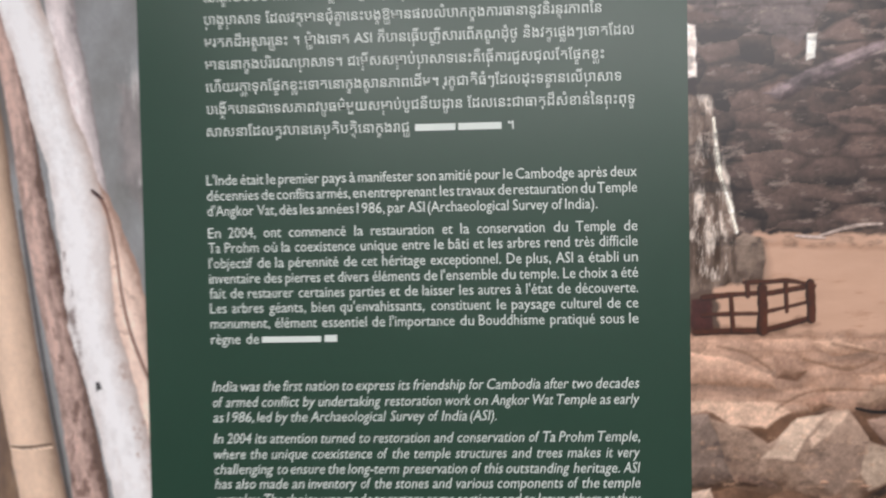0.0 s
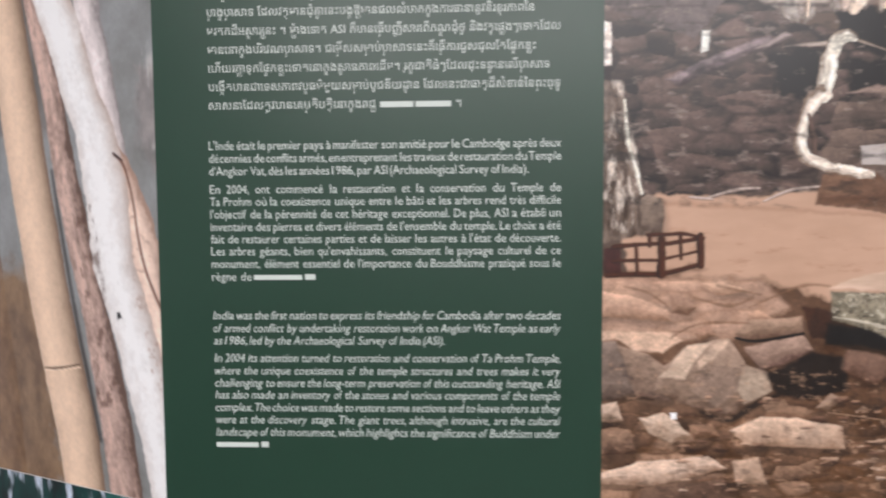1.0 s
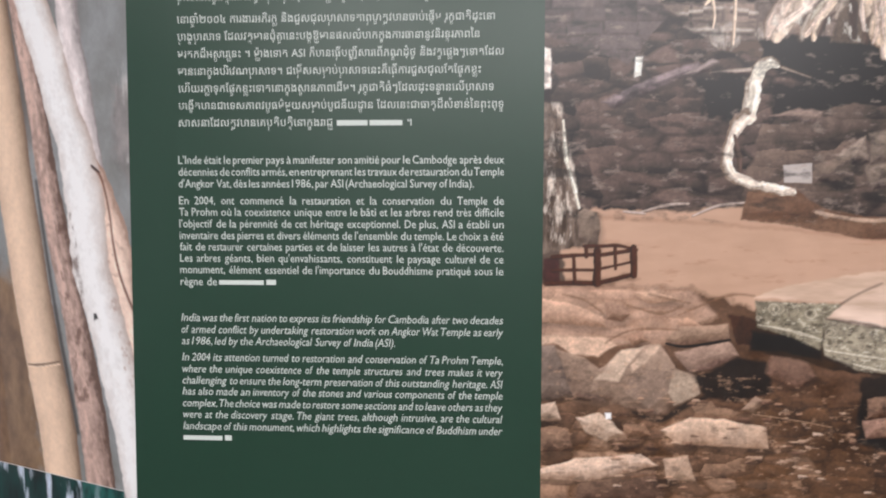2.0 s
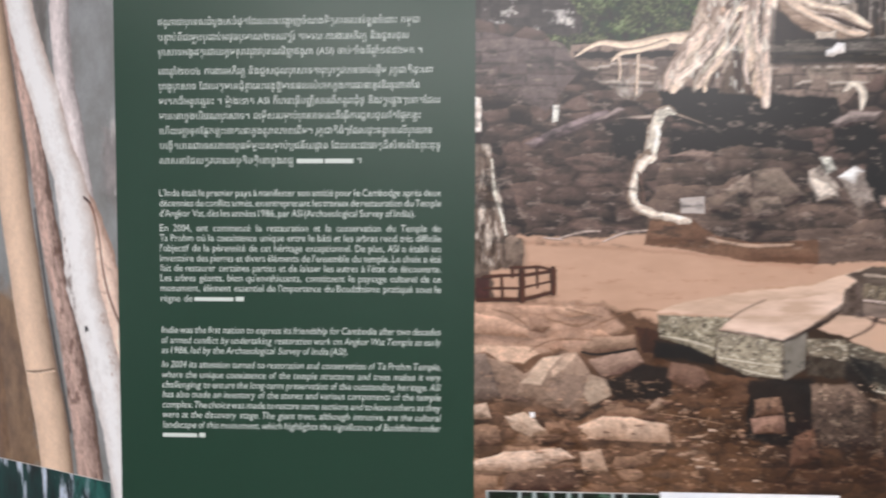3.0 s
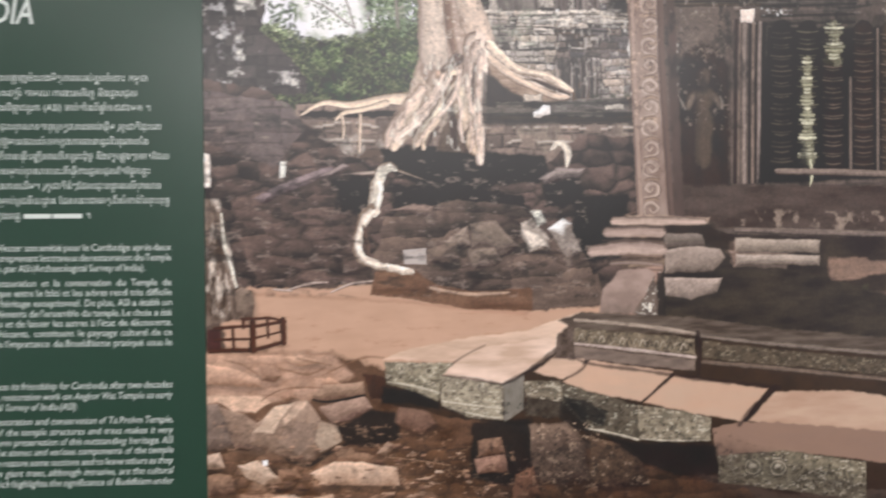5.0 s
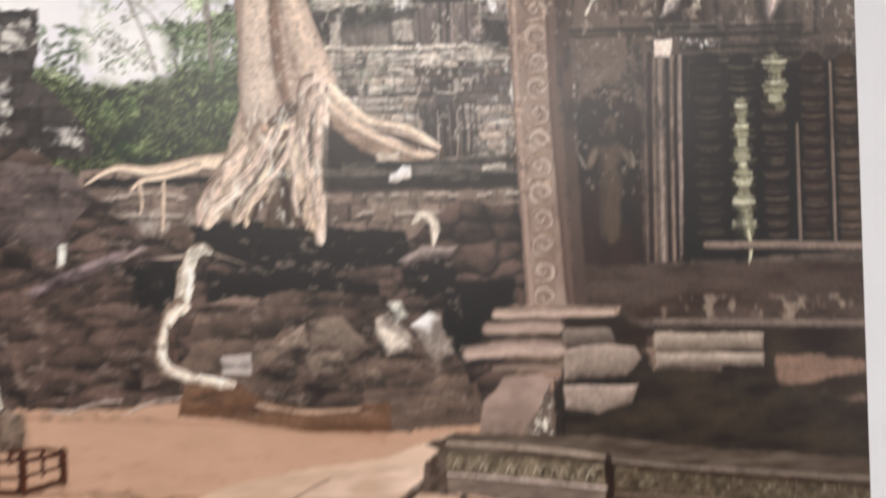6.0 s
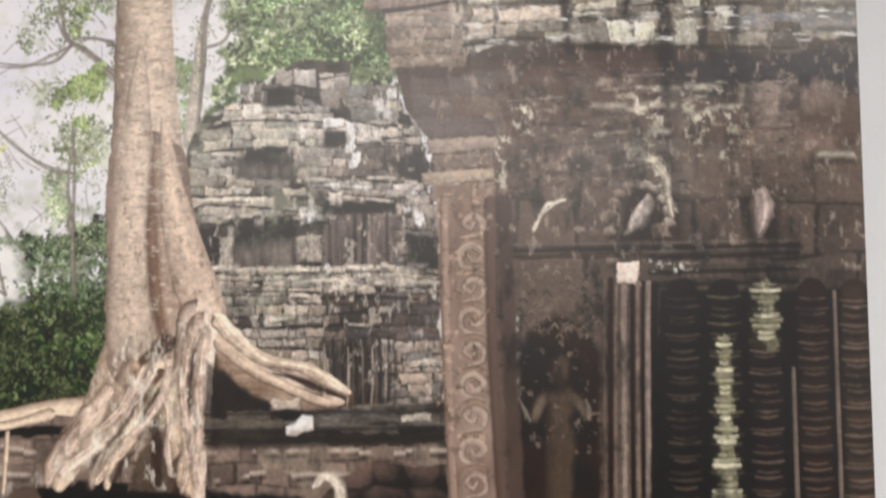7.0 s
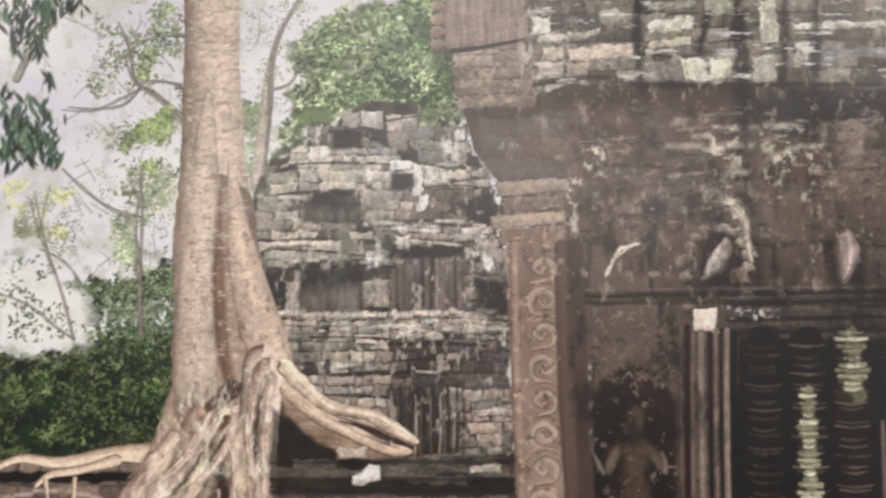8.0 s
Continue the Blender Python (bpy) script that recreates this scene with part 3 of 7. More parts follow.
# the broken tower: tiers of stone with ledges, blind windows and bleached edges
TW = "printed_tower"
S.patch([(1030, 1915), (1043, 1974), (1061, 2012), (1098, 2026), (1105, 2051), (1129, 2049), (1160, 2077), (1221, 2076), (1225, 2043), (1253, 2056), (1278, 2028), (1304, 1990), (1312, 1917), (1333, 1868), (1335, 1684), (1141, 1682), (1041, 1842)], "4e4844", 0.4, TW, 5, 3, 41, 18, 12, "2e2a28")
for k, (pair, rows, length, code) in enumerate((
    ([(1134, 2068), (1186, 2049)], 1, 26, "8f8a86"),
    ([(1101, 2048), (1191, 2025)], 2, 20, "6f6a66"),
    ([(1187, 2065), (1223, 2023)], 2, 18, "8d8783"),
    ([(1222, 2050), (1278, 2009)], 3, 28, "7d7a74"),
    ([(1078, 2026), (1201, 2008)], 2, 24, "a39c93"),
    ([(1060, 2011), (1167, 1975)], 3, 24, "98938a"),
    ([(1044, 1974), (1100, 1940)], 2, 22, "827c75"),
    ([(1167, 2009), (1220, 1978)], 3, 18, "a1978f"),
    ([(1161, 1978), (1235, 1942)], 3, 22, "978e87"),
    ([(1225, 2005), (1301, 1983)], 2, 22, "a8a19a"),
    ([(1226, 1983), (1290, 1942)], 3, 28, "746c68"),
    ([(1043, 1943), (1177, 1923)], 2, 26, "989086"),
    ([(1050, 1923), (1168, 1912)], 1, 30, "aaa297"),
    ([(1058, 1912), (1193, 1894)], 2, 24, "9a938a"),
    ([(1174, 1942), (1309, 1916)], 3, 22, "948c86"),
    ([(1269, 1916), (1324, 1844)], 5, 18, "6e6764"),
    ([(1059, 1847), (1330, 1840)], 1, 16, "b0a69b"),
    ([(1072, 1839), (1330, 1817)], 3, 24, "948b82"),
    ([(1078, 1816), (1194, 1781)], 3, 26, "8d847a"),
    ([(1194, 1816), (1329, 1781)], 3, 30, "544d4a"),
    ([(1106, 1780), (1194, 1747)], 3, 30, "958a80"),
    ([(1194, 1781), (1329, 1766)], 2, 24, "5a524e"),
    ([(1260, 1766), (1331, 1693)], 6, 24, "867b73"),
    ([(1164, 1747), (1201, 1700)], 3, 18, "7e746b"),
)):
    S.courses(pair, rows, length * 1.05, code, 900 + k, TW, 0.24, 0.07, vary=0.42, streak=0.22, rough=3.2, gap=0.9)
# blind windows and deep shade under the ledges
for k, pts in enumerate(([(1096, 1971), (1112, 1977), (1136, 1980), (1159, 1975), (1159, 1944), (1100, 1945)], [(1095, 1892), (1162, 1894), (1164, 1852), (1096, 1850)], [(1193, 1998), (1219, 1999), (1220, 1982), (1194, 1980)], [(1124, 2045), (1159, 2046), (1160, 2026), (1126, 2025)], [(1283, 1883), (1324, 1880), (1324, 1844), (1296, 1846)], [(1193, 1916), (1272, 1916), (1273, 1907), (1193, 1906)], [(1058, 1891), (1077, 1891), (1079, 1854), (1062, 1854)], [(1273, 1968), (1301, 1978), (1309, 1944), (1276, 1942)], [(1169, 2049), (1190, 2049), (1190, 2026), (1170, 2034)])):
    S.shade(pts, "2c2725" if k != 1 else "211d1c", 0.88, 4, 3, 60 + k, TW)
S.patch([(1100, 1958), (1156, 1960), (1158, 1945), (1101, 1945)], "6d6660", 0.3, TW, 3, 8, 70, 8, 30, "4a4541", alpha=0.7)
S.patch([(1097, 1867), (1163, 1871), (1163, 1850), (1097, 1849)], "7a706a", 0.3, TW, 3, 9, 71, 9, 40, "4e4743", alpha=0.75)
S.patch([(1193, 1906), (1272, 1907), (1273, 1848), (1193, 1848)], "6d625e", 0.3, TW, 3, 4, 72, 8, 60, "4c4542")
for k, (a, b) in enumerate(([(1200, 1905), (1201, 1850)], [(1238, 1905), (1237, 1850)], [(1243, 1904), (1243, 1851)], [(1263, 1905), (1264, 1851)], [(1228, 1904), (1228, 1855)])):
    S.limb([a, b], (4, 5), ("3b3532", "2c2725", "8b7f79")[k % 3], "2a2523", TW, seed=k, soft=3, alpha=0.8)
for k, (pair, code) in enumerate((([(1080, 1880), (1097, 1842)], "948b82"), ([(1162, 1880), (1190, 1851)], "9a9087"), ([(1097, 1979), (1107, 1944)], "8f877e"), ([(1124, 1795), (1132, 1781)], "2a2523"))):
    S.block(pair, code, 80 + k, TW, streak=0.6, vary=0.5, rough=4, alpha=0.85)
# ledge lines
for k, ((a, b), t) in enumerate((([(1062, 1973), (1161, 1979)], 5), ([(1045, 1923), (1174, 1925)], 4), ([(1058, 1915), (1171, 1907)], 3), ([(1080, 1893), (1199, 1896)], 7), ([(1192, 1946), (1302, 1943)], 4), ([(1226, 1982), (1287, 1984)], 5), ([(1060, 2007), (1198, 2008)], 4), ([(1072, 1818), (1194, 1819)], 4), ([(1134, 1781), (1254, 1782)], 6), ([(1194, 1813), (1296, 1812)], 7), ([(1194, 1795), (1290, 1798)], 4), ([(1107, 1759), (1194, 1756)], 4), ([(1290, 1737), (1323, 1738)], 5), ([(1160, 2048), (1222, 2062)], 4))):
    S.limb([a, ((a[0] + b[0]) / 2, (a[1] + b[1]) / 2 + 2), b], (t * 0.5, t * 0.8, t * 0.4), "1c1817", "1c1817", TW, seed=90 + k, fibre=0.3, rough=0.9, soft=1.6, alpha=0.85)
# slender mouldings of the blind door
for k in range(26):
    (x, z), = [(1191, 1765)]
    px = x + 3.2 * k + 2 * math.sin(k * 2.3)
    S.limb([(px, z + 6 * math.sin(k * 1.7)), (px + 1, z - 40), (px + math.sin(k), z - 74 - 8 * math.sin(k * 3.1))], (2, 4.5, 3), ("3a3431", "7d736c", "2b2624", "554d49", "90867e", "443d39")[(k * 5 + k // 4) % 6], "1c1817", TW, seed=800 + k, fibre=0.7, rough=0.5, soft=2.2, alpha=0.8)
# bleached stones
for k, (pair, code) in enumerate((([(1160, 2068), (1184, 2050)], "a9a5a2"), ([(1191, 2011), (1215, 2000)], "d9d3ce"), ([(1216, 2009), (1228, 1972)], "e4dfda"), ([(1223, 1975), (1233, 1956)], "dcd6d1"), ([(1230, 2004), (1259, 1987)], "cfc9c3"), ([(1192, 1939), (1212, 1933)], "ddd5cd"), ([(1218, 1938), (1247, 1933)], "ded8d0"), ([(1199, 1928), (1213, 1913)], "c9c1b8"), ([(1102, 2025), (1123, 2011)], "c3bdb4"), ([(1122, 2040), (1129, 2025)], "b9b3ac"), ([(1200, 1832), (1217, 1819)], "c7bfb5"), ([(1233, 1846), (1245, 1835)], "d0c8be"), ([(1290, 1746), (1319, 1740)], "b3aaa2"), ([(1290, 2005), (1295, 1995)], "d6d0ca"), ([(1193, 1848), (1199, 1843)], "ddd7d0"))):
    S.block(pair, code, 820 + k, TW, vary=0.35, streak=0.3, rough=4, joint="6b6460", alpha=0.9)
S.crust([(1162, 1934), (1192, 1933), (1193, 1895), (1168, 1894)], "dcd6ce", 0.5, 10, TW, 840, 0.85, 16)
S.crust([(1279, 1935), (1312, 1938), (1312, 1883), (1283, 1887)], "ded8d2", 0.52, 10, TW, 841, 0.85, 20)
S.crust([(1167, 2009), (1192, 2008), (1192, 1975), (1167, 1974)], "d4cac3", 0.46, 8, TW, 842, 0.8, 18)
S.crust([(1101, 2051), (1124, 2051), (1125, 2007), (1102, 2009)], "d0cac3", 0.4, 7, TW, 843, 0.7, 14)
S.crust([(1247, 2050), (1283, 2047), (1283, 2003), (1253, 2003)], "d8d2cc", 0.42, 8, TW, 844, 0.8, 14)
S.crust([(1114, 1847), (1266, 1848), (1266, 1828), (1115, 1824)], "cdc4b9", 0.36, 8, TW, 845, 0.75, 7)
S.crust([(1306, 1846), (1331, 1846), (1331, 1737), (1311, 1736)], "d2cbc4", 0.4, 9, TW, 846, 0.75, 22)
S.crust([(1194, 1781), (1260, 1781), (1261, 1724), (1195, 1724)], "a1978f", 0.22, 5, TW, 847, 0.6, 14)
S.crust([(1061, 2027), (1309, 2003), (1329, 1701), (1116, 1747), (1059, 1854)], "1d1918", 0.24, 12, TW, 848, 0.7, 10)
S.crust([(1060, 2008), (1173, 2015), (1193, 1898), (1059, 1854)], "8f9478", 0.3, 14, TW, 849, 0.35, 10)
# stepped cornices: a bright broken lip over deep shade
for k, ((a, b), t) in enumerate((([(1060, 2005), (1167, 2010)], 5), ([(1044, 1970), (1103, 1974)], 5), ([(1044, 1938), (1177, 1944)], 6), ([(1050, 1918), (1168, 1920)], 5), ([(1076, 1898), (1165, 1902)], 6), ([(1171, 1940), (1309, 1940)], 5), ([(1193, 1918), (1278, 1920)], 5), ([(1066, 1845), (1330, 1846)], 6), ([(1072, 1829), (1330, 1826)], 5), ([(1078, 1816), (1194, 1812)], 4), ([(1134, 1786), (1254, 1786)], 4), ([(1225, 2003), (1301, 2002)], 5))):
    S.ledges(a[0], b[0], (a[1] + b[1]) / 2, 3, "c4bbb0", "191514", TW, 1450 + k, t * 0.55, 0.85)
S.crust([(1062, 2008), (1309, 2003), (1329, 1701), (1116, 1747), (1059, 1854)], "2b2624", 0.28, 5, TW, 1470, 0.5, 14)
S.crust([(1062, 2008), (1309, 2003), (1329, 1701), (1116, 1747), (1059, 1854)], "c4bbb1", 0.3, 7, TW, 1471, 0.45, 12)
S.crust([(1043, 2002), (1191, 2015), (1200, 1783), (1067, 1782)], "8b8f7f", 0.4, 20, TW, 1472, 0.4, 14)
for k, pts in enumerate(([(1098, 1945), (1097, 1964), (1112, 1975), (1136, 1979), (1157, 1974), (1159, 1945)], [(1096, 1850), (1095, 1891), (1132, 1895), (1163, 1893), (1164, 1850)], [(1193, 1980), (1193, 1998), (1219, 1999), (1220, 1982)], [(1191, 1905), (1193, 1916), (1272, 1918), (1273, 1907)], [(1124, 2025), (1125, 2045), (1159, 2046), (1160, 2026)], [(1283, 1846), (1284, 1880), (1315, 1876), (1324, 1846)])):
    S.shade(pts, "2b2725", 0.8, 5, 2.5, 1480 + k, TW, 8, 30)
S.patch([(1101, 1944), (1103, 1958), (1156, 1961), (1158, 1944)], "6b6661", 0.3, TW, 3, 12, 1490, 6, 30, "4a4541", alpha=0.75)
S.patch([(1098, 1849), (1099, 1870), (1161, 1874), (1163, 1849)], "7b726c", 0.3, TW, 3, 14, 1491, 7, 40, "554e49", alpha=0.75)
# terrace wall behind the tree
S.masonry([(754, 1687), (919, 1692), (1076, 1697), (1346, 1697), (1349, 1585), (1176, 1584), (1058, 1603), (890, 1612), (771, 1591), (720, 1571), (730, 1611)], 26, 44, "6a5c54", "2b2421", "printed_terrace_wall", 61, 5, 0.38)
S.patch([(1077, 1687), (1346, 1704), (1347, 1673), (1184, 1669), (1077, 1668)], "9c9288", 0.3, "printed_terrace_wall", 4, 2, 62, 40, 7, "4c433d")
S.patch([(1077, 1668), (1347, 1675), (1347, 1665), (1077, 1660)], "29231f", 0.2, "printed_terrace_wall", 2, 2, 63)
S.patch([(759, 1677), (939, 1677), (939, 1666), (760, 1665)], "2c2521", 0.2, "printed_terrace_wall", 3, 3, 64)
S.crust([(750, 1641), (900, 1642), (901, 1592), (741, 1581)], "a9a097", 0.35, 16, "printed_terrace_wall", 65, 0.6, 30)
S.crust([(1067, 1692), (1327, 1697), (1328, 1673), (1067, 1670)], "c8beb2", 0.35, 20, "printed_terrace_wall", 66, 0.7, 5)
S.crust([(1077, 1657), (1328, 1661), (1329, 1605), (1078, 1603)], "8a7d70", 0.4, 14, "printed_terrace_wall", 67, 0.5, 40)
for k, pts in enumerate(([(1067, 1686), (1347, 1687)], [(1067, 1676), (1347, 1677)], [(760, 1651), (900, 1652)], [(750, 1625), (890, 1626)], [(1067, 1647), (1347, 1648)], [(1078, 1621), (1338, 1622)])):
    S.ledges(pts[0][0], pts[1][0], pts[0][1], 2, "a89d92", "231d1a", "printed_terrace_wall", 560 + k, 3.5, 0.7)
# heap of dark tumbled stones
S.rubble([(576, 1732), (698, 1717), (760, 1661), (841, 1597), (940, 1582), (1176, 1584), (1233, 1633), (1329, 1634), (1349, 1585), (1332, 1467), (1282, 1348), (1141, 1341), (874, 1386), (682, 1373), (631, 1357), (580, 1356)], 46, "524540", "292220", "printed_rubble", 71, 8, 0.5, 0.75)
S.crust([(597, 1701), (840, 1632), (883, 1402), (641, 1378)], "2e2725", 0.32, 40, "printed_rubble", 72, 0.6, 22)
S.rubble([(639, 1550), (882, 1532), (874, 1391), (682, 1378)], 70, "604f48", "2f2725", "printed_rubble", 73, 12, 0.36, 0.6, alpha=0.6)
S.masonry([(576, 1711), (739, 1692), (770, 1651), (720, 1581), (577, 1631)], 20, 44, "5f5452", "2a2423", "printed_rubble", 75, 8, 0.4, alpha=0.7)
S.patch([(895, 1614), (950, 1620), (1019, 1615), (1175, 1599), (1186, 1554), (1098, 1549), (1040, 1538), (951, 1552), (901, 1582)], "1f1a19", 0.3, "printed_rubble", 6, 5, 74, 30, 20, "2b2523")
S.patch([(811, 1561), (886, 1572), (877, 1497), (822, 1506)], "2a2322", 0.3, "printed_rubble", 10, 8, 76)
S.patch([(916, 1552), (1040, 1553), (1138, 1534), (1148, 1500), (1021, 1513), (912, 1502)], "2c2624", 0.3, "printed_rubble", 8, 8, 77)
S.patch([(1225, 1535), (1321, 1536), (1323, 1428), (1247, 1417), (1217, 1466)], "262223", 0.3, "printed_rubble", 8, 8, 78)
S.patch([(1171, 1554), (1234, 1565), (1245, 1515), (1172, 1510)], "241f1f", 0.3, "printed_rubble", 6, 6, 79)
S.rubble([(902, 1502), (1020, 1523), (1138, 1514), (1178, 1465), (1237, 1436), (1277, 1348), (1141, 1341), (874, 1386)], 66, "5c4e46", "302825", "printed_rubble", 80, 8, 0.35, 0.7, alpha=0.8)
def stone(code, *pts):
    S.boulder(pts, code, "332925", "printed_rubble", 4, 4, int(pts[0][0]), 0.4)


stone("78696a", (680, 1530), (731, 1556), (811, 1581), (821, 1572), (741, 1541), (701, 1520))
stone("857672", (791, 1566), (831, 1587), (841, 1582), (811, 1563))
stone("9c8c80", (831, 1567), (891, 1577), (886, 1564))
stone("857569", (1002, 1453), (1041, 1479), (1046, 1444), (1007, 1438))
stone("75675c", (1046, 1484), (1090, 1489), (1130, 1445), (1091, 1425), (1051, 1444))
stone("6b5c52", (972, 1443), (1022, 1453), (1027, 1419), (978, 1418))
stone("a99c90", (1134, 1485), (1153, 1495), (1183, 1456), (1178, 1436), (1144, 1440))
stone("9a8e84", (1180, 1475), (1205, 1490), (1221, 1476), (1237, 1436), (1213, 1424), (1196, 1446))
stone("857873", (1164, 1559), (1195, 1579), (1243, 1579), (1234, 1565), (1176, 1552))
stone("74665b", (1042, 1439), (1086, 1444), (1101, 1420), (1052, 1404))
stone("7d6a60", (912, 1507), (951, 1521), (981, 1515), (981, 1498))
S.boulder([(1151, 1503), (1167, 1507), (1177, 1485), (1164, 1477)], "d9cec2", "5a4c44", "printed_rubble", 4, 4, 81, 0.4, 0.5, 6)
S.boulder([(1181, 1475), (1206, 1493), (1222, 1482), (1205, 1461)], "e2d8cc", "7d6f64", "printed_rubble", 5, 4, 82, 0.4, 0.5, 6)
S.boulder([(1131, 1473), (1163, 1465), (1180, 1442), (1151, 1435)], "c4b8ab", "4c4038", "printed_rubble", 6, 6, 83, 0.6)
S.limb([(1189, 1612), (1200, 1621), (1212, 1612), (1214, 1599), (1212, 1582)], (9, 15, 14, 11, 5), "cfc4b5", "6d6055", "printed_rubble", seed=84, fibre=0.9, rough=0.5, soft=4)
S.patch([(931, 1441), (970, 1444), (971, 1416), (933, 1417)], "9d948f", 0.08, "printed_notice", 0.5, 1.5, 85)
S.patch([(726, 1591), (736, 1591), (734, 1566), (725, 1563)], "d9cfc6", 0.05, "printed_rubble", 1, 2, 86)
# sandy court
S.patch([(621, 1372), (682, 1380), (773, 1377), (879, 1383), (944, 1360), (1151, 1334), (1282, 1343), (1268, 1289), (1192, 1227), (886, 1200), (807, 1157), (582, 1152), (581, 1254), (632, 1276)], "aa8872", 0.12, "printed_sand", 5, 4, 91, 60, 16, "a3826c")
S.crust([(642, 1347), (1239, 1328), (1143, 1266), (643, 1255)], "8e6850", 0.16, 30, "printed_sand", 92, 0.5, 6)
S.patch([(672, 1373), (1151, 1336), (1141, 1326), (944, 1350), (682, 1366)], "8f6c57", 0.2, "printed_sand", 3, 6, 93, alpha=0.6)
for pts in ([(733, 1374), (773, 1385), (803, 1387)], [(809, 1370), (844, 1384), (884, 1389)], [(713, 1376), (743, 1373)]):
    S.limb(pts, (3, 5, 3), "a5948a", "4a3a32", "printed_rubble")
# fallen log
S.patch([(874, 1366), (883, 1404), (943, 1412), (953, 1405), (983, 1383), (1043, 1369), (1152, 1374), (1153, 1334), (1043, 1339), (944, 1357)], "6a5040", 0.25, "printed_log", 2, 3, 95, 60, 14, "543d31")
S.limb([(978, 1375), (1043, 1364), (1111, 1366)], (6, 7, 5), "a58a76", "5a4436", "printed_log")
S.patch([(1152, 1371), (1266, 1397), (1277, 1348), (1153, 1336)], "5a4c44", 0.3, "printed_rubble", 3, 3, 96, 40, 10)
# foreground slope of broken stones
S.patch([(581, 1269), (805, 1267), (906, 1241), (957, 1182), (1145, 1126), (1437, 1045), (1533, 999), (1723, 908), (1725, 810), (587, 656)], "654c3d", 0.3, "printed_slope", 8, 8, 101, 50, 24, "443328", alpha=0.95)
S.patch([(581, 1269), (805, 1267), (846, 1229), (766, 1187), (582, 1193)], "a1826f", 0.25, "printed_slope", 6, 8, 102, 40, 10, "8b6d5b")
S.rubble([(581, 1269), (795, 1269), (826, 1229), (745, 1197), (582, 1182)], 55, "b59079", "8a6954", "printed_slope", 103, 10, 0.25, 0.3, alpha=0.55, round_=0.5)
S.rubble([(583, 1100), (746, 1115), (908, 1089), (1009, 999), (851, 874), (585, 863)], 46, "8a6a55", "4f3929", "printed_slope", 104, 10, 0.4, 0.6, "a8866e", 0.5)
S.rubble([(908, 1120), (1146, 1086), (1502, 1028), (1723, 908), (851, 874)], 40, "5d4535", "2c211b", "printed_slope", 105, 10, 0.5, 0.4, alpha=0.6)
S.crust([(908, 1099), (1077, 1104), (1098, 1014), (929, 999)], "b99a83", 0.2, 16, "printed_slope", 106, 0.75, 6)
S.crust([(582, 1172), (948, 1121), (949, 997), (584, 985)], "33261e", 0.2, 40, "printed_slope", 107, 0.6, 14)


def rock(k, code, dark, *pts):
    S.boulder(pts, code, dark, "printed_fallen_block", 3.0, 2.5, 110 + 3 * k, 0.3, 0.4)


def face(k, code, *pts):
    """One plane of a broken stone."""
    S.patch(pts, code, 0.22, "printed_fallen_block", 2.5, 3.5, 1400 + k, 14, 10, octaves=5)


rock(0, "b3907a", "7d5f4d", *[(595, 1254), (645, 1244), (687, 1229), (691, 1212), (595, 1217)])
rock(1, "937462", "5f4739", *[(687, 1251), (710, 1243), (723, 1231), (715, 1220), (692, 1223)])
rock(2, "b29079", "8a6a56", *[(728, 1262), (759, 1265), (796, 1251), (751, 1247)])
rock(3, "a3806a", "7d5f4d", *[(790, 1219), (804, 1226), (827, 1214), (797, 1211)])
rock(4, "977562", "5e4738", *[(722, 1197), (741, 1206), (752, 1191), (729, 1186)])
face(1, "b59680", *[(595, 1199), (691, 1196), (707, 1185), (680, 1169), (646, 1171), (619, 1188), (596, 1184)])
rock(5, "7d6c62", "3f332c", *[(592, 1184), (619, 1184), (632, 1157), (654, 1110), (592, 1103)])
rock(6, "8b7464", "54423a", *[(619, 1180), (661, 1166), (688, 1146), (692, 1103), (646, 1110), (630, 1157)])
rock(7, "8f7868", "4a392f", *[(669, 1118), (680, 1149), (718, 1179), (767, 1189), (792, 1154), (820, 1142), (827, 1117), (769, 1082), (723, 1094)])
face(2, "b29a86", *[(675, 1135), (714, 1179), (745, 1184), (722, 1158), (711, 1133)])
face(3, "a88f7c", *[(726, 1158), (749, 1181), (767, 1186), (760, 1172), (730, 1146)])
face(4, "7c685b", *[(715, 1119), (738, 1150), (787, 1152), (780, 1119), (754, 1095)])
face(5, "93806f", *[(780, 1119), (789, 1151), (818, 1140), (825, 1118), (788, 1100)])
S.limb([(731, 1089), (769, 1078), (799, 1096), (833, 1112)], (4, 7, 8, 5), "261d18", "1f1713", "printed_fallen_block", fibre=0.2, soft=4, alpha=0.85)
S.shade([(817, 1142), (877, 1169), (918, 1166), (927, 1121), (871, 1105), (833, 1114)], "2a211c", 0.9, 5, 4, 1420, "printed_slope")
rock(8, "8f7563", "5b463a", *[(775, 1195), (797, 1213), (861, 1218), (864, 1196), (786, 1185)])
rock(9, "93796a", "54413a", *[(786, 1177), (862, 1192), (879, 1173), (836, 1153), (810, 1149)])
S.limb([(776, 1189), (805, 1185), (864, 1195)], (3, 4, 4), "271d18", "1c1410", "printed_fallen_block", fibre=0)
S.shade([(861, 1232), (903, 1224), (901, 1189), (874, 1186)], "3b2e28", 0.9, 4, 3, 1421, "printed_slope")
S.shade([(910, 1200), (947, 1194), (992, 1190), (1043, 1161), (1044, 1149), (993, 1157), (966, 1182), (918, 1186)], "1d1815", 0.92, 4, 3, 1422, "printed_slope")
S.boulder([(915, 1148), (927, 1181), (959, 1182), (986, 1145), (957, 1125)], "755b4e", "43322a", "printed_slope", 5, 5, 1423)
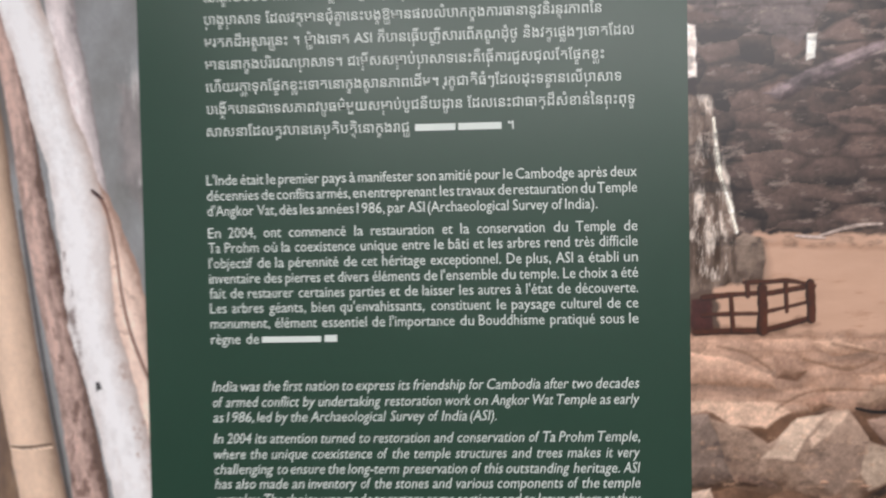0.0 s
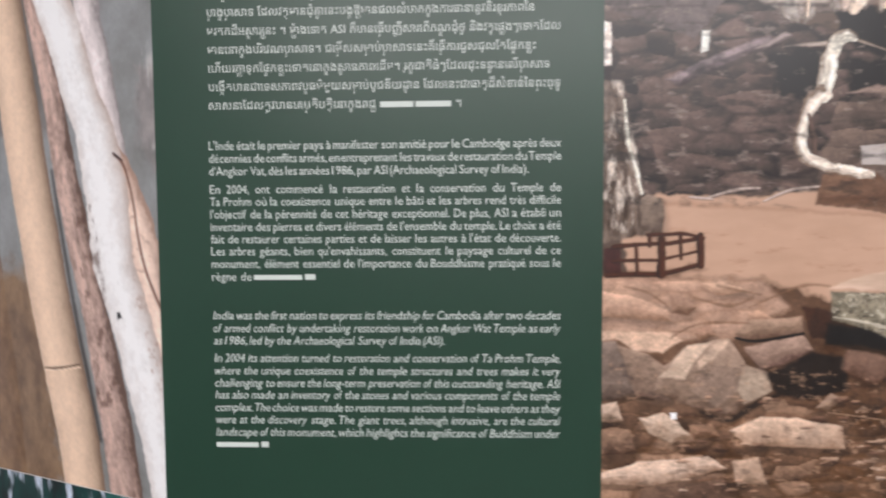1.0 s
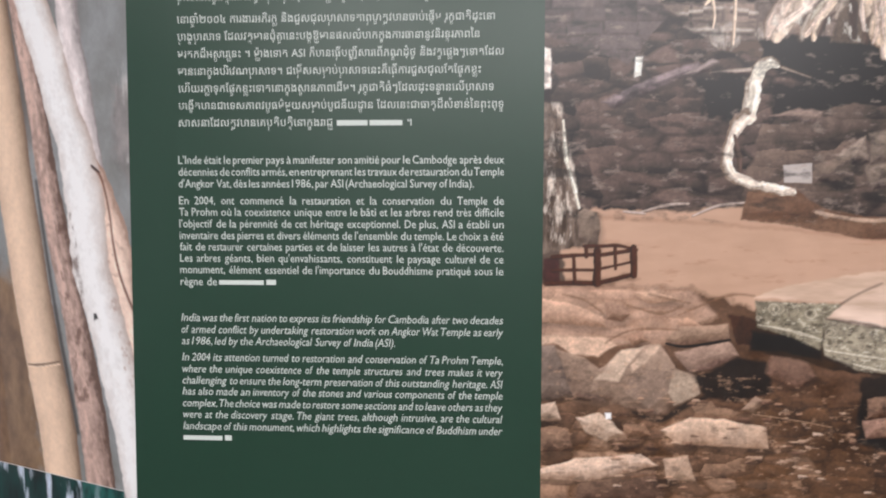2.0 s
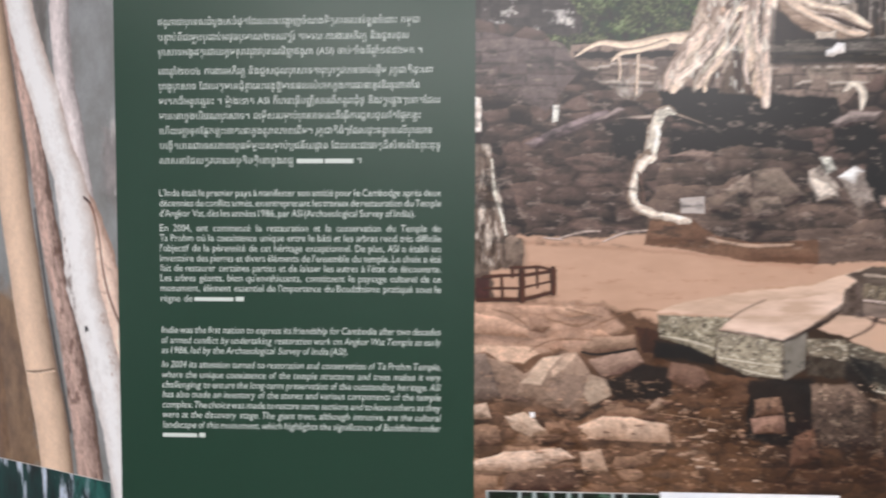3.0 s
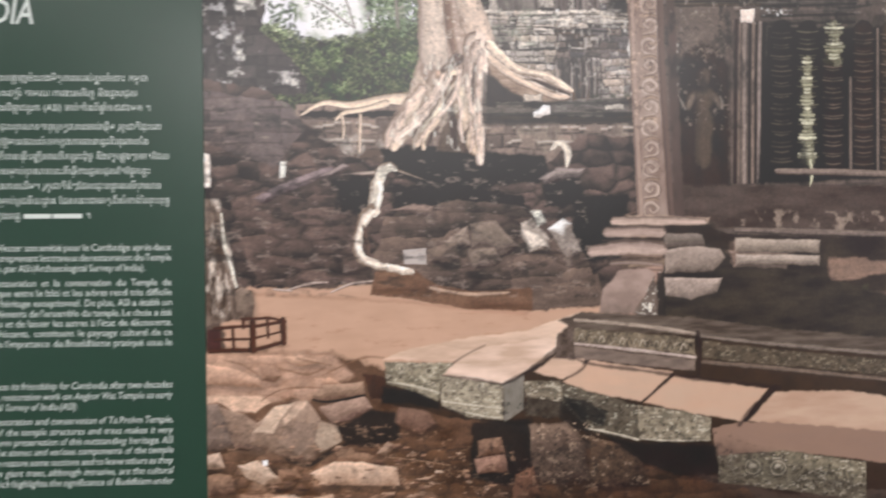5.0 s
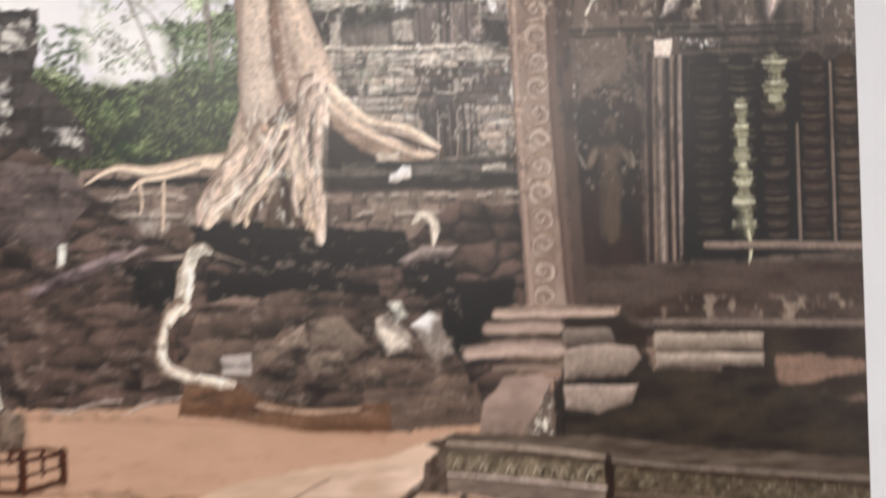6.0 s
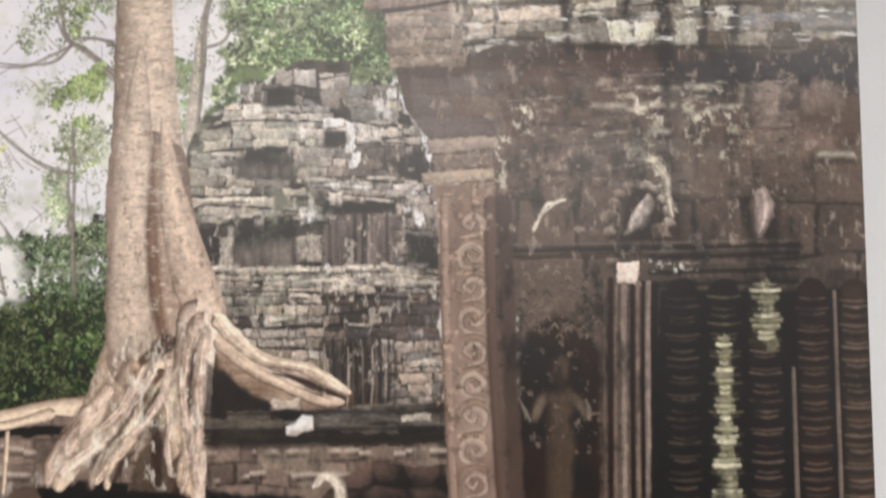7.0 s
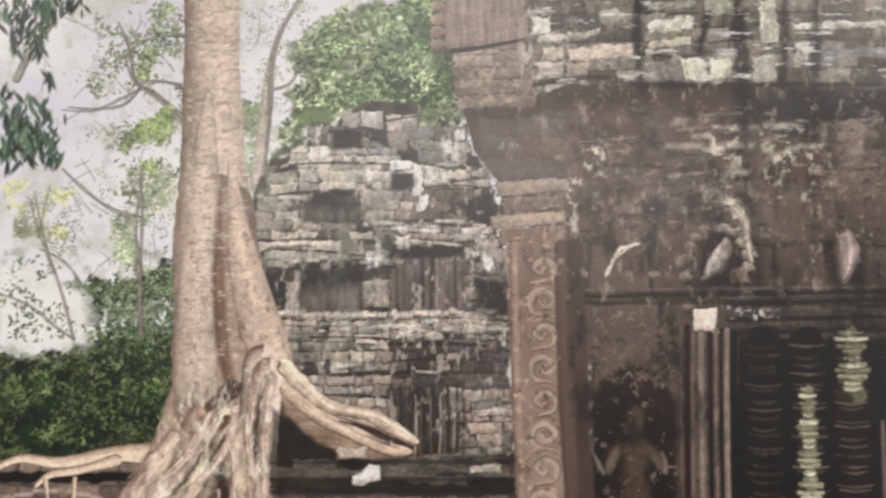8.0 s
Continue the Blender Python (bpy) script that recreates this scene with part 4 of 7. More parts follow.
rock(10, "bb9e88", "7b5f4c", *[(770, 1063), (811, 1084), (860, 1080), (917, 1070), (923, 1039), (854, 1041), (800, 1043)])
rock(11, "bda28e", "7a604f", *[(593, 1002), (647, 1019), (743, 1028), (768, 1013), (732, 1001), (663, 986), (593, 988)])
rock(12, "6a5447", "3c2d23", *[(655, 983), (763, 1006), (775, 962), (648, 951)])
rock(13, "b9a18d", "735c4b", *[(649, 1081), (683, 1087), (718, 1057), (695, 1046), (664, 1061)])
rock(14, "b79e8b", "735c4b", *[(592, 1097), (622, 1102), (628, 1076), (592, 1074)])
rock(15, "8d7564", "4c3a2e", *[(884, 1096), (901, 1115), (917, 1110), (902, 1088)])
rock(16, "8a6b57", "4c382b", *[(716, 1070), (746, 1073), (758, 1056), (724, 1051)])
rock(17, "a58a76", "5b4739", *[(774, 1021), (808, 1027), (820, 990), (782, 986)])
rock(18, "7a6151", "3f3027", *[(596, 1062), (639, 1061), (647, 1035), (597, 1026)])
S.patch([(691, 1088), (700, 1088), (700, 1079), (693, 1079)], "efe4d8", 0.05, "printed_slope", 1, 2, 140)
for k, pts in enumerate(([(691, 1189), (729, 1208), (793, 1209)], [(721, 1243), (767, 1232), (797, 1243)], [(793, 1230), (860, 1258), (897, 1258)], [(629, 1258), (660, 1250), (687, 1231)], [(751, 1259), (778, 1253), (808, 1247)], [(655, 1039), (693, 1036)], [(717, 992), (771, 1001)])):
    S.limb(pts, (2, 4, 2), "6d5140", "54402f", "printed_slope", seed=1430 + k, rough=0.9, fibre=0.6, soft=3, alpha=0.75)
chips = random.Random(17)
for k in range(70):
    px, pz, r = chips.uniform(700, 1120), chips.uniform(960, 1110), chips.uniform(2.5, 8)
    ring = [(px + r * chips.uniform(0.8, 1.7) * math.cos(q), pz + r * chips.uniform(0.3, 0.6) * math.sin(q)) for q in np.linspace(0, 6.28, 7)[:-1]]
    S.boulder(ring, chips.choice(("b0917a", "8d705d", "c9ae98", "74594a", "a58068")), "3a2b22", "printed_slope", 1.5, 2, 1000 + k, 0.4, 0.5, 4, 0.8)
# small blotched tree by the panel, in its wooden guard
S.patch([(599, 1529), (621, 1527), (630, 1486), (637, 1449), (646, 1406), (653, 1370), (659, 1327), (597, 1316)], "75655a", 0.4, "printed_small_tree", 4, 3, 141, 9, 40, "3d322b")
S.crust([(599, 1529), (625, 1527), (631, 1485), (639, 1449), (647, 1406), (652, 1370), (655, 1333), (597, 1328)], "cdbfb1", 0.56, 9, "printed_small_tree", 142, 0.7, 30)
S.crust([(599, 1529), (625, 1527), (631, 1485), (639, 1449), (647, 1406), (652, 1370), (655, 1333), (597, 1328)], "4a3d35", 0.40, 6, "printed_small_tree", 143, 0.7, 16)
S.limb([(627, 1504), (631, 1455), (643, 1412), (650, 1382)], (3, 6, 6, 4), "dccbbb", "6d5d52", "printed_small_tree", seed=144, fibre=1.0, rough=0.8, soft=2.5)
S.patch([(598, 1607), (609, 1604), (609, 1549), (597, 1548)], "cbbfb5", 0.3, "printed_small_tree", 2, 2, 145, 5, 20)
S.patch([(597, 1548), (609, 1549), (609, 1530), (597, 1529)], "2f2824", 0.2, "printed_small_tree", 2, 3, 148)
S.boulder([(651, 1339), (648, 1370), (659, 1381), (675, 1375), (682, 1351), (679, 1327), (660, 1324)], "77675b", "3a2f28", "printed_small_tree", 3, 3, 146)
S.patch([(602, 1281), (675, 1277), (728, 1289), (736, 1282), (683, 1268), (603, 1268)], "4a342a", 0.3, "", 4, 6, 149, alpha=0.55)


def rail(wide, *pts):
    S.limb(pts, (wide, wide), "4a3129", "2e1d18", "printed_wooden_guard", fibre=0.4, rough=0.3)


S.shade([(602, 1308), (623, 1312), (626, 1273), (602, 1272)], "3d2a23", 0.85, 3, 3, 1440, "printed_wooden_guard")
rail(6, *[(614, 1311), (648, 1314), (676, 1315)])
rail(6, *[(679, 1314), (705, 1318), (727, 1322)])
rail(5, *[(658, 1327), (682, 1327), (706, 1328), (732, 1322)])
rail(7, *[(606, 1273), (645, 1274), (679, 1274)])
rail(6, *[(681, 1275), (705, 1281), (729, 1288)])
rail(5, *[(614, 1292), (644, 1293), (675, 1293)])
rail(4, *[(682, 1295), (705, 1300), (726, 1305)])
rail(11, *[(677, 1320), (677, 1274)])
rail(10, *[(728, 1325), (729, 1286)])
rail(5, *[(702, 1324), (703, 1295)])
rail(5, *[(644, 1312), (646, 1275)])
rail(6, *[(661, 1326), (662, 1312)])
# roots under the terrace
S.limb([(965, 1561), (941, 1570), (916, 1579)], (2, 3, 5), "7d6f63", "4a3d34", "printed_tree", seed=150, fibre=0.8, rough=0.5)
S.limb([(919, 1579), (907, 1582), (891, 1564), (886, 1532), (880, 1507)], (9, 15, 20, 21, 20), "d8c9ba", "6b584a", "printed_tree", seed=151, fibre=0.9, rough=0.55)
S.limb([(880, 1507), (862, 1487), (855, 1461), (857, 1436), (878, 1417), (913, 1410), (945, 1402)], (20, 21, 18, 16, 19, 15, 10), "d2c3b4", "655244", "printed_tree", seed=152, fibre=1.0, rough=0.6)
S.limb([(864, 1482), (871, 1452), (873, 1432)], (4, 8, 3), "5a4840", "3c302a", "printed_tree")
# shade under the great root
S.patch([(1069, 1769), (1096, 1763), (1133, 1720), (1152, 1690), (1140, 1678), (1070, 1682)], "332a26", 0.3, "printed_terrace_wall", 4, 5, 153, 14, 30, "54453d")
# the strangling tree
S.limb([(949, 1697), (904, 1696), (845, 1687), (799, 1690), (762, 1670)], (24, 17, 12, 9, 3), "cdb9a4", "6d5848", "printed_tree", seed=154)
S.limb([(904, 1690), (865, 1679), (835, 1674), (820, 1662)], (12, 9, 8, 4), "cbb7a2", "6d5848", "printed_tree", seed=155)
S.limb([(861, 1670), (860, 1637), (859, 1607)], (5, 5, 3), "c4b09c", "6d5848", "printed_tree", seed=156)
S.limb([(830, 1667), (833, 1647), (831, 1630)], (5, 4, 3), "c4b09c", "6d5848", "printed_tree", seed=157)
S.limb([(1081, 1775), (1115, 1730), (1164, 1701), (1209, 1699)], (40, 34, 26, 14), "b59f8d", "4f3e34", "printed_tree", seed=158, lit=-0.5)
S.limb([(1080, 1784), (1114, 1745), (1157, 1720), (1188, 1705), (1212, 1703)], (24, 18, 15, 12, 6), "cbb8aa", "665449", "printed_tree", seed=159)
S.limb([(1102, 1757), (1139, 1742), (1182, 1731), (1221, 1711)], (10, 12, 15, 9), "cbb9ac", "665449", "printed_tree", seed=160)
S.limb([(1115, 1736), (1151, 1720), (1194, 1708)], (2, 3, 3), "4a3a30", "3a2d26", "printed_tree", fibre=0)
S.patch([(1139, 1702), (1164, 1708), (1169, 1695), (1152, 1689), (1138, 1691)], "c5b3a2", 0.2, "printed_terrace_wall", 2, 3, 161)
S.patch([(1154, 1669), (1159, 1679), (1182, 1687), (1184, 1667), (1170, 1672), (1161, 1664)], "ded5cb", 0.12, "printed_terrace_wall", 2, 2, 162)
S.patch([(1140, 1691), (1170, 1695), (1176, 1685), (1152, 1679)], "1f1a18", 0.2, "printed_terrace_wall", 3, 3, 163)
S.crust([(1215, 1714), (1227, 1726), (1249, 1720), (1252, 1693), (1222, 1693)], "54402f", 0.45, 5, "printed_terrace_wall", 164, 0.9, 16)
S.crust([(1249, 1705), (1329, 1707), (1329, 1692), (1249, 1691)], "30382a", 0.6, 12, "printed_terrace_wall", 165, 0.8)
BARK, DEEP = "bfae9f", "5d4c42"
S.limb([(992, 1794), (979, 1745), (951, 1679), (917, 1616)], (54, 50, 40, 16), "cbb7a3", DEEP, "printed_tree", seed=171, lit=-0.2)
S.limb([(989, 2262), (993, 2106), (997, 2017), (1002, 1935)], (60, 63, 72, 86), BARK, DEEP, "printed_tree", seed=172, lit=-0.25, rough=0.06, fibre=0.3)
S.limb([(1001, 1954), (1007, 1879), (1013, 1818), (1017, 1757)], (86, 98, 108, 112), "a08b7d", "4b3b33", "printed_tree", seed=173, lit=0.1, rough=0.06, fibre=0.4)
S.limb([(990, 2090), (987, 1960), (986, 1842), (986, 1769)], (6, 44, 46, 50), BARK, DEEP, "printed_tree", seed=174, lit=-0.1, rough=0.08, fibre=0.3, alpha=0.9)
S.limb([(1016, 2010), (1033, 1904), (1055, 1830), (1074, 1775)], (3, 36, 48, 44), "c0ab9a", DEEP, "printed_tree", seed=175, lit=-0.1, rough=0.1, fibre=0.35)
S.limb([(1007, 1979), (1007, 1892), (1013, 1818), (1023, 1769)], (4, 14, 15, 10), "6f5749", "55423a", "printed_tree", seed=176, fibre=0.5, soft=6)
S.limb([(1056, 1793), (1048, 1745), (1037, 1697), (1032, 1649)], (40, 30, 24, 20), "c8b5a7", DEEP, "printed_tree", seed=177)
S.limb([(1065, 1781), (1061, 1721), (1059, 1667), (1063, 1590)], (36, 30, 26, 14), "cdbbad", "665449", "printed_tree", seed=178, fibre=0.4)
S.limb([(1048, 1745), (1046, 1709), (1042, 1673)], (5, 8, 4), "4c3b32", "3d2f28", "printed_tree", fibre=0.1)
S.limb([(1028, 1709), (1032, 1673), (1045, 1631), (1054, 1607)], (20, 26, 24, 14), "bda791", "5f4a3d", "printed_tree", seed=179, fibre=0.5)
S.limb([(1015, 1739), (1001, 1697), (984, 1661), (956, 1620)], (22, 26, 22, 10), "d0baa3", DEEP, "printed_tree", seed=180, fibre=0.4)
S.limb([(1021, 1733), (1008, 1715), (1002, 1673)], (10, 10, 6), "5c483c", "4a382e", "printed_tree", fibre=0.3)
S.limb([(992, 1709), (972, 1667), (952, 1644)], (4, 7, 4), "63503f", "513f33", "printed_tree", fibre=0.3)
S.limb([(987, 1673), (973, 1643), (967, 1613)], (18, 16, 7), "d3bda6", "6b5647", "printed_tree", seed=181)
S.limb([(997, 1739), (1020, 1757), (1032, 1769)], (16, 14, 8), "b0927c", "5f4a3d", "printed_tree", seed=182)
(ax, az), (bx, bz), (cx, cz), (dx, dz) = ((978, 1763), (1081, 1769), (911, 1617), (1064, 1604))
roots = random.Random(41)
for k in range(26):
    s = roots.random()
    e = min(max(s + roots.uniform(-0.22, 0.22), 0), 1)
    if 0.42 < e < 0.62 and k % 3:
        continue
    f0, f1 = roots.uniform(0.0, 0.35), roots.uniform(0.6, 1.0)
    px, pz, qx, qz = ax + (bx - ax) * s, az + (bz - az) * s, cx + (dx - cx) * e, cz + (dz - cz) * e
    pts = [(px + (qx - px) * (f0 + (f1 - f0) * g) + roots.uniform(-15, 15), pz + (qz - pz) * (f0 + (f1 - f0) * g)) for g in (0, 0.33, 0.66, 1)]
    if k % 2:
        S.limb(pts, (6, 17, 16, 8), roots.choice(("d3c1ae", "c6b29e", "dccbb8")), "6b5648", "", seed=600 + k, fibre=0.7, rough=0.45, soft=6, alpha=0.35)
    else:
        S.limb(pts, (3, 8, 9, 3), "4d3c32", "3f3029", "", seed=600 + k, fibre=0.4, rough=0.5, soft=5, alpha=0.4)
S.crust([(977, 1794), (1077, 1793), (1080, 1649), (973, 1649)], "54423a", 0.28, 9, "", 183, 0.6, 24)
S.crust([(964, 2261), (1023, 2263), (1047, 1793), (971, 1794)], "7d6758", 0.36, 11, "", 184, 0.55, 4)
S.crust([(964, 2261), (1023, 2263), (1047, 1793), (971, 1794)], "d6c7b9", 0.30, 10, "", 185, 0.4, 4)
S.patch([(999, 1649), (1023, 1667), (1033, 1631), (1039, 1607), (989, 1608)], "4a3f37", 0.3, "printed_terrace_wall", 4, 4, 187, 14, 20, "6b5d51")

# dark hollows between the roots
for k, (pts, wd) in enumerate((([(1000, 1745), (1023, 1763), (1032, 1768)], (8, 18, 6)), ([(1043, 1709), (1051, 1733), (1057, 1757)], (5, 8, 3)), ([(1050, 1673), (1052, 1709), (1054, 1733)], (3, 6, 3)), ([(978, 1670), (986, 1685), (998, 1709), (1008, 1715)], (4, 8, 10, 4)), ([(999, 1664), (1004, 1685), (1016, 1709)], (4, 9, 5)), ([(949, 1632), (963, 1655), (981, 1670)], (3, 6, 3)), ([(1018, 1614), (1020, 1649), (1013, 1685), (1019, 1715)], (10, 14, 9, 3)), ([(1039, 1607), (1036, 1631), (1045, 1649)], (8, 9, 4)), ([(973, 1620), (982, 1637), (995, 1649)], (8, 9, 3)))):
    S.limb(pts, wd, "3a2d26", "2c211c", "printed_tree", seed=1300 + k, fibre=0.4, rough=0.6, soft=3.5, alpha=0.85)
for k, (pts, wd) in enumerate((([(1059, 1793), (1048, 1757), (1044, 1715), (1050, 1673)], (12, 11, 9, 7)), ([(1067, 1769), (1062, 1721), (1065, 1673), (1060, 1631), (1066, 1607)], (14, 12, 12, 11, 8)), ([(1012, 1733), (995, 1709), (966, 1667), (920, 1632)], (10, 12, 14, 14)), ([(1030, 1745), (1025, 1715), (1009, 1685), (981, 1655), (956, 1620)], (8, 9, 8, 9, 7)), ([(965, 1715), (942, 1685), (916, 1650), (905, 1620)], (16, 20, 22, 15)), ([(1022, 1715), (1031, 1685), (1029, 1655), (1033, 1625)], (6, 8, 8, 5)), ([(1003, 1739), (980, 1697), (957, 1673)], (8, 9, 5)), ([(1047, 1655), (1052, 1631), (1046, 1607)], (8, 8, 5)))):
    S.limb(pts, wd, ("c6b1a3", "bba698", "d0bdb0")[k % 3], "5a473a", "printed_tree", seed=1320 + k, fibre=1.1, rough=0.6, soft=4, alpha=0.8)
S.crust([(969, 1769), (1071, 1793), (1072, 1607), (902, 1620)], "5d4b42", 0.3, 9, "", 1335, 0.5, 14)
S.crust([(969, 1769), (1071, 1793), (1072, 1607), (902, 1620)], "dccbbf", 0.34, 7, "", 1336, 0.55, 14)
S.crust([(965, 1940), (1051, 1940), (1104, 1770), (971, 1758)], "5f4d42", 0.26, 6, "", 1337, 0.55, 10)
S.crust([(1019, 2193), (956, 2193), (965, 1940), (1032, 1940)], "87705f", 0.3, 6, "", 1338, 0.5, 5)
# great root: a pale ridge over a brown flank
S.patch([(1080, 1764), (1116, 1747), (1165, 1718), (1213, 1700), (1210, 1692), (1165, 1691), (1117, 1711), (1083, 1735)], "9a8574", 0.3, "printed_tree", 3, 4, 1340, 40, 8, "6b5648")
S.limb([(1083, 1764), (1116, 1738), (1153, 1718), (1195, 1700), (1216, 1700)], (14, 15, 12, 11, 6), "c0ab98", "5f4c40", "printed_tree", seed=1341, fibre=0.5)
S.limb([(1141, 1732), (1171, 1724), (1201, 1712), (1213, 1706)], (2, 4, 4, 2), "3d2f28", "332621", "printed_tree", seed=1342, fibre=0.2, soft=2.5)
S.limb([(1082, 1788), (1104, 1765), (1134, 1746), (1170, 1738), (1201, 1724), (1222, 1711)], (20, 16, 15, 14, 14, 7), "cdbaa7", "665245", "printed_tree", seed=1343, fibre=0.9, rough=0.4)
S.shade([(1068, 1746), (1083, 1738), (1117, 1711), (1141, 1700), (1138, 1691), (1068, 1690)], "2a221f", 0.85, 5, 3, 1344, "printed_terrace_wall", 20, 10)
# mossy lip of the terrace
S.shade([(1068, 1690), (1141, 1693), (1329, 1701), (1329, 1654), (1069, 1651)], "2a2723", 0.75, 6, 3, 1349, "printed_terrace_wall", 50, 5)
for k, (pair, code) in enumerate((([(1093, 1692), (1141, 1676)], "57514a"), ([(1140, 1706), (1171, 1693)], "a89c8f"), ([(1070, 1684), (1153, 1672)], "57514a"), ([(1216, 1678), (1276, 1668)], "57514a"), ([(1277, 1687), (1314, 1678)], "a79f93"), ([(1070, 1669), (1201, 1662)], "38342f"), ([(1201, 1666), (1329, 1655)], "34302b"))):
    S.block(pair, code, 1350 + k, "printed_terrace_wall", vary=0.45, rough=4, joint="1d1a17", alpha=0.85)
for k, (a, b) in enumerate(([(1069, 1688), (1329, 1691)], [(1070, 1670), (1329, 1673)], [(1070, 1658), (1329, 1662)], [(1141, 1690), (1171, 1690)])):
    S.limb([a, ((a[0] + b[0]) / 2, (a[1] + b[1]) / 2), b], (4, 6, 5), "1d1b17", "191714", "printed_terrace_wall", seed=1360 + k, fibre=0.5, rough=0.9, soft=2.5, alpha=0.75)
S.boulder([(1155, 1675), (1165, 1678), (1174, 1687), (1184, 1685), (1185, 1672), (1173, 1670), (1166, 1665), (1156, 1666)], "e6ddd3", "9a8d82", "printed_terrace_wall", 2, 2, 1365, 0.3, 0.3, 5)

# carved gallery wall
S.masonry([(1243, 2460), (2022, 2457), (1965, 1649), (1767, 1210), (1381, 1204), (1379, 1644), (1371, 1760), (1373, 1923), (1311, 1953), (1311, 1987), (1287, 2018), (1270, 2072), (1259, 2139)], 62, 95, "544a44", "262120", "printed_gallery", 201, 4, 0.28, 0.0, 0.0, 2.0, 8)
# Upper wall inked lighter for the haze over it.
S.patch([(1384, 2200), (2004, 2200), (1989, 1986), (1382, 1985)], "54463f", 0.35, "printed_gallery", 10, 20, 202, 90, 26, "3e3431", alpha=0.6)
S.patch([(1263, 2233), (1325, 2232), (1324, 2145), (1303, 2148), (1278, 2132), (1263, 2139)], "73625b", 0.2, "printed_gallery", 3, 3, 203, 20, 40, "5a4642")
S.masonry([(1263, 2132), (1321, 2142), (1352, 2123), (1351, 2086), (1309, 2075), (1273, 2071)], 16, 42, "8d7f74", "4a3f39", "printed_gallery", 204, 4, 0.4, alpha=0.9)
S.patch([(1278, 2066), (1340, 2072), (1383, 2041), (1382, 1991), (1315, 1994), (1290, 2022)], "5b4c47", 0.25, "printed_gallery", 5, 6, 205, 40, 20)
S.masonry([(1338, 2459), (2022, 2457), (1998, 2117), (1729, 2111), (1568, 2098), (1457, 2104), (1349, 2088)], 25, 62, "7d7a6e", "2b2725", "printed_gallery", 206, 7, 0.5, 0.0, 0.75, 2.5, 6, 0.8)
S.crust([(1341, 2459), (1959, 2457), (1936, 2105), (1346, 2088)], "2b2827", 0.42, 60, "printed_gallery", 207, 0.75, 26)
S.crust([(1343, 2193), (1658, 2193), (1655, 2101), (1349, 2101)], "c6c8b6", 0.34, 26, "printed_gallery", 208, 0.7, 9)
for x in ((1471, 2193), (1582, 2193), (1630, 2193), (1661, 2193)):
    S.limb([(x[0], x[1] + 150), (x[0] - 2, x[1] - 40), (x[0] + 4, x[1] - 130)], (12, 20, 8), "2e2a2b", "262222", "printed_gallery", seed=int(x[0]), fibre=0.3, soft=12, alpha=0.85)
S.crust([(1556, 1845), (1920, 1847), (1907, 1648), (1550, 1645)], "161312", 0.55, 30, "", 219, 0.6, 60)
S.patch([(1587, 2085), (1875, 2104), (1872, 2042), (1591, 2041)], "36373b", 0.25, "printed_gallery", 10, 14, 220, 60, 20, "2a2b2e", alpha=0.85)
S.patch([(1374, 2085), (1581, 2098), (1579, 2041), (1383, 2041)], "4a3d3b", 0.25, "printed_gallery", 10, 14, 221, 60, 20, "3a3130", alpha=0.8)
for k, pts in enumerate(([(1659, 2051), (1731, 2060), (1781, 2051), (1774, 2026), (1664, 2023)], [(1661, 2016), (1749, 2017), (1773, 2010), (1765, 1980), (1668, 1976)], [(1699, 2136), (1735, 2145), (1804, 2142), (1803, 2123), (1692, 2118)])):
    S.patch(pts, ("7b6a62", "705f56", "66666a")[k], 0.35, "printed_gallery", 10, 14, 222 + k, 40, 14, alpha=0.7)
S.crust([(1518, 2050), (1573, 2054), (1574, 1967), (1528, 1960)], "c9c2ae", 0.42, 16, "printed_gallery", 231, 0.85, 8)
S.crust([(1541, 1985), (1572, 2004), (1585, 1918), (1566, 1905), (1564, 1942)], "ddd6c4", 0.5, 10, "printed_gallery", 232, 0.9, 26)
S.crust([(1595, 2054), (1659, 2057), (1661, 2023), (1597, 2019)], "b5b39c", 0.42, 18, "printed_gallery", 233, 0.75, 7)
S.crust([(1603, 2022), (1676, 2023), (1674, 1967), (1595, 1973)], "bfbaa6", 0.32, 10, "printed_gallery", 234, 0.8, 14)
S.crust([(1383, 2047), (1463, 2050), (1444, 2003), (1388, 1929)], "8f8073", 0.34, 12, "printed_gallery", 235, 0.7, 20)
S.limb([(1576, 2098), (1576, 2004), (1582, 1930), (1589, 1869)], (16, 22, 18, 10), "322b2b", "292323", "printed_gallery", fibre=0.3, soft=12, alpha=0.75)
# Pinkish veil of glare put into the ink.
S.patch([(1315, 2072), (1568, 2072), (1565, 1985), (1382, 1929), (1321, 1984)], "6d5d56", 0.3, "printed_gallery", 14, 24, 236, 60, 30, "55483f", alpha=0.55)
for k, pts in enumerate(([(1349, 2174), (1818, 2181)], [(1340, 2154), (1817, 2154)], [(1346, 2126), (1816, 2133)], [(1358, 2104), (1661, 2104)], [(1494, 2050), (1665, 2051)], [(1487, 2027), (1676, 2028)], [(1383, 2034), (1475, 2035)], [(1480, 1997), (1584, 1998)], [(1353, 2206), (1820, 2206)], [(1353, 2239), (1821, 2239)], [(1590, 2004), (1675, 2004)], [(1674, 1973), (1807, 1974)])):
    S.ledges(pts[0][0], pts[1][0], pts[0][1], 1, "a9a79a" if k % 2 else "938980", "2a2423", "printed_gallery", 580 + k, 5.0, 0.6)
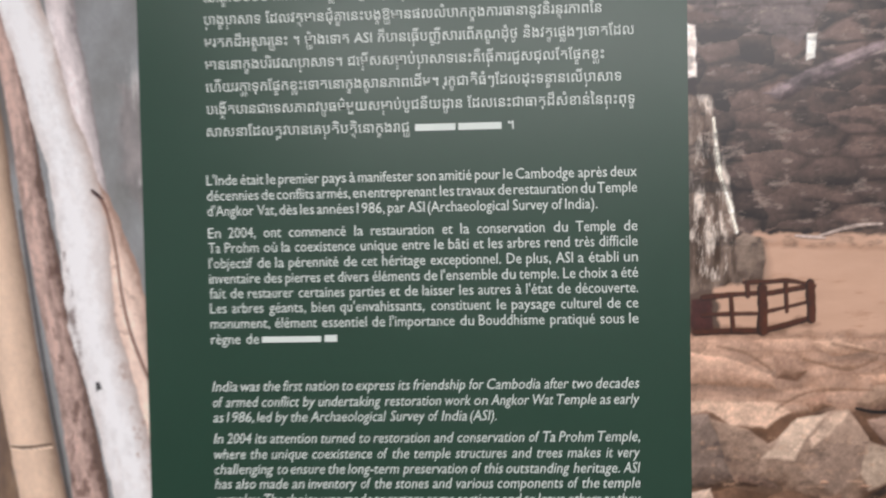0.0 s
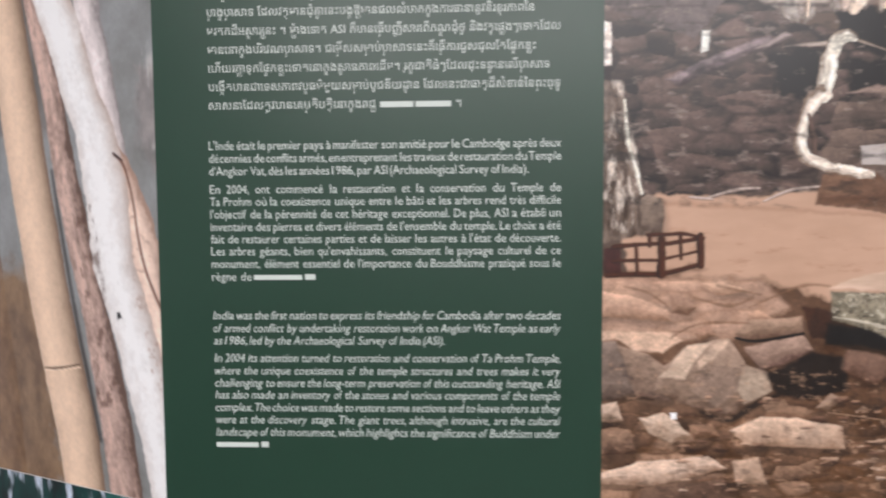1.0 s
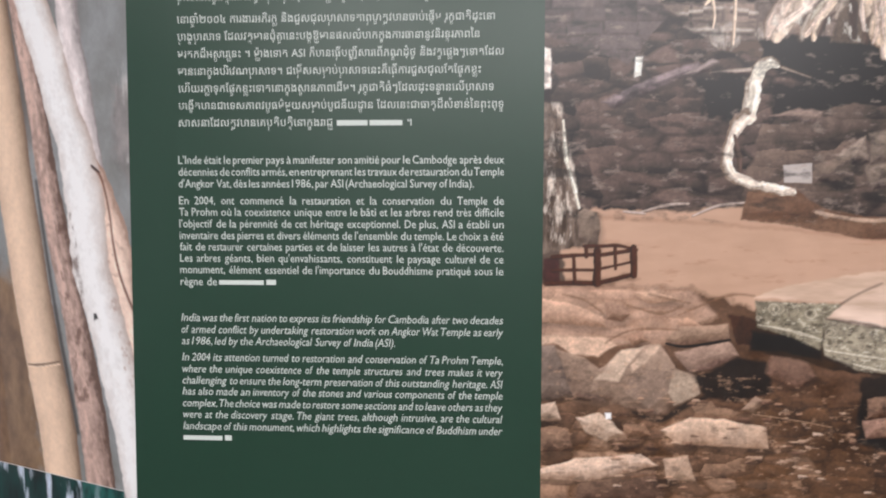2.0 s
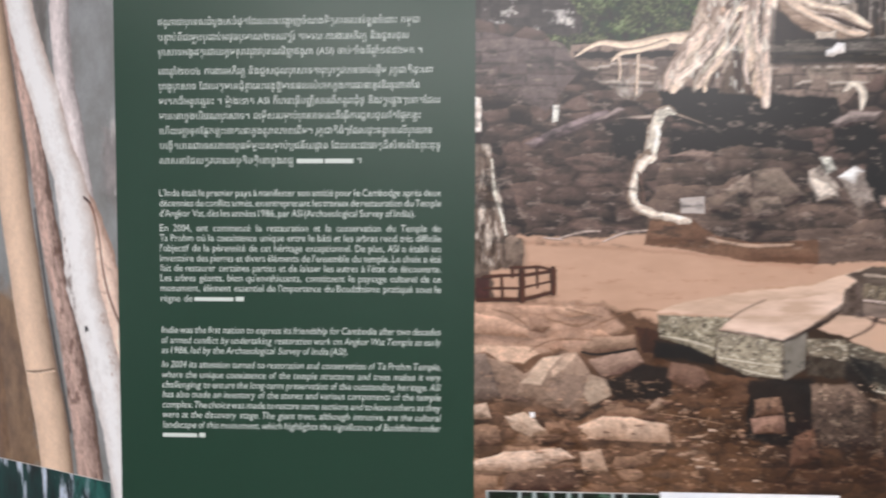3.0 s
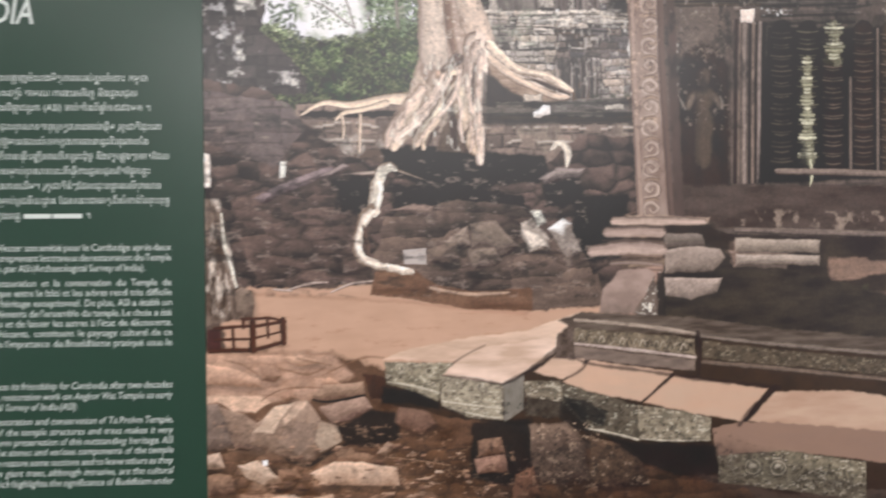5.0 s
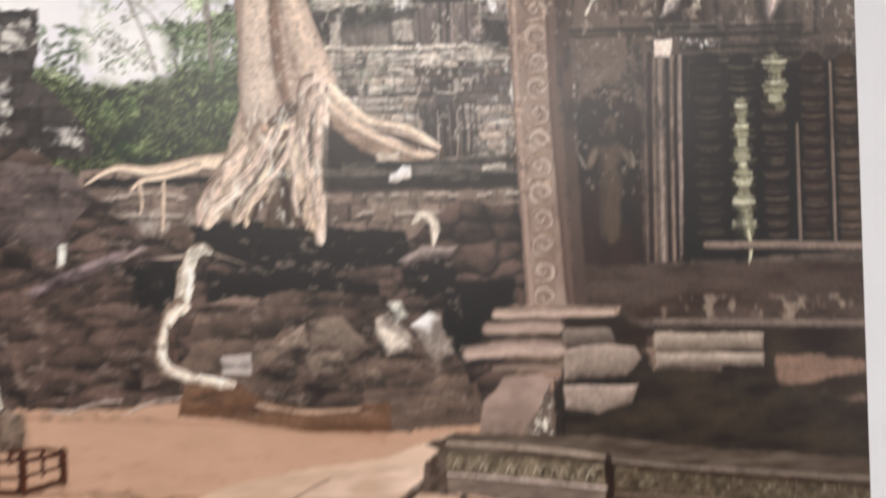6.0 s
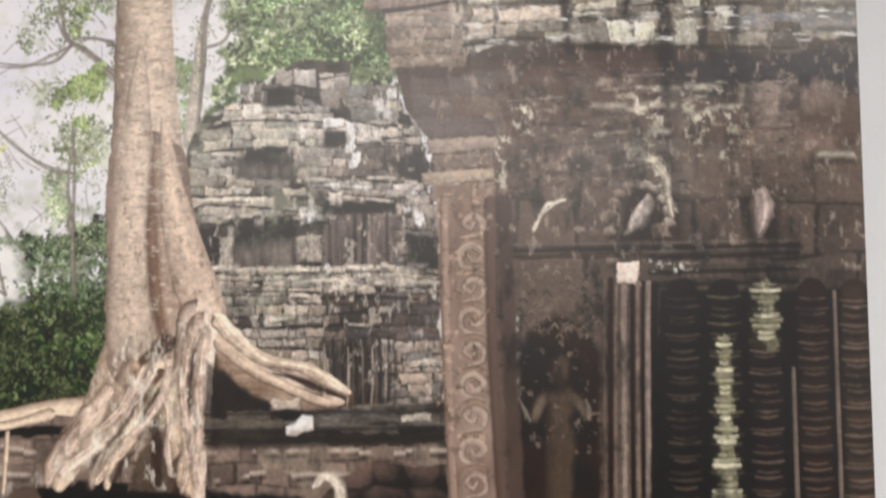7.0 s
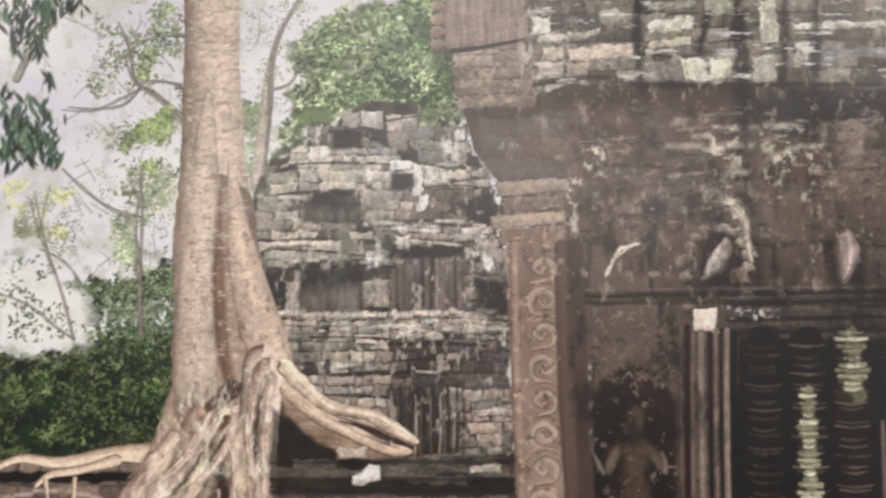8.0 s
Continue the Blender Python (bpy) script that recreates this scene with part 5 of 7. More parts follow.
# weathered cornice: bleached blocks between dark runs of damp
GA = "printed_gallery"
S.patch([(1343, 2193), (1737, 2193), (1733, 2092), (1568, 2098), (1408, 2107), (1352, 2097)], "5f5a55", 0.35, GA, 4, 6, 900, 40, 8, "3c3937", alpha=0.9)
S.courses([(1350, 2193), (1733, 2098)], 6, 46, "6c675f", 901, GA, 0.3, 0.1, vary=0.4, streak=0.3, tilt=0.03)
for k, (pair, code) in enumerate((([(1345, 2175), (1366, 2156)], "d5d0c4"), ([(1352, 2156), (1390, 2146)], "b9b3a8"), ([(1387, 2159), (1422, 2151)], "b5b09c"), ([(1357, 2141), (1383, 2125)], "c0b4a8"), ([(1386, 2143), (1459, 2127)], "c3b4a8"), ([(1354, 2125), (1383, 2104)], "a59a8f"), ([(1386, 2124), (1411, 2105)], "988d82"), ([(1421, 2181), (1453, 2165)], "9c978b"), ([(1476, 2172), (1528, 2157)], "c8c7b8"), ([(1477, 2150), (1524, 2140)], "bcb6a8"), ([(1474, 2138), (1507, 2131)], "b0aba0"), ([(1470, 2125), (1511, 2100)], "847f78"))):
    S.block(pair, code, 920 + k, GA, vary=0.4, streak=0.2, rough=4, joint="57514b", tilt=0.07, alpha=0.92)
for k, (pair, code) in enumerate((([(1512, 2126), (1538, 2100)], "c3c1b0"), ([(1541, 2127), (1564, 2104)], "c8c6b4"), ([(1598, 2192), (1617, 2142)], "b7b6a8"), ([(1587, 2129), (1613, 2099)], "a5a398"), ([(1634, 2142), (1650, 2116)], "a2a196"), ([(1633, 2164), (1663, 2156)], "c4c4b8"), ([(1663, 2168), (1736, 2160)], "b9b8b0"), ([(1662, 2137), (1734, 2124)], "77777a"), ([(1474, 2190), (1527, 2181)], "8b8a7c"), ([(1537, 2193), (1571, 2174)], "8a8c80"))):
    S.block(pair, code, 940 + k, GA, vary=0.45, streak=0.3, rough=4, joint="3a3836", tilt=0.06, alpha=0.9)
for k, (pts, wd) in enumerate((([(1464, 2193), (1464, 2148), (1467, 2091)], (9, 13, 8)), ([(1576, 2193), (1576, 2142), (1577, 2091), (1578, 2029)], (14, 18, 16, 8)), ([(1626, 2193), (1626, 2149), (1620, 2098)], (7, 10, 8)), ([(1661, 2193), (1657, 2117), (1653, 2048)], (8, 12, 6)), ([(1539, 2174), (1532, 2136)], (12, 8)))):
    S.limb(pts, wd, "2c2b2d", "262527", GA, seed=960 + k, fibre=0.4, rough=0.5, soft=6, alpha=0.85)
S.limb([(1349, 2097), (1408, 2106), (1470, 2098), (1568, 2098), (1733, 2098)], (5, 6, 6, 5, 5), "332d2c", "2a2525", GA, seed=966, soft=4, alpha=0.8)
# broken gable end with a rolled border
S.block([(1250, 2206), (1340, 2137)], "83736b", 970, GA, vary=0.28, streak=0.5, rough=4)
S.limb([(1259, 2135), (1290, 2139), (1337, 2148)], (6, 5, 4), "332826", "2a2120", GA, seed=971)
for k in range(7):
    (x, z), = [(1251, 2142)]
    S.boulder([(x - 8 + 15 * math.cos(q) * 0.6, z + 14.5 * k + 7 * math.sin(q)) for q in np.linspace(0, 6.28, 9)[:-1]], "a08a7c", "4a3b36", GA, 2, 2, 972 + k, 0.35, 0.5, 4)
S.courses([(1264, 2132), (1351, 2071)], 4, 52, "85786e", 980, GA, 0.2, 0.0, vary=0.45, rough=4, tilt=0.04)
S.crust([(1262, 2132), (1352, 2129), (1349, 2078), (1268, 2068)], "a8978a", 0.4, 10, GA, 981, 0.6, 8)
S.crust([(1334, 2181), (1353, 2181), (1349, 2097), (1334, 2097)], "c0b5aa", 0.38, 9, GA, 982, 0.7, 12)
S.shade([(1268, 2067), (1352, 2078), (1358, 2056), (1281, 2044)], "3a3130", 0.6, 10, 4, 983, GA, 30, 10)
S.courses([(1290, 2062), (1387, 1992)], 3, 70, "625954", 984, GA, 0.05, 0.0, vary=0.3, lit=0.1, rough=4, alpha=0.6, joint="4a423e")
# capital of the carved column
for k, (pair, code) in enumerate((([(1309, 1992), (1385, 1976)], "8f8177"), ([(1315, 1974), (1382, 1956)], "70635b"), ([(1301, 1955), (1383, 1940)], "968779"), ([(1311, 1939), (1382, 1922)], "7d6f66"))):
    S.block(pair, code, 990 + k, GA, vary=0.3, rough=2.5, tilt=0.08, joint="3b312d")
    S.crust([(pair[0][0], pair[0][1]), (pair[1][0], pair[0][1]), (pair[1][0], pair[1][1]), (pair[0][0], pair[1][1])], "a89484", 0.3, 6, "", 995 + k, 0.5, 4)
# bleached runs below the cornice
for k, (pts, cover) in enumerate((([(1537, 2052), (1573, 2052), (1573, 2004), (1543, 1997)], 0.5), ([(1529, 1988), (1572, 2004), (1572, 1967), (1531, 1963)], 0.62), ([(1559, 1964), (1576, 1960), (1587, 1909), (1571, 1918)], 0.62), ([(1595, 2057), (1644, 2055), (1640, 2041), (1598, 2041)], 0.42), ([(1598, 2024), (1634, 2024), (1630, 2010), (1600, 2010)], 0.5), ([(1602, 1993), (1617, 1993), (1618, 1973), (1601, 1973)], 0.5), ([(1643, 2023), (1658, 2023), (1675, 2001), (1651, 2004)], 0.5), ([(1401, 2034), (1426, 2034), (1424, 1991), (1404, 1991)], 0.42), ([(1385, 2003), (1401, 2003), (1394, 1935), (1384, 1935)], 0.4), ([(1426, 2034), (1457, 2043), (1456, 2035), (1429, 2027)], 0.4))):
    S.crust(pts, "c6c0b0", cover, 8, GA, 1000 + k, 0.85, 9)
for k, pair in enumerate(([(1658, 2060), (1730, 2035)], [(1683, 2028), (1729, 2004)], [(1682, 2003), (1728, 1976)])):
    S.block(pair, ("7d716a", "6d625c", "685c55")[k], 1020 + k, GA, vary=0.3, lit=0.15, rough=4, joint="332d2b", alpha=0.8)
S.crust([(1658, 2057), (1677, 2051), (1674, 2032), (1657, 2035)], "a7a48e", 0.5, 14, GA, 1025, 0.7)
for k, ((a, b), code) in enumerate((([(1398, 2033), (1459, 2038)], "8a7d74"), ([(1505, 1997), (1541, 2000)], "8a7d74"), ([(1468, 1985), (1541, 1990)], "332c2a"), ([(1506, 2046), (1543, 2050)], "81746b"), ([(1534, 2063), (1574, 2066)], "777069"), ([(1513, 1957), (1556, 1965)], "a0958a"), ([(1407, 2009), (1535, 2004)], "3b3331"))):
    S.limb([a, b], (4, 3), code, "332c2a", GA, seed=1030 + k, fibre=0.8, rough=0.8, soft=2.5, alpha=0.7)
# blind arch edged with a rolled garland
(ax, az), = [(1544, 1899)]
for k in range(13):
    q = math.pi * (1.12 - 1.2 * k / 12)
    x, z = ax + 33 * math.cos(q), az - 6 + 47 * math.sin(q) * (1 if math.sin(q) > 0 else 2.2)
    S.boulder([(x + 8 * math.cos(p), z + 6.5 * math.sin(p)) for p in np.linspace(0, 6.28, 8)[:-1]], "7d7067" if k < 7 else "a0978a", "3a312d", GA, 2, 2, 1040 + k, 0.4, 0.5, 3.5, 0.9)
S.shade([(1526, 1878), (1525, 1905), (1535, 1930), (1555, 1937), (1571, 1918), (1573, 1878)], "332b29", 0.85, 4, 3, 1055, GA)
S.limb([(1531, 1886), (1544, 1899), (1554, 1918), (1555, 1927)], (9, 16, 12, 5), "b5aaa4", "5a4f4a", GA, seed=1056, fibre=1.0, rough=0.7, soft=4)
S.boulder([(1559, 1878), (1557, 1894), (1572, 1899), (1581, 1881)], "7a6a60", "3b322e", GA, 3, 3, 1057)
S.limb([(1565, 1960), (1575, 1947), (1577, 1924), (1581, 1904)], (7, 9, 9, 4), "b9b1a2", "6f665a", GA, seed=1058, fibre=1.3, rough=0.9, soft=4)
S.shade([(1660, 1879), (1660, 1918), (1673, 1939), (1694, 1939), (1705, 1918), (1702, 1879)], "35302e", 0.7, 7, 3, 1060, GA)
S.limb([(1683, 1930), (1682, 1909), (1678, 1888)], (16, 24, 14), "b09f9a", "5c4f4b", GA, seed=1061, fibre=0.9, rough=0.4, soft=5)
S.limb([(1427, 1889), (1437, 1908), (1447, 1917), (1461, 1922)], (4, 8, 8, 4), "bab2a6", "5d544c", GA, seed=1062, fibre=1.3, rough=0.9, soft=3)
S.patch([(1386, 1908), (1395, 1908), (1395, 1899), (1389, 1899)], "f3eee6", 0.05, GA, 1.5, 2, 1063)
# mouldings over the window, in steps
for k, ((a, b), code, t) in enumerate((([(1399, 1859), (1553, 1860)], "41372f", 5), ([(1556, 1864), (1723, 1870)], "57504c", 4), ([(1556, 1857), (1723, 1864)], "232020", 6), ([(1556, 1847), (1722, 1853)], "4f4844", 4), ([(1555, 1841), (1722, 1846)], "1f1c1b", 5), ([(1555, 1833), (1722, 1837)], "4a433f", 4), ([(1555, 1827), (1721, 1832)], "1c1918", 6), ([(1399, 1871), (1723, 1877)], "5d524c", 5), ([(1399, 1865), (1723, 1872)], "2a2524", 5))):
    S.limb([a, b], (t, t), code, "221e1d", GA, seed=1070 + k, fibre=0.5, rough=0.4, soft=2.2, alpha=0.85)
S.crust([(1556, 1856), (1610, 1852), (1609, 1844), (1557, 1844)], "d9d4cb", 0.42, 6, GA, 1080, 0.9)
S.block([(1517, 1853), (1543, 1828)], "c0b2a8", 1081, GA, rough=5, joint="6d6058")
# moulded jamb of the window
for k, ((a, b), code, t) in enumerate((([(1504, 1833), (1501, 1655)], "5d5049", 5), ([(1511, 1833), (1507, 1655)], "342b28", 6), ([(1517, 1827), (1513, 1655)], "66584f", 5), ([(1526, 1827), (1523, 1655)], "82736a", 8), ([(1535, 1827), (1532, 1655)], "2f2724", 5), ([(1541, 1830), (1538, 1655)], "746459", 5), ([(1547, 1830), (1543, 1655)], "302825", 4), ([(1553, 1830), (1549, 1655)], "80726a", 7), ([(1560, 1827), (1556, 1655)], "241f1d", 8))):
    S.limb([a, ((a[0] + b[0]) / 2, (a[1] + b[1]) / 2), (b[0], 1553)], (t, t, t), code, "2a2321", GA, seed=1090 + k, fibre=0.5, soft=2.2, lit=0.0, rough=0.2)
# niche with a worn standing carving, kept plain
S.patch([(1406, 1644), (1407, 1749), (1419, 1778), (1447, 1796), (1479, 1785), (1497, 1755), (1500, 1645), (1498, 1534), (1405, 1533)], "362d2a", 0.25, "printed_gallery", 4, 8, 271, 30, 60, "2a2321")
S.crust([(1411, 1844), (1501, 1845), (1494, 1767), (1413, 1773)], "6b5d53", 0.36, 9, "printed_gallery", 272, 0.7)
# niche head carved with leaves, and the worn carving in it
S.shade([(1416, 1654), (1419, 1725), (1431, 1758), (1449, 1767), (1467, 1758), (1487, 1726), (1492, 1655)], "2b2522", 0.6, 8, 3, 1110, GA)
for k in range(40):
    (x, z), = [(1453, 1808)]
    q, d = k * 2.4, 8 + 5.2 * math.sqrt(k)
    S.limb([(x + 1.35 * d * math.cos(q) - 4, z + d * math.sin(q)), (x + 1.35 * d * math.cos(q), z + d * math.sin(q) + 4), (x + 1.35 * d * math.cos(q) + 4, z + d * math.sin(q) - 1)], (2, 4, 2), ("6b5e52", "2a2421", "5a4f45", "7a6d60")[k % 4], "2e2723", GA, seed=1120 + k, fibre=0.8, rough=0.5, soft=2.5, alpha=0.6)
S.limb([(1452, 1740), (1451, 1723)], (24, 20), "4c413a", "342b27", GA, seed=1161, soft=5)
S.limb([(1424, 1685), (1433, 1702), (1451, 1709), (1472, 1702), (1482, 1685)], (11, 15, 12, 15, 11), "6b5e52", "362d28", GA, seed=1162, soft=5, lit=0.4, alpha=0.85)
S.limb([(1452, 1702), (1452, 1673), (1450, 1644), (1448, 1593)], (34, 34, 38, 32), "4d4239", "302823", GA, seed=1163, soft=7, alpha=0.85)
S.limb([(1420, 1680), (1413, 1693), (1409, 1702)], (4, 5, 3), "a59c90", "544b43", GA, seed=1164, fibre=1.4, rough=0.9, soft=3, alpha=0.35)
S.limb([(1486, 1682), (1485, 1694), (1482, 1702)], (4, 5, 3), "a59c90", "544b43", GA, seed=1165, fibre=1.4, rough=0.9, soft=3, alpha=0.35)
S.crust([(1397, 1796), (1411, 1790), (1407, 1702), (1395, 1702)], "b9b1a5", 0.36, 7, GA, 1166, 0.8, 14)
# window with turned stone balusters
S.patch([(1564, 1822), (1740, 1823), (1810, 1824), (1810, 1560), (1547, 1550)], "1d1918", 0.25, "printed_gallery", 3, 5, 281, 30, 50, "1f1b1a")
# turned balusters: rings with dark throats between
for k, (x, code, hi, n) in enumerate(zip((1590, 1637, 1682, 1737, 1786), ("262220", "2c2924", "2f2925", "352d29", "40362f"), ("4f463f", "5d5849", "64574d", "5c4f47", "6d5f56"), (25, 25, 25, 25, 25))):
    S.limb([(x, 1818), (x, 1700), (x + 1, 1578)], (34, 34, 34), code, "1d1917", "printed_baluster", seed=1180 + k, fibre=0.3, soft=3, lit=0.0)
    for j in range(n):
        z = 1812 - 9.4 * j + 2.5 * math.sin(j * 2.7 + k)
        wd = 15 + 3.5 * math.sin(j * 1.9 + k * 2)
        S.limb([(x - wd, z - 4), (x, z - 6), (x + wd, z - 4)], (2, 4, 2), "171413", "171413", "printed_baluster", seed=1200 + j, fibre=0.2, soft=2, alpha=0.85)
        S.limb([(x - wd, z + 1), (x, z - 1), (x + wd, z + 1)], (2, 3.4, 2), hi, "4a4039", "printed_baluster", seed=1230 + j, fibre=0.8, rough=0.5, soft=2, alpha=0.35 + 0.45 * ((j * 7 + k * 3) % 5) / 4)
for k, (x, top, foot, wide) in enumerate(((1636, 1768, 1592, 11), (1684, 1828, 1768, 15))):
    j, z = 0, top
    S.limb([(x, top), (x, (top + foot) / 2), (x, foot)], (wide, wide * 1.6, wide * 2), "6d6b58", "33312a", "printed_baluster", seed=1255 + k, fibre=1.2, rough=0.6, soft=3, alpha=0.85)
    while z > foot:
        wd = wide * (0.75 + 0.35 * math.sin(j * 1.3)) * (0.6 + 0.7 * (top - z) / (top - foot) if k == 0 else 1)
        S.limb([(x - wd, z), (x, z - 0.8), (x + wd, z)], (5, 5.5, 5), ("a3a18a", "bdbaa2", "7d7b68", "949279")[j % 4], "5a5745", "printed_baluster", seed=1260 + j, fibre=1.6, rough=0.9, soft=2.5, alpha=0.8)
        z, j = z - 6.6 - 1.5 * math.sin(j * 2.2), j + 1
S.limb([(1640, 1590), (1644, 1568), (1640, 1545)], (8, 6, 3), "a9a78c", "6b6854", "printed_baluster", seed=1290, fibre=1.0, rough=0.6)
# Flecks darken the lower wall and lighten the upper.
S.crust([(1399, 1820), (1555, 1821), (1550, 1657), (1397, 1655)], "1f1b19", 0.45, 30, "", 1295, 0.35, 60)
S.crust([(1346, 2066), (1733, 2085), (1726, 1930), (1388, 1929)], "6f6763", 0.45, 40, "", 1296, 0.35, 20)
S.limb([(1628, 1619), (1630, 1570), (1628, 1487)], (12, 16, 14), "2c2624", "241f1d", "printed_gallery", fibre=0.2, soft=8, alpha=0.7)
for k, x in enumerate((1713, 1762)):
    S.limb([(x, 1735 + 85 * k), (x, 1680), (x, 1570)], (5, 6, 6), "6f6158", "2b2422", "printed_gallery", seed=296 + k, fibre=0.3, alpha=0.85)
S.limb([(1582, 1572), (1690, 1570), (1800, 1566)], (10, 12, 12), "7c6d63", "332b28", "printed_gallery", seed=298, fibre=0.4)
# plinth courses of the gallery
S.patch([(1377, 1549), (1808, 1546), (1805, 1467), (1375, 1476)], "4d423d", 0.3, "printed_gallery", 4, 6, 301, 60, 20, "3a312e")
S.limb([(1371, 1484), (1450, 1482)], (14, 13), "9a887c", "4a3e38", "printed_gallery", seed=302)
S.limb([(1508, 1471), (1617, 1467), (1805, 1459)], (8, 12, 12), "6d6058", "2f2826", "printed_gallery", seed=303, fibre=0.5)
S.patch([(1375, 1468), (1805, 1455), (1800, 1284), (1371, 1306)], "3f3832", 0.3, "printed_gallery", 4, 5, 304, 60, 30, "302a26")
S.crust([(1517, 1506), (1806, 1500), (1805, 1467), (1516, 1473)], "857669", 0.4, 16, "printed_gallery", 305, 0.7)
for k, (pts, code) in enumerate((([(1376, 1455), (1449, 1446), (1494, 1433), (1489, 1408), (1378, 1411)], "8c7568"), ([(1378, 1407), (1489, 1400), (1484, 1359), (1380, 1346)], "937b6e"), ([(1497, 1453), (1600, 1447), (1598, 1396), (1496, 1404)], "937f72"), ([(1674, 1420), (1735, 1419), (1799, 1409), (1799, 1397), (1674, 1379)], "7d6557"),
                                 ([(1725, 1361), (1798, 1363), (1798, 1347), (1725, 1345)], "5e5048"))):
    S.patch(pts, code, 0.2, "printed_gallery", 5, 5, 306 + k, 50, 12, "6b584e")
S.crust([(1381, 1378), (1803, 1376), (1801, 1318), (1380, 1330)], "4c4a3a", 0.5, 20, "printed_gallery", 312, 0.6)
S.patch([(1397, 1345), (1810, 1334), (1804, 1119), (1541, 1130), (1403, 1248)], "38332d", 0.3, "printed_gallery", 8, 14, 313, 60, 30, "2a2622")
S.rubble([(1570, 1275), (1808, 1268), (1805, 1152), (1575, 1161)], 60, "332b27", "1d1917", "printed_gallery", 314, 8, 0.3, 0.4, alpha=0.6)
# carved column
S.limb([(1314, 1497), (1347, 1505), (1374, 1496)], (4, 4), "5a4a43", "3b302b", "printed_column")
S.patch([(1317, 1938), (1382, 1941), (1382, 1644), (1402, 1494), (1335, 1495), (1329, 1643)], "8f7d72", 0.18, "printed_column", 1.5, 2.5, 321, 30, 60, "6d5950")
S.limb([(1326, 1929), (1329, 1760), (1341, 1495)], (10, 10, 9), "8e796d", "5c4b43", "printed_column", seed=322)
S.limb([(1376, 1929), (1379, 1760), (1395, 1493)], (12, 12, 11), "5a4a43", "433733", "printed_column", seed=323, soft=4)
S.patch([(1382, 1923), (1400, 1923), (1417, 1490), (1400, 1492)], "4a3e3a", 0.25, "printed_column", 2, 5, 324, 30, 60)
for j in range(3, 15):
    zc = 2000 - 35.2 * j
    xc = 1356 + 0.3 * j
    turn = 1 if j % 2 else -1
    S.limb([(xc - 12 * turn, zc - 15), (xc + 10 * turn, zc - 10), (xc + 12 * turn, zc + 5), (xc, zc + 11), (xc - 10 * turn, zc + 2), (xc - 2 * turn, zc - 5), (xc + 3 * turn, zc + 1)], (3, 6, 8, 8, 7, 5, 4), "a79588", "4a3c36", "printed_column", seed=330 + j, fibre=1.0, alpha=0.6, rough=0.6)
    S.limb([(xc + 13, zc - 20), (xc + 2, zc - 17), (xc - 12, zc - 20)], (3, 6, 3), "85705f", "4f4039", "printed_column", seed=350 + j, fibre=0.5, alpha=0.8)
S.crust([(1318, 1935), (1382, 1938), (1381, 1552), (1332, 1552)], "4c3d37", 0.26, 6, "", 371, 0.5)
S.patch([(1317, 1938), (1382, 1941), (1382, 1926), (1318, 1923)], "76635a", 0.2, "printed_column", 2, 3, 377)
# foot of the column
for k, (pts, code, code2) in enumerate((
    ([(1318, 1495), (1331, 1498), (1461, 1492), (1459, 1480), (1399, 1478), (1318, 1481)], "a8917f", "8a7566"),
    ([(1316, 1481), (1399, 1479), (1397, 1475), (1313, 1476)], "4f423b", "3d322d"),
    ([(1311, 1476), (1391, 1475), (1389, 1460), (1307, 1460)], "97806f", "7a6658"),
    ([(1309, 1460), (1389, 1459), (1388, 1451), (1306, 1451)], "3b302b", "2c2420"),
    ([(1302, 1449), (1384, 1450), (1386, 1437), (1296, 1435)], "a58c7b", "867061"),
    ([(1298, 1435), (1386, 1437), (1383, 1425), (1308, 1425)], "7d695c", "5d4d44"),
    ([(1318, 1424), (1386, 1425), (1385, 1421), (1320, 1420)], "42362f", "342a25"),
    ([(1323, 1420), (1386, 1421), (1389, 1409), (1318, 1408)], "86715f", "6a594e"),
    ([(1410, 1476), (1456, 1475), (1457, 1420), (1413, 1419)], "564a43", "3f3530"),
)):
    S.patch(pts, code, 0.2, "printed_column", 4, 5, 380 + k, 40, 8, code2)
S.patch([(1282, 1328), (1286, 1368), (1319, 1403), (1381, 1411), (1372, 1370), (1335, 1322), (1297, 1319)], "96796b", 0.2, "printed_column", 3, 4, 387, 40, 30, "6d574c")
S.patch([(1330, 1320), (1363, 1379), (1381, 1399), (1383, 1316)], "54473f", 0.3, "printed_column", 3, 4, 388)
S.crust([(1330, 1320), (1358, 1389), (1372, 1399), (1373, 1318)], "d3c8ba", 0.42, 8, "printed_column", 389, 0.85)
S.patch([(1381, 1409), (1392, 1409), (1393, 1316), (1381, 1316)], "2a2321", 0.2, "printed_column", 2, 3, 390)
S.patch([(1393, 1399), (1493, 1391), (1494, 1347), (1401, 1355)], "8a7265", 0.2, "printed_gallery", 4, 6, 391, alpha=0.6)

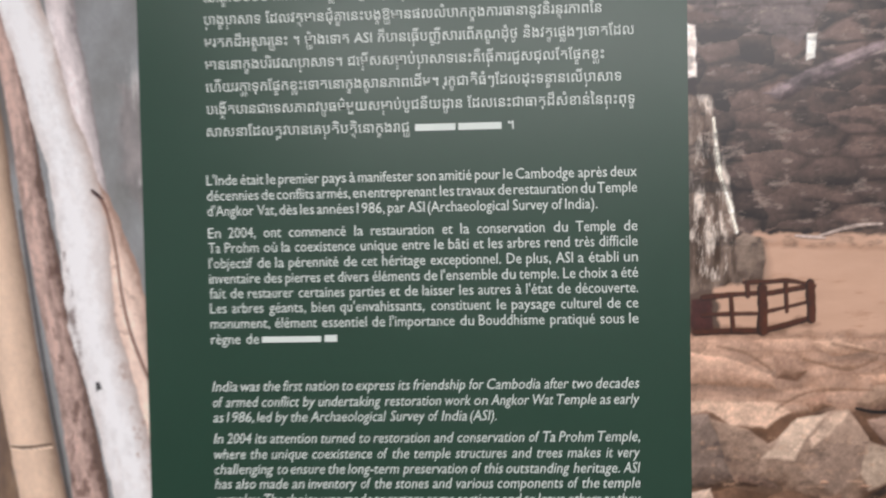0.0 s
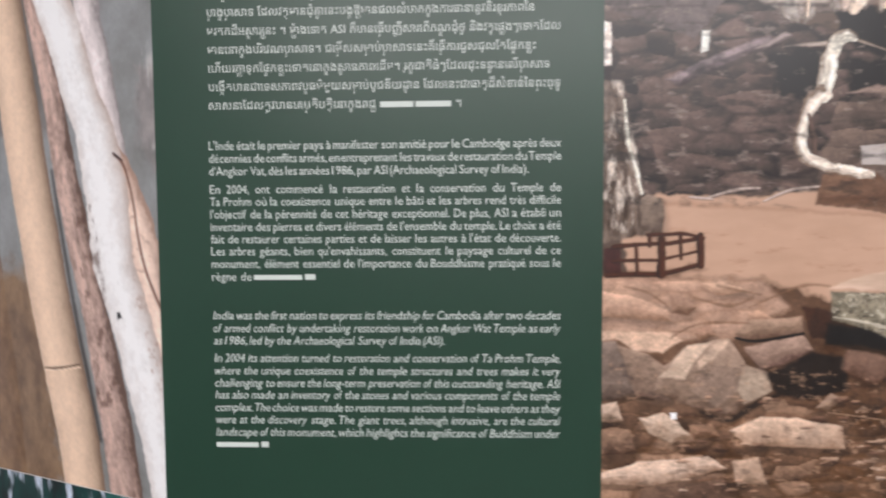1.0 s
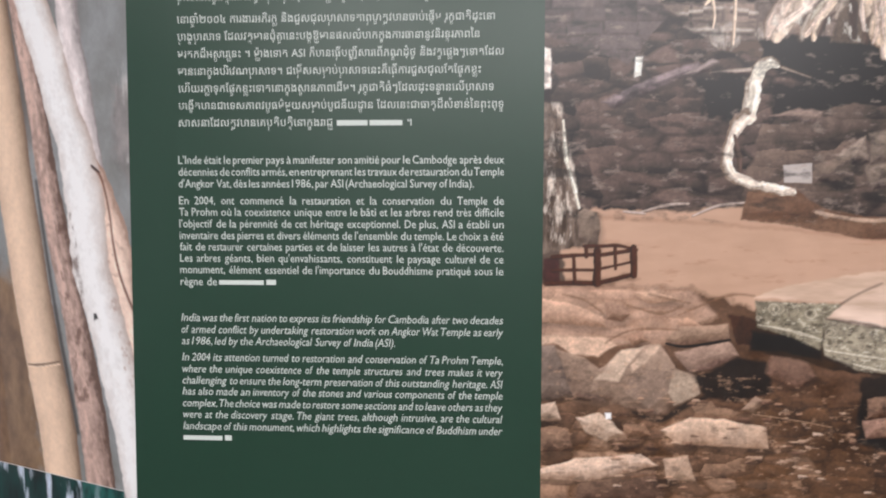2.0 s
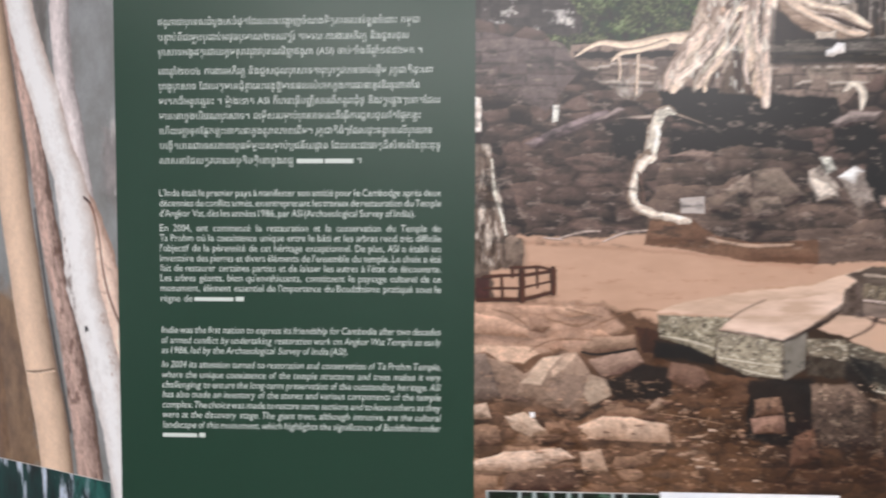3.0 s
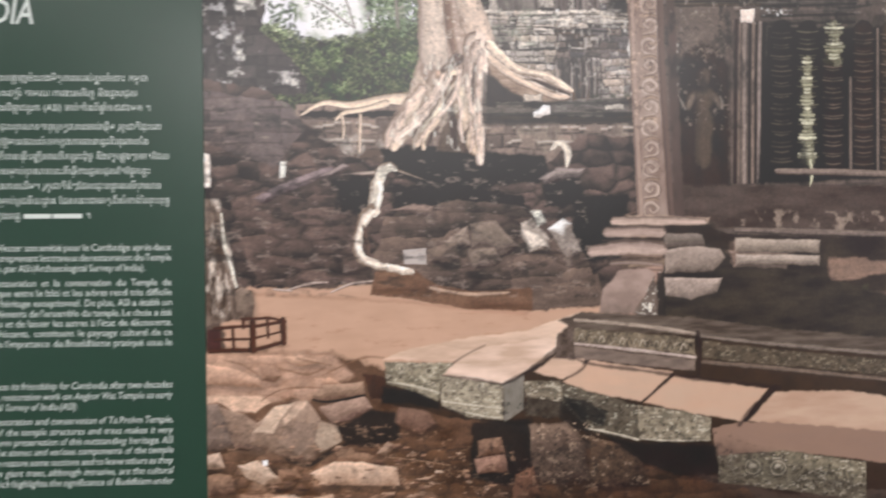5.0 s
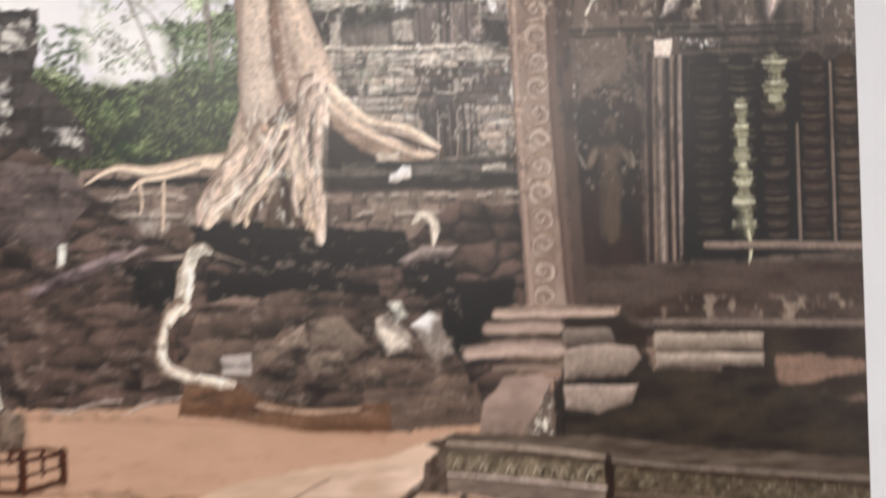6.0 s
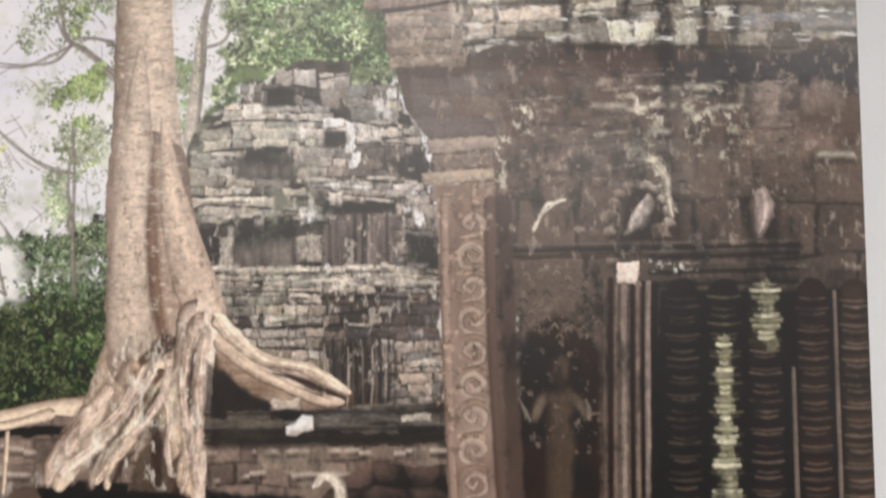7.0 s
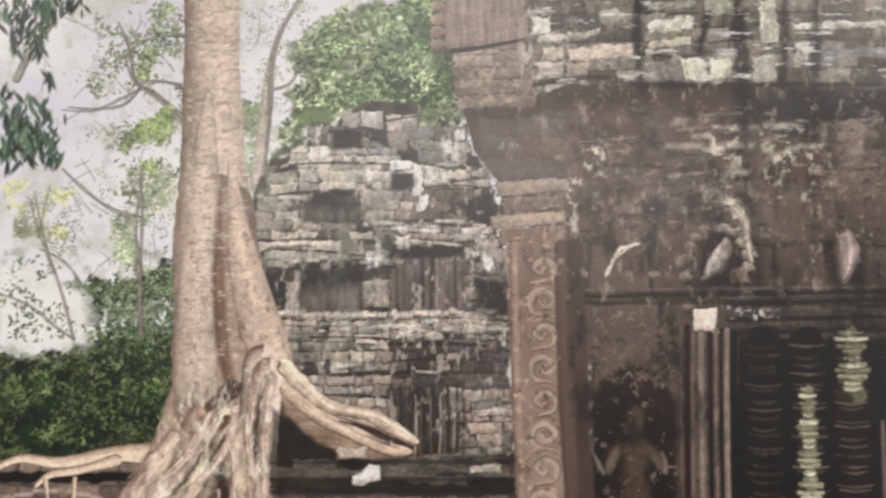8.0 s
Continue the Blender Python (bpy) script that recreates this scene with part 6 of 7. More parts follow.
# worn stones at the foot of the column
S.patch([(1380, 1482), (1467, 1482), (1506, 1409), (1590, 1405), (1904, 1326), (1905, 1249), (1592, 1283), (1382, 1319)], "3e3832", 0.3, "printed_gallery", 5, 8, 1500, 50, 16, "2e2a26")
S.shade([(1385, 1479), (1459, 1479), (1505, 1458), (1505, 1434), (1457, 1448), (1385, 1465)], "332d2a", 0.8, 4, 3, 1501, "printed_gallery", 30, 8)
for k, (pts, code) in enumerate((([(1382, 1465), (1448, 1464), (1453, 1444), (1382, 1442)], "70655d"), ([(1382, 1436), (1429, 1444), (1479, 1438), (1488, 1423), (1468, 1399), (1383, 1396)], "948479"), ([(1383, 1390), (1429, 1387), (1485, 1387), (1473, 1362), (1430, 1351), (1383, 1357)], "9a897e"), ([(1507, 1456), (1589, 1455), (1658, 1450), (1658, 1430), (1507, 1433)], "948679"), ([(1507, 1429), (1658, 1426), (1658, 1407), (1508, 1409)], "988a7e"))):
    S.boulder(pts, code, "4a403a", "printed_gallery", 3, 3, 1505 + k, 0.25, 0.35, 7)
for k, (pts, wd, code) in enumerate((([(1295, 1488), (1375, 1488), (1452, 1486)], (14, 15, 9), "a89285"), ([(1283, 1468), (1332, 1471), (1375, 1469)], (18, 19, 18), "9a857a"), ([(1256, 1436), (1313, 1443), (1376, 1440)], (18, 26, 22), "a08b80"), ([(1289, 1415), (1332, 1417), (1376, 1412)], (6, 8, 7), "7d6c63"))):
    S.limb(pts, wd, code, "574a43", "printed_column", seed=1520 + k, fibre=0.4, rough=0.25, soft=4, lit=0.4)
for k, pts in enumerate(([(1291, 1477), (1375, 1477)], [(1274, 1454), (1375, 1453)], [(1295, 1421), (1376, 1420)], [(1313, 1407), (1376, 1402)])):
    S.limb(pts, (2, 4), "4a3f39", "332a26", "printed_column", seed=1530 + k, fibre=0.3, rough=0.5, soft=4, alpha=0.7)
S.patch([(1267, 1328), (1275, 1372), (1303, 1402), (1352, 1406), (1367, 1396), (1348, 1360), (1326, 1328)], "937e74", 0.22, "printed_column", 3, 4, 1535, 30, 20, "7a685f")
S.shade([(1267, 1326), (1280, 1348), (1323, 1343), (1319, 1323)], "6a5b53", 0.6, 8, 3, 1536, "printed_column")
S.patch([(1326, 1327), (1347, 1358), (1364, 1394), (1370, 1323)], "5a4f48", 0.3, "printed_column", 3, 3, 1537)
S.crust([(1329, 1327), (1347, 1358), (1364, 1392), (1370, 1323)], "d3cabd", 0.42, 6, "printed_column", 1538, 0.85)
S.shade([(1369, 1398), (1381, 1398), (1384, 1323), (1370, 1323)], "2c2623", 0.85, 3, 2, 1539, "printed_column")

# carved ledge of great slabs
LE = "printed_ledge"
S.patch([(901, 1247), (1025, 1245), (1149, 1245), (1202, 1277), (1236, 1315), (1592, 1283), (1811, 1247), (1815, 1014), (1595, 1008), (1336, 1081), (1140, 1137), (991, 1159), (896, 1182)], "3b312b", 0.3, LE, 3, 4, 401)


def carved(pts, code, seed, pale_flecks="c2b9a6", pit="38322c"):
    """A weathered carved face: pits, pale lichen and printed highlights."""
    S.patch(pts, code, 0.4, LE, 2.5, 3, seed, 9, 7, octaves=5)
    S.crust(pts, pit, 0.42, 7, LE, seed + 1, 0.7, 6, 1.5)
    S.crust(pts, pale_flecks, 0.33, 7, LE, seed + 2, 0.55, 4, 1.5)


def slab_top(pts, seed, code):
    S.patch(pts, code, 0.1, LE, 2.5, 3.5, seed, 70, 16, "a88d79", octaves=4)


def crack(wide, *pts):
    S.limb(pts, wide, "33281f", "2a2019", LE, seed=int(pts[0][0]), fibre=0.2, rough=0.7, soft=3.5, alpha=0.75)


def lip(wide, *pts):
    S.limb(pts, wide, "b3aa98", "6a6254", LE, seed=int(pts[0][0]), fibre=1.0, rough=0.7, soft=2.5, alpha=0.8)


slab_top([(896, 1255), (940, 1273), (1040, 1290), (1138, 1301), (1236, 1332), (1227, 1288), (1188, 1277), (1079, 1273), (1025, 1249)], 403, "c3a894")
slab_top([(991, 1226), (1025, 1253), (1070, 1273), (1188, 1289), (1202, 1273), (1151, 1237), (1100, 1209)], 404, "c9b09f")
crack((2, 3, 1), *[(1008, 1242), (1035, 1260), (1070, 1277)])
carved([(899, 1251), (1015, 1248), (996, 1226), (989, 1182), (941, 1203), (901, 1215)], "78705f", 405)
lip((3, 5, 4), *[(903, 1217), (946, 1209), (987, 1198)])
S.shade([(893, 1209), (941, 1203), (989, 1182), (991, 1168), (941, 1179), (893, 1180)], "241f1c", 0.9, 4, 3, 407, LE)
carved([(991, 1226), (1100, 1208), (1099, 1149), (1041, 1153), (996, 1174)], "857c6b", 408)
lip((3, 4, 4), *[(996, 1182), (1041, 1175), (1096, 1168)])
lip((3, 4, 3), *[(1036, 1163), (1066, 1155), (1095, 1152)])
crack((4, 5), *[(996, 1172), (1033, 1159)])
crack((3, 5, 4), *[(996, 1226), (1045, 1220), (1098, 1209)])
S.patch([(1100, 1209), (1137, 1225), (1136, 1167), (1103, 1143)], "77726a", 0.2, LE, 2, 2.5, 411, 14, 26, "625d54")
crack((5, 7, 8, 6), *[(1098, 1208), (1139, 1229), (1178, 1257), (1205, 1279)])
slab_top([(1154, 1229), (1198, 1263), (1245, 1256), (1235, 1236), (1204, 1216)], 412, "b99b87")
carved([(1135, 1213), (1198, 1214), (1208, 1176), (1140, 1187)], "6c6355", 421)
S.patch([(1140, 1187), (1206, 1176), (1201, 1150), (1140, 1155)], "514a42", 0.35, LE, 4, 4, 422, 12, 10, "38322d")
slab_top([(1203, 1214), (1252, 1248), (1395, 1226), (1341, 1175), (1238, 1196)], 413, "af8f79")
slab_top([(1345, 1175), (1399, 1219), (1564, 1194), (1519, 1138), (1432, 1153)], 414, "ab8b75")
crack((3, 4, 3), *[(1204, 1214), (1237, 1233), (1251, 1254)])
crack((3, 4, 4), *[(1339, 1173), (1364, 1193), (1395, 1221)])
carved([(1203, 1210), (1335, 1168), (1336, 1109), (1258, 1122), (1204, 1173)], "544d43", 424, "a8a493")
S.shade([(1200, 1188), (1243, 1179), (1282, 1160), (1277, 1135), (1238, 1144)], "262220", 0.85, 5, 4, 427, LE)
lip((3, 5, 4), *[(1243, 1131), (1287, 1122), (1336, 1109)])
carved([(1335, 1168), (1413, 1158), (1463, 1143), (1462, 1106), (1385, 1106), (1336, 1113)], "776e5e", 428)
lip((3, 4, 3), *[(1341, 1111), (1394, 1106), (1460, 1106)])
S.leaves([(1444, 1138), (1466, 1141), (1471, 1099), (1447, 1099)], 50, 7, ("4c5640", "38422e"), LE, 431, 4)
slab_top([(1529, 1139), (1578, 1189), (1718, 1187), (1813, 1170), (1814, 1101), (1594, 1126)], 415, "9c7e6a")
S.patch([(1465, 1126), (1519, 1137), (1594, 1134), (1813, 1111), (1814, 1053), (1594, 1085), (1472, 1078)], "7f6658", 0.2, LE, 3, 3, 435, 40, 10, "7d6558")
crack((10, 12, 8), *[(1514, 1132), (1543, 1163), (1578, 1197)])
carved([(1472, 1078), (1594, 1085), (1739, 1061), (1740, 992), (1595, 1016), (1478, 1033)], "6f6757", 432)
for rx, rz in [(1537, 1058), (1582, 1055)]:
    S.limb([(rx + 14 * math.cos(q), rz + 13 * math.sin(q)) for q in np.linspace(0, 6.28, 11)], (5, 6), "a79d8a", "3a332a", LE, seed=781, fibre=1.2, rough=0.9, soft=3, alpha=0.7)
    S.boulder([(rx + 7 * math.cos(q), rz + 6 * math.sin(q)) for q in np.linspace(0, 6.28, 9)[:-1]], "b5ab98", "4a4338", LE, 2, 3, 783, 0.4)
for k, (rx, rz) in enumerate([(931, 1240), (950, 1237), (975, 1233), (924, 1240), (1003, 1207)]):
    S.limb([(rx + 8 * math.cos(q), rz + 7 * math.sin(q)) for q in np.linspace(0, 6.28, 7)], (4, 4), "a79d8a", "4a4238", LE, seed=700 + k, fibre=1.3, rough=0.9, soft=3, alpha=0.5)
# low carved parapet
S.patch([(1188, 1252), (1195, 1292), (1226, 1321), (1237, 1278), (1223, 1250)], "5f524a", 0.45, LE, 4, 4, 441, 9, 9, "3b322d")
S.patch([(1197, 1317), (1236, 1332), (1430, 1320), (1591, 1298), (1905, 1268), (1905, 1239), (1592, 1271), (1431, 1290), (1227, 1302)], "5f544b", 0.3, LE, 3, 4, 440, 40, 7, "443b35")
carved([(1225, 1303), (1334, 1294), (1434, 1283), (1435, 1255), (1334, 1267), (1223, 1280)], "675c4d", 442, "a09480")
S.limb([(1226, 1317), (1334, 1307), (1435, 1291)], (7, 8, 8), "8d7f72", "4f453d", LE, seed=445, fibre=0.8, rough=0.4, soft=3)
S.limb([(1225, 1277), (1334, 1264), (1435, 1250)], (5, 6, 6), "a3938a", "5a4d45", LE, seed=446, fibre=0.8, rough=0.5, soft=3)
S.patch([(1223, 1274), (1334, 1259), (1435, 1247), (1435, 1227), (1334, 1238), (1225, 1252)], "75665c", 0.3, LE, 3, 3, 447, 22, 7, "5f534c")
carved([(1448, 1279), (1575, 1261), (1905, 1229), (1906, 1200), (1575, 1236), (1448, 1249)], "51483d", 448, "8a7f6c")
S.limb([(1446, 1287), (1575, 1271), (1905, 1239)], (7, 8, 8), "6d6259", "3a332d", LE, seed=451, fibre=0.8, rough=0.4, soft=3)
S.limb([(1448, 1242), (1575, 1229), (1906, 1191)], (7, 8, 8), "67594f", "3a332d", LE, seed=452, fibre=0.8, rough=0.4, soft=3)
crack((7, 8, 6), *[(1440, 1293), (1443, 1256), (1441, 1220)])
crack((4, 5, 6, 7, 8), *[(1217, 1256), (1252, 1242), (1335, 1230), (1436, 1214), (1585, 1195)])
for k in range(17):
    (ax, az), (bx, bz) = [(1236, 1288), (1427, 1268)]
    rx, rz = ax + (bx - ax) * k / 16, az + (bz - az) * k / 16
    S.limb([(rx - 5, rz - 5), (rx, rz + 5), (rx + 5, rz - 4)], (2, 4, 2), ("aca08e", "2f2822", "938877")[k % 3], "3a3128", LE, seed=760 + k, fibre=1.0, rough=0.8, soft=2.5, alpha=0.6)
# broken footing under the ledge
S.shade([(1046, 1144), (1145, 1151), (1161, 1057), (1107, 1035), (1043, 1048)], "2a211c", 0.9, 6, 4, 461, "printed_slope")
S.boulder([(1055, 1114), (1096, 1120), (1104, 1090), (1057, 1084)], "7d6252", "43322a", "printed_slope", 3, 3, 462)
S.boulder([(1051, 1083), (1102, 1090), (1107, 1060), (1056, 1055)], "86685a", "43322a", "printed_slope", 3, 3, 463)
S.boulder([(1145, 1136), (1213, 1146), (1243, 1099), (1252, 1040), (1196, 1030), (1151, 1051)], "6e5c50", "382e28", "printed_slope", 8, 6, 464, 0.7)
S.boulder([(1248, 1114), (1311, 1101), (1340, 1077), (1351, 1031), (1254, 1024)], "6b5545", "302520", "printed_slope", 5, 4, 465, 0.6)
S.boulder([(1122, 1055), (1151, 1066), (1162, 1017), (1113, 1003)], "85604d", "43322a", "printed_slope", 4, 4, 466)
S.shade([(1272, 1120), (1340, 1102), (1388, 1103), (1474, 1096), (1479, 1047), (1408, 1045), (1340, 1070)], "1c1816", 0.92, 6, 4, 467, "printed_slope")
S.shade([(1198, 1183), (1242, 1169), (1248, 1119), (1203, 1143)], "241f1b", 0.75, 6, 4, 468, "printed_ledge")
S.crust([(1145, 1141), (1242, 1144), (1360, 1033), (1147, 1026)], "b39a82", 0.24, 8, "", 469, 0.6, 6)
S.crust([(1095, 1185), (1339, 1152), (1500, 1117), (1502, 1018), (1049, 1003)], "1d1713", 0.3, 10, "", 470, 0.6, 8)
S.limb([(898, 1089), (958, 1081), (1008, 1072)], (2, 2, 2), "8a6f5b", "5a4636", "printed_slope")

S.crust([(1258, 2392), (1955, 2390), (1920, 1847), (1387, 1844), (1315, 1984)], "9a8d83", 0.24, 9, "", 490, 0.5, 14)
S.crust([(1383, 2066), (1934, 2067), (1907, 1648), (1385, 1644)], "191615", 0.4, 22, "", 491, 0.7, 40)
S.crust([(1411, 1844), (1501, 1845), (1497, 1645), (1409, 1644)], "75685e", 0.2, 7, "", 492, 0.6)
S.crust([(582, 1172), (1500, 1107), (1812, 1009), (1818, 814), (586, 760)], "2e221b", 0.3, 18, "", 493, 0.42, 9)
S.crust([(582, 1182), (1047, 1124), (1341, 1011), (951, 878), (585, 863)], "a5836a", 0.24, 12, "", 494, 0.4, 6)
S.crust([(576, 1722), (901, 1602), (1234, 1584), (1267, 1358), (580, 1366)], "241e1c", 0.36, 30, "", 495, 0.65, 14)
S.crust([(576, 1722), (901, 1602), (1234, 1584), (1267, 1358), (580, 1366)], "8a7a70", 0.24, 16, "", 496, 0.45, 8)
S.patch([(1126, 1096), (1243, 1119), (1359, 1093), (1500, 1097), (1812, 1009), (1819, 765), (1103, 732), (1068, 1013)], "261d18", 0.3, "", 10, 30, 498, 60, 30, "33271f", alpha=0.5)
S.grain(0.2, 3.5, 497, ("printed_sky", "printed_sand", "printed_notice", "printed_ledge", "printed_column"))

# ---- the folded photograph: bundled stems ----
stems = Sheet(0, 520, 800, 2340, 2.0, "6b6c69")
T = stems
T.patch([(-5, 700), (525, 700), (525, 2340), (-5, 2340)], "6d6e6c", 0.2, "printed_background", 0, 1, 501, 60, 90, "85888a")
T.patch([(32, 1561), (-28, 1555), (-29, 1388), (33, 1446)], "857f7e", 0.3, "printed_background", 10, 12, 502, 20, 40, "60605f")
T.crust([(24, 1655), (-32, 1646), (-32, 1443), (20, 1446)], "bdb8b6", 0.25, 20, "printed_background", 503, 0.5, 60)
T.limb([(434, 2095), (408, 1714), (385, 1484), (368, 1257), (339, 1031), (318, 576)], (70, 70, 72, 74, 76, 76), "a8968b", "5a4b42", "printed_stem", seed=506, fibre=0.5, lit=-0.2, rough=0.08)
T.patch([(519, 1261), (221, 1280), (199, 902), (547, 839)], "5f4735", 0.4, "printed_bark", 24, 50, 504, 20, 30, "7d6248", alpha=0.9)
T.patch([(396, 2083), (153, 2006), (181, 1473), (436, 1487)], "777372", 0.3, "printed_background", 10, 12, 505, 30, 90, "5d5b58")
T.limb([(133, 2000), (133, 1771), (122, 1642), (106, 1585), (91, 1529), (77, 1474), (57, 1402)], (49.7, 49.7, 49.7, 46.9, 38.6, 30.4, 19.3), "c2b8b7", "777070", "printed_stem", seed=511, fibre=0.45)
T.limb([(345, 1923), (315, 1735), (281, 1545), (262, 1424), (236, 1287), (218, 1199), (197, 1112), (169, 986), (131, 643)], (85.6, 85.6, 86.9, 86.9, 88.3, 88.3, 88.3, 85.6), "cdb097", "6a5545", "printed_stem", seed=512, fibre=0.12, lit=-0.3, rough=0.04)
T.limb([(269, 1833), (229, 1651), (203, 1539), (181, 1422), (149, 1290), (127, 1206), (108, 1123), (85, 1002), (39, 676)], (41.4, 41.4, 42.8, 51.1, 49.7, 58.0, 63.5, 63.5), "a88d82", "54423a", "printed_stem", seed=513, fibre=0.8, lit=-0.4, rough=0.08)
T.limb([(209, 1422), (186, 1293), (168, 1203), (148, 1118), (127, 1028)], (5, 7, 8, 8, 7), "33271f", "2a1f19", "printed_stem", fibre=0.1, soft=5, alpha=0.8)
T.limb([(79, 1435), (58, 1389), (27, 1311), (11, 1235), (-8, 1173)], (41.4, 55.2, 58.0, 46.9, 38.6), "d6b8a8", "8c7062", "printed_stem", seed=515, fibre=0.45)
T.limb([(270, 1904), (229, 1756), (201, 1682), (175, 1621), (145, 1534), (118, 1476), (105, 1419), (96, 1376), (89, 1292), (59, 1211), (34, 1132), (3, 1017), (-61, 712)], (69.0, 69.0, 70.4, 70.4, 70.4, 80.0, 85.6, 82.8, 77.3, 80.0, 74.5, 69.0), "f4e7dc", "9a857a", "printed_stem", seed=514, fibre=0.22, lit=-0.2, rough=0.08)
T.limb([(81, 1442), (61, 1425), (46, 1376), (38, 1324), (23, 1273), (-7, 1217)], (3, 5, 4, 4, 5, 4), "6d4c40", "5a4038", "printed_stem", fibre=0.2, soft=3)
T.patch([(85, 1219), (79, 1220), (75, 1212), (85, 1208)], "2b211c", 0.1, "printed_stem", 1, 2, 516)
T.limb([(81, 1444), (74, 1439), (63, 1433)], (3, 5, 2), "3a2b24", "33251f", "printed_stem")
T.crust([(211, 1683), (135, 1672), (64, 1454), (112, 1443)], "eee6dc", 0.3, 40, "", 517, 0.6, 60)
T.crust([(169, 1390), (129, 1390), (81, 1082), (130, 1075)], "543c33", 0.42, 12, "", 518, 0.7, 18)
T.crust([(57, 1402), (8, 1299), (-2, 1095), (45, 1167)], "96796a", 0.25, 10, "", 519, 0.6, 10)
T.limb([(242, 1125), (209, 1128), (165, 1137)], (2, 3, 2), "4a382c", "4a382c", "printed_stem", fibre=0)
T.limb([(242, 1122), (210, 1124), (165, 1133)], (3, 3, 3), "d3b79e", "8c7260", "printed_stem", fibre=0)
T.grain(0.06, 5, 520)
# lichen streaks on the cornice and rubbed carving on the gallery wall
S.crust([(1347, 2232), (1883, 2232), (1876, 2111), (1352, 2097)], "dcdccb", 0.26, 22, "", 261, 0.8, 7)
S.crust([(1389, 2078), (1728, 2085), (1721, 1930), (1388, 1929)], "8d7d70", 0.16, 9, "", 262, 0.6, 7)
S.crust([(1389, 2078), (1728, 2085), (1721, 1924), (1388, 1923)], "1d1817", 0.22, 14, "", 263, 0.6, 8)
S.crust([(1315, 1978), (1373, 1978), (1373, 1655), (1320, 1655)], "3a2e29", 0.30, 9, "", 264, 0.6, 11)
S.crust([(1315, 1978), (1373, 1978), (1373, 1655), (1320, 1655)], "b79c86", 0.22, 8, "", 265, 0.6, 8)

# ---- boards and prints on the wall ----
photo_mural = tagged(new("photo_mural"), "large matt photo print of a temple court with a strangling tree", "mural")
mural.build(photo_mural, PRINT, Matrix.Identity(4))
stem_mural = tagged(new("photo_mural"), "tall photo print of bundled pale stems on the folded wall", "mural")
stems.build(stem_mural, PRINT, Matrix.Rotation(-FOLD, 4, "Z") @ Matrix.Diagonal((-1, 1, 1, 1)))

bm = bmesh.new()
box(bm, 0.6005, 1.8, 0.0004, 0.0058, LOW, TOP)
part("backing_board", bm, EDGE, photo_mural, "thin grey board behind the print")
bm = bmesh.new()
box(bm, -0.52, -0.001, 0.0004, 0.0058, LOW, TOP)
part("backing_board", bm, EDGE, stem_mural, "thin grey board behind the print").matrix_basis = Matrix.Rotation(-FOLD, 4, "Z")

text_panel = tagged(new("text_panel"), "dark green printed text panel with white writing in three languages", "sign")
bm = bmesh.new()
box(bm, 0.0, 0.6, -0.002, 0.005, LOW, TOP, 0.0006)
part("board", bm, GREEN, text_panel, "dark green printed board")


def lettering(body, shear=0.0, bold=0.0):
    """Outline mesh of some words in the built-in font, one unit high."""
    curve = bpy.data.curves.new("words", "FONT")
    curve.body, curve.shear, curve.resolution_u, curve.offset = body, shear, 2, bold
    ob = bpy.data.objects.new("words", curve)
    scene.collection.objects.link(ob)
    bpy.context.view_layer.update()
    src = ob.evaluated_get(bpy.context.evaluated_depsgraph_get())
    me = src.to_mesh()
    verts = [tuple(v.co) for v in me.vertices]
    faces = [tuple(p.vertices) for p in me.polygons]
    src.to_mesh_clear()
    bpy.data.objects.remove(ob)
    bpy.data.curves.remove(curve)
    return verts, faces


WIDE = dict(zip("abcdefghijklmnopqrstuvwxyzABCDEILPSTVW().,'-", (482, 569, 448, 564, 501, 292, 559, 555, 234, 243, 469, 236, 834, 555, 549, 569, 563, 327, 396, 331, 551, 481, 736, 463, 471, 428, 612, 542, 580, 666, 492, 239, 472, 532, 493, 497, 558, 846, 284, 284, 207, 207, 200, 307)))
PLAIN = dict(zip("éèàâù", "eeaau"))


def spaced(words, lean, length, em=0.0138):
    """A line set word by word in a humanist face's widths, its gaps evened out to fill the length."""
    runs = words.split()
    wide = [sum(WIDE.get(PLAIN.get(c, c), 513) for c in run) * em / 1000 for run in runs]
    gap = (length - sum(wide)) / max(len(runs) - 1, 1)
    verts, faces, x = [], [], 0.0
    for run, w in zip(runs, wide):
        v, f = lettering(run, lean)
        lo, hi, n = min(a[0] for a in v), max(a[0] for a in v), len(verts)
        verts.extend((x + (a[0] - lo) / (hi - lo) * w * 0.98, a[1], 0) for a in v)
        faces.extend(tuple(n + i for i in q) for q in f)
        x += w + gap
    return verts, faces


def set_line(name, verts, faces, x0, x1, z, size, stretch=True, label=""):
    """Lay words on the panel from x0 to x1 with their foot at z."""
    lo, hi = min(v[0] for v in verts), max(v[0] for v in verts)
    sx = (x1 - x0) / (hi - lo) if stretch else size
    me = bpy.data.meshes.new(name)
    me.from_pydata([(x0 + (v[0] - lo) * sx, -0.0026, z + v[1] * size) for v in verts], [], faces)
    me.materials.append(LETTER)
    ob = new(name, me)
    ob.parent = text_panel
    return tagged(ob, label=label)


def bar(x0, x1, z0, z1):
    bm = bmesh.new()
    box(bm, x0, x1, -0.0028, -0.0021, z0, z1)
    part("text_bar", bm, LETTER, text_panel)


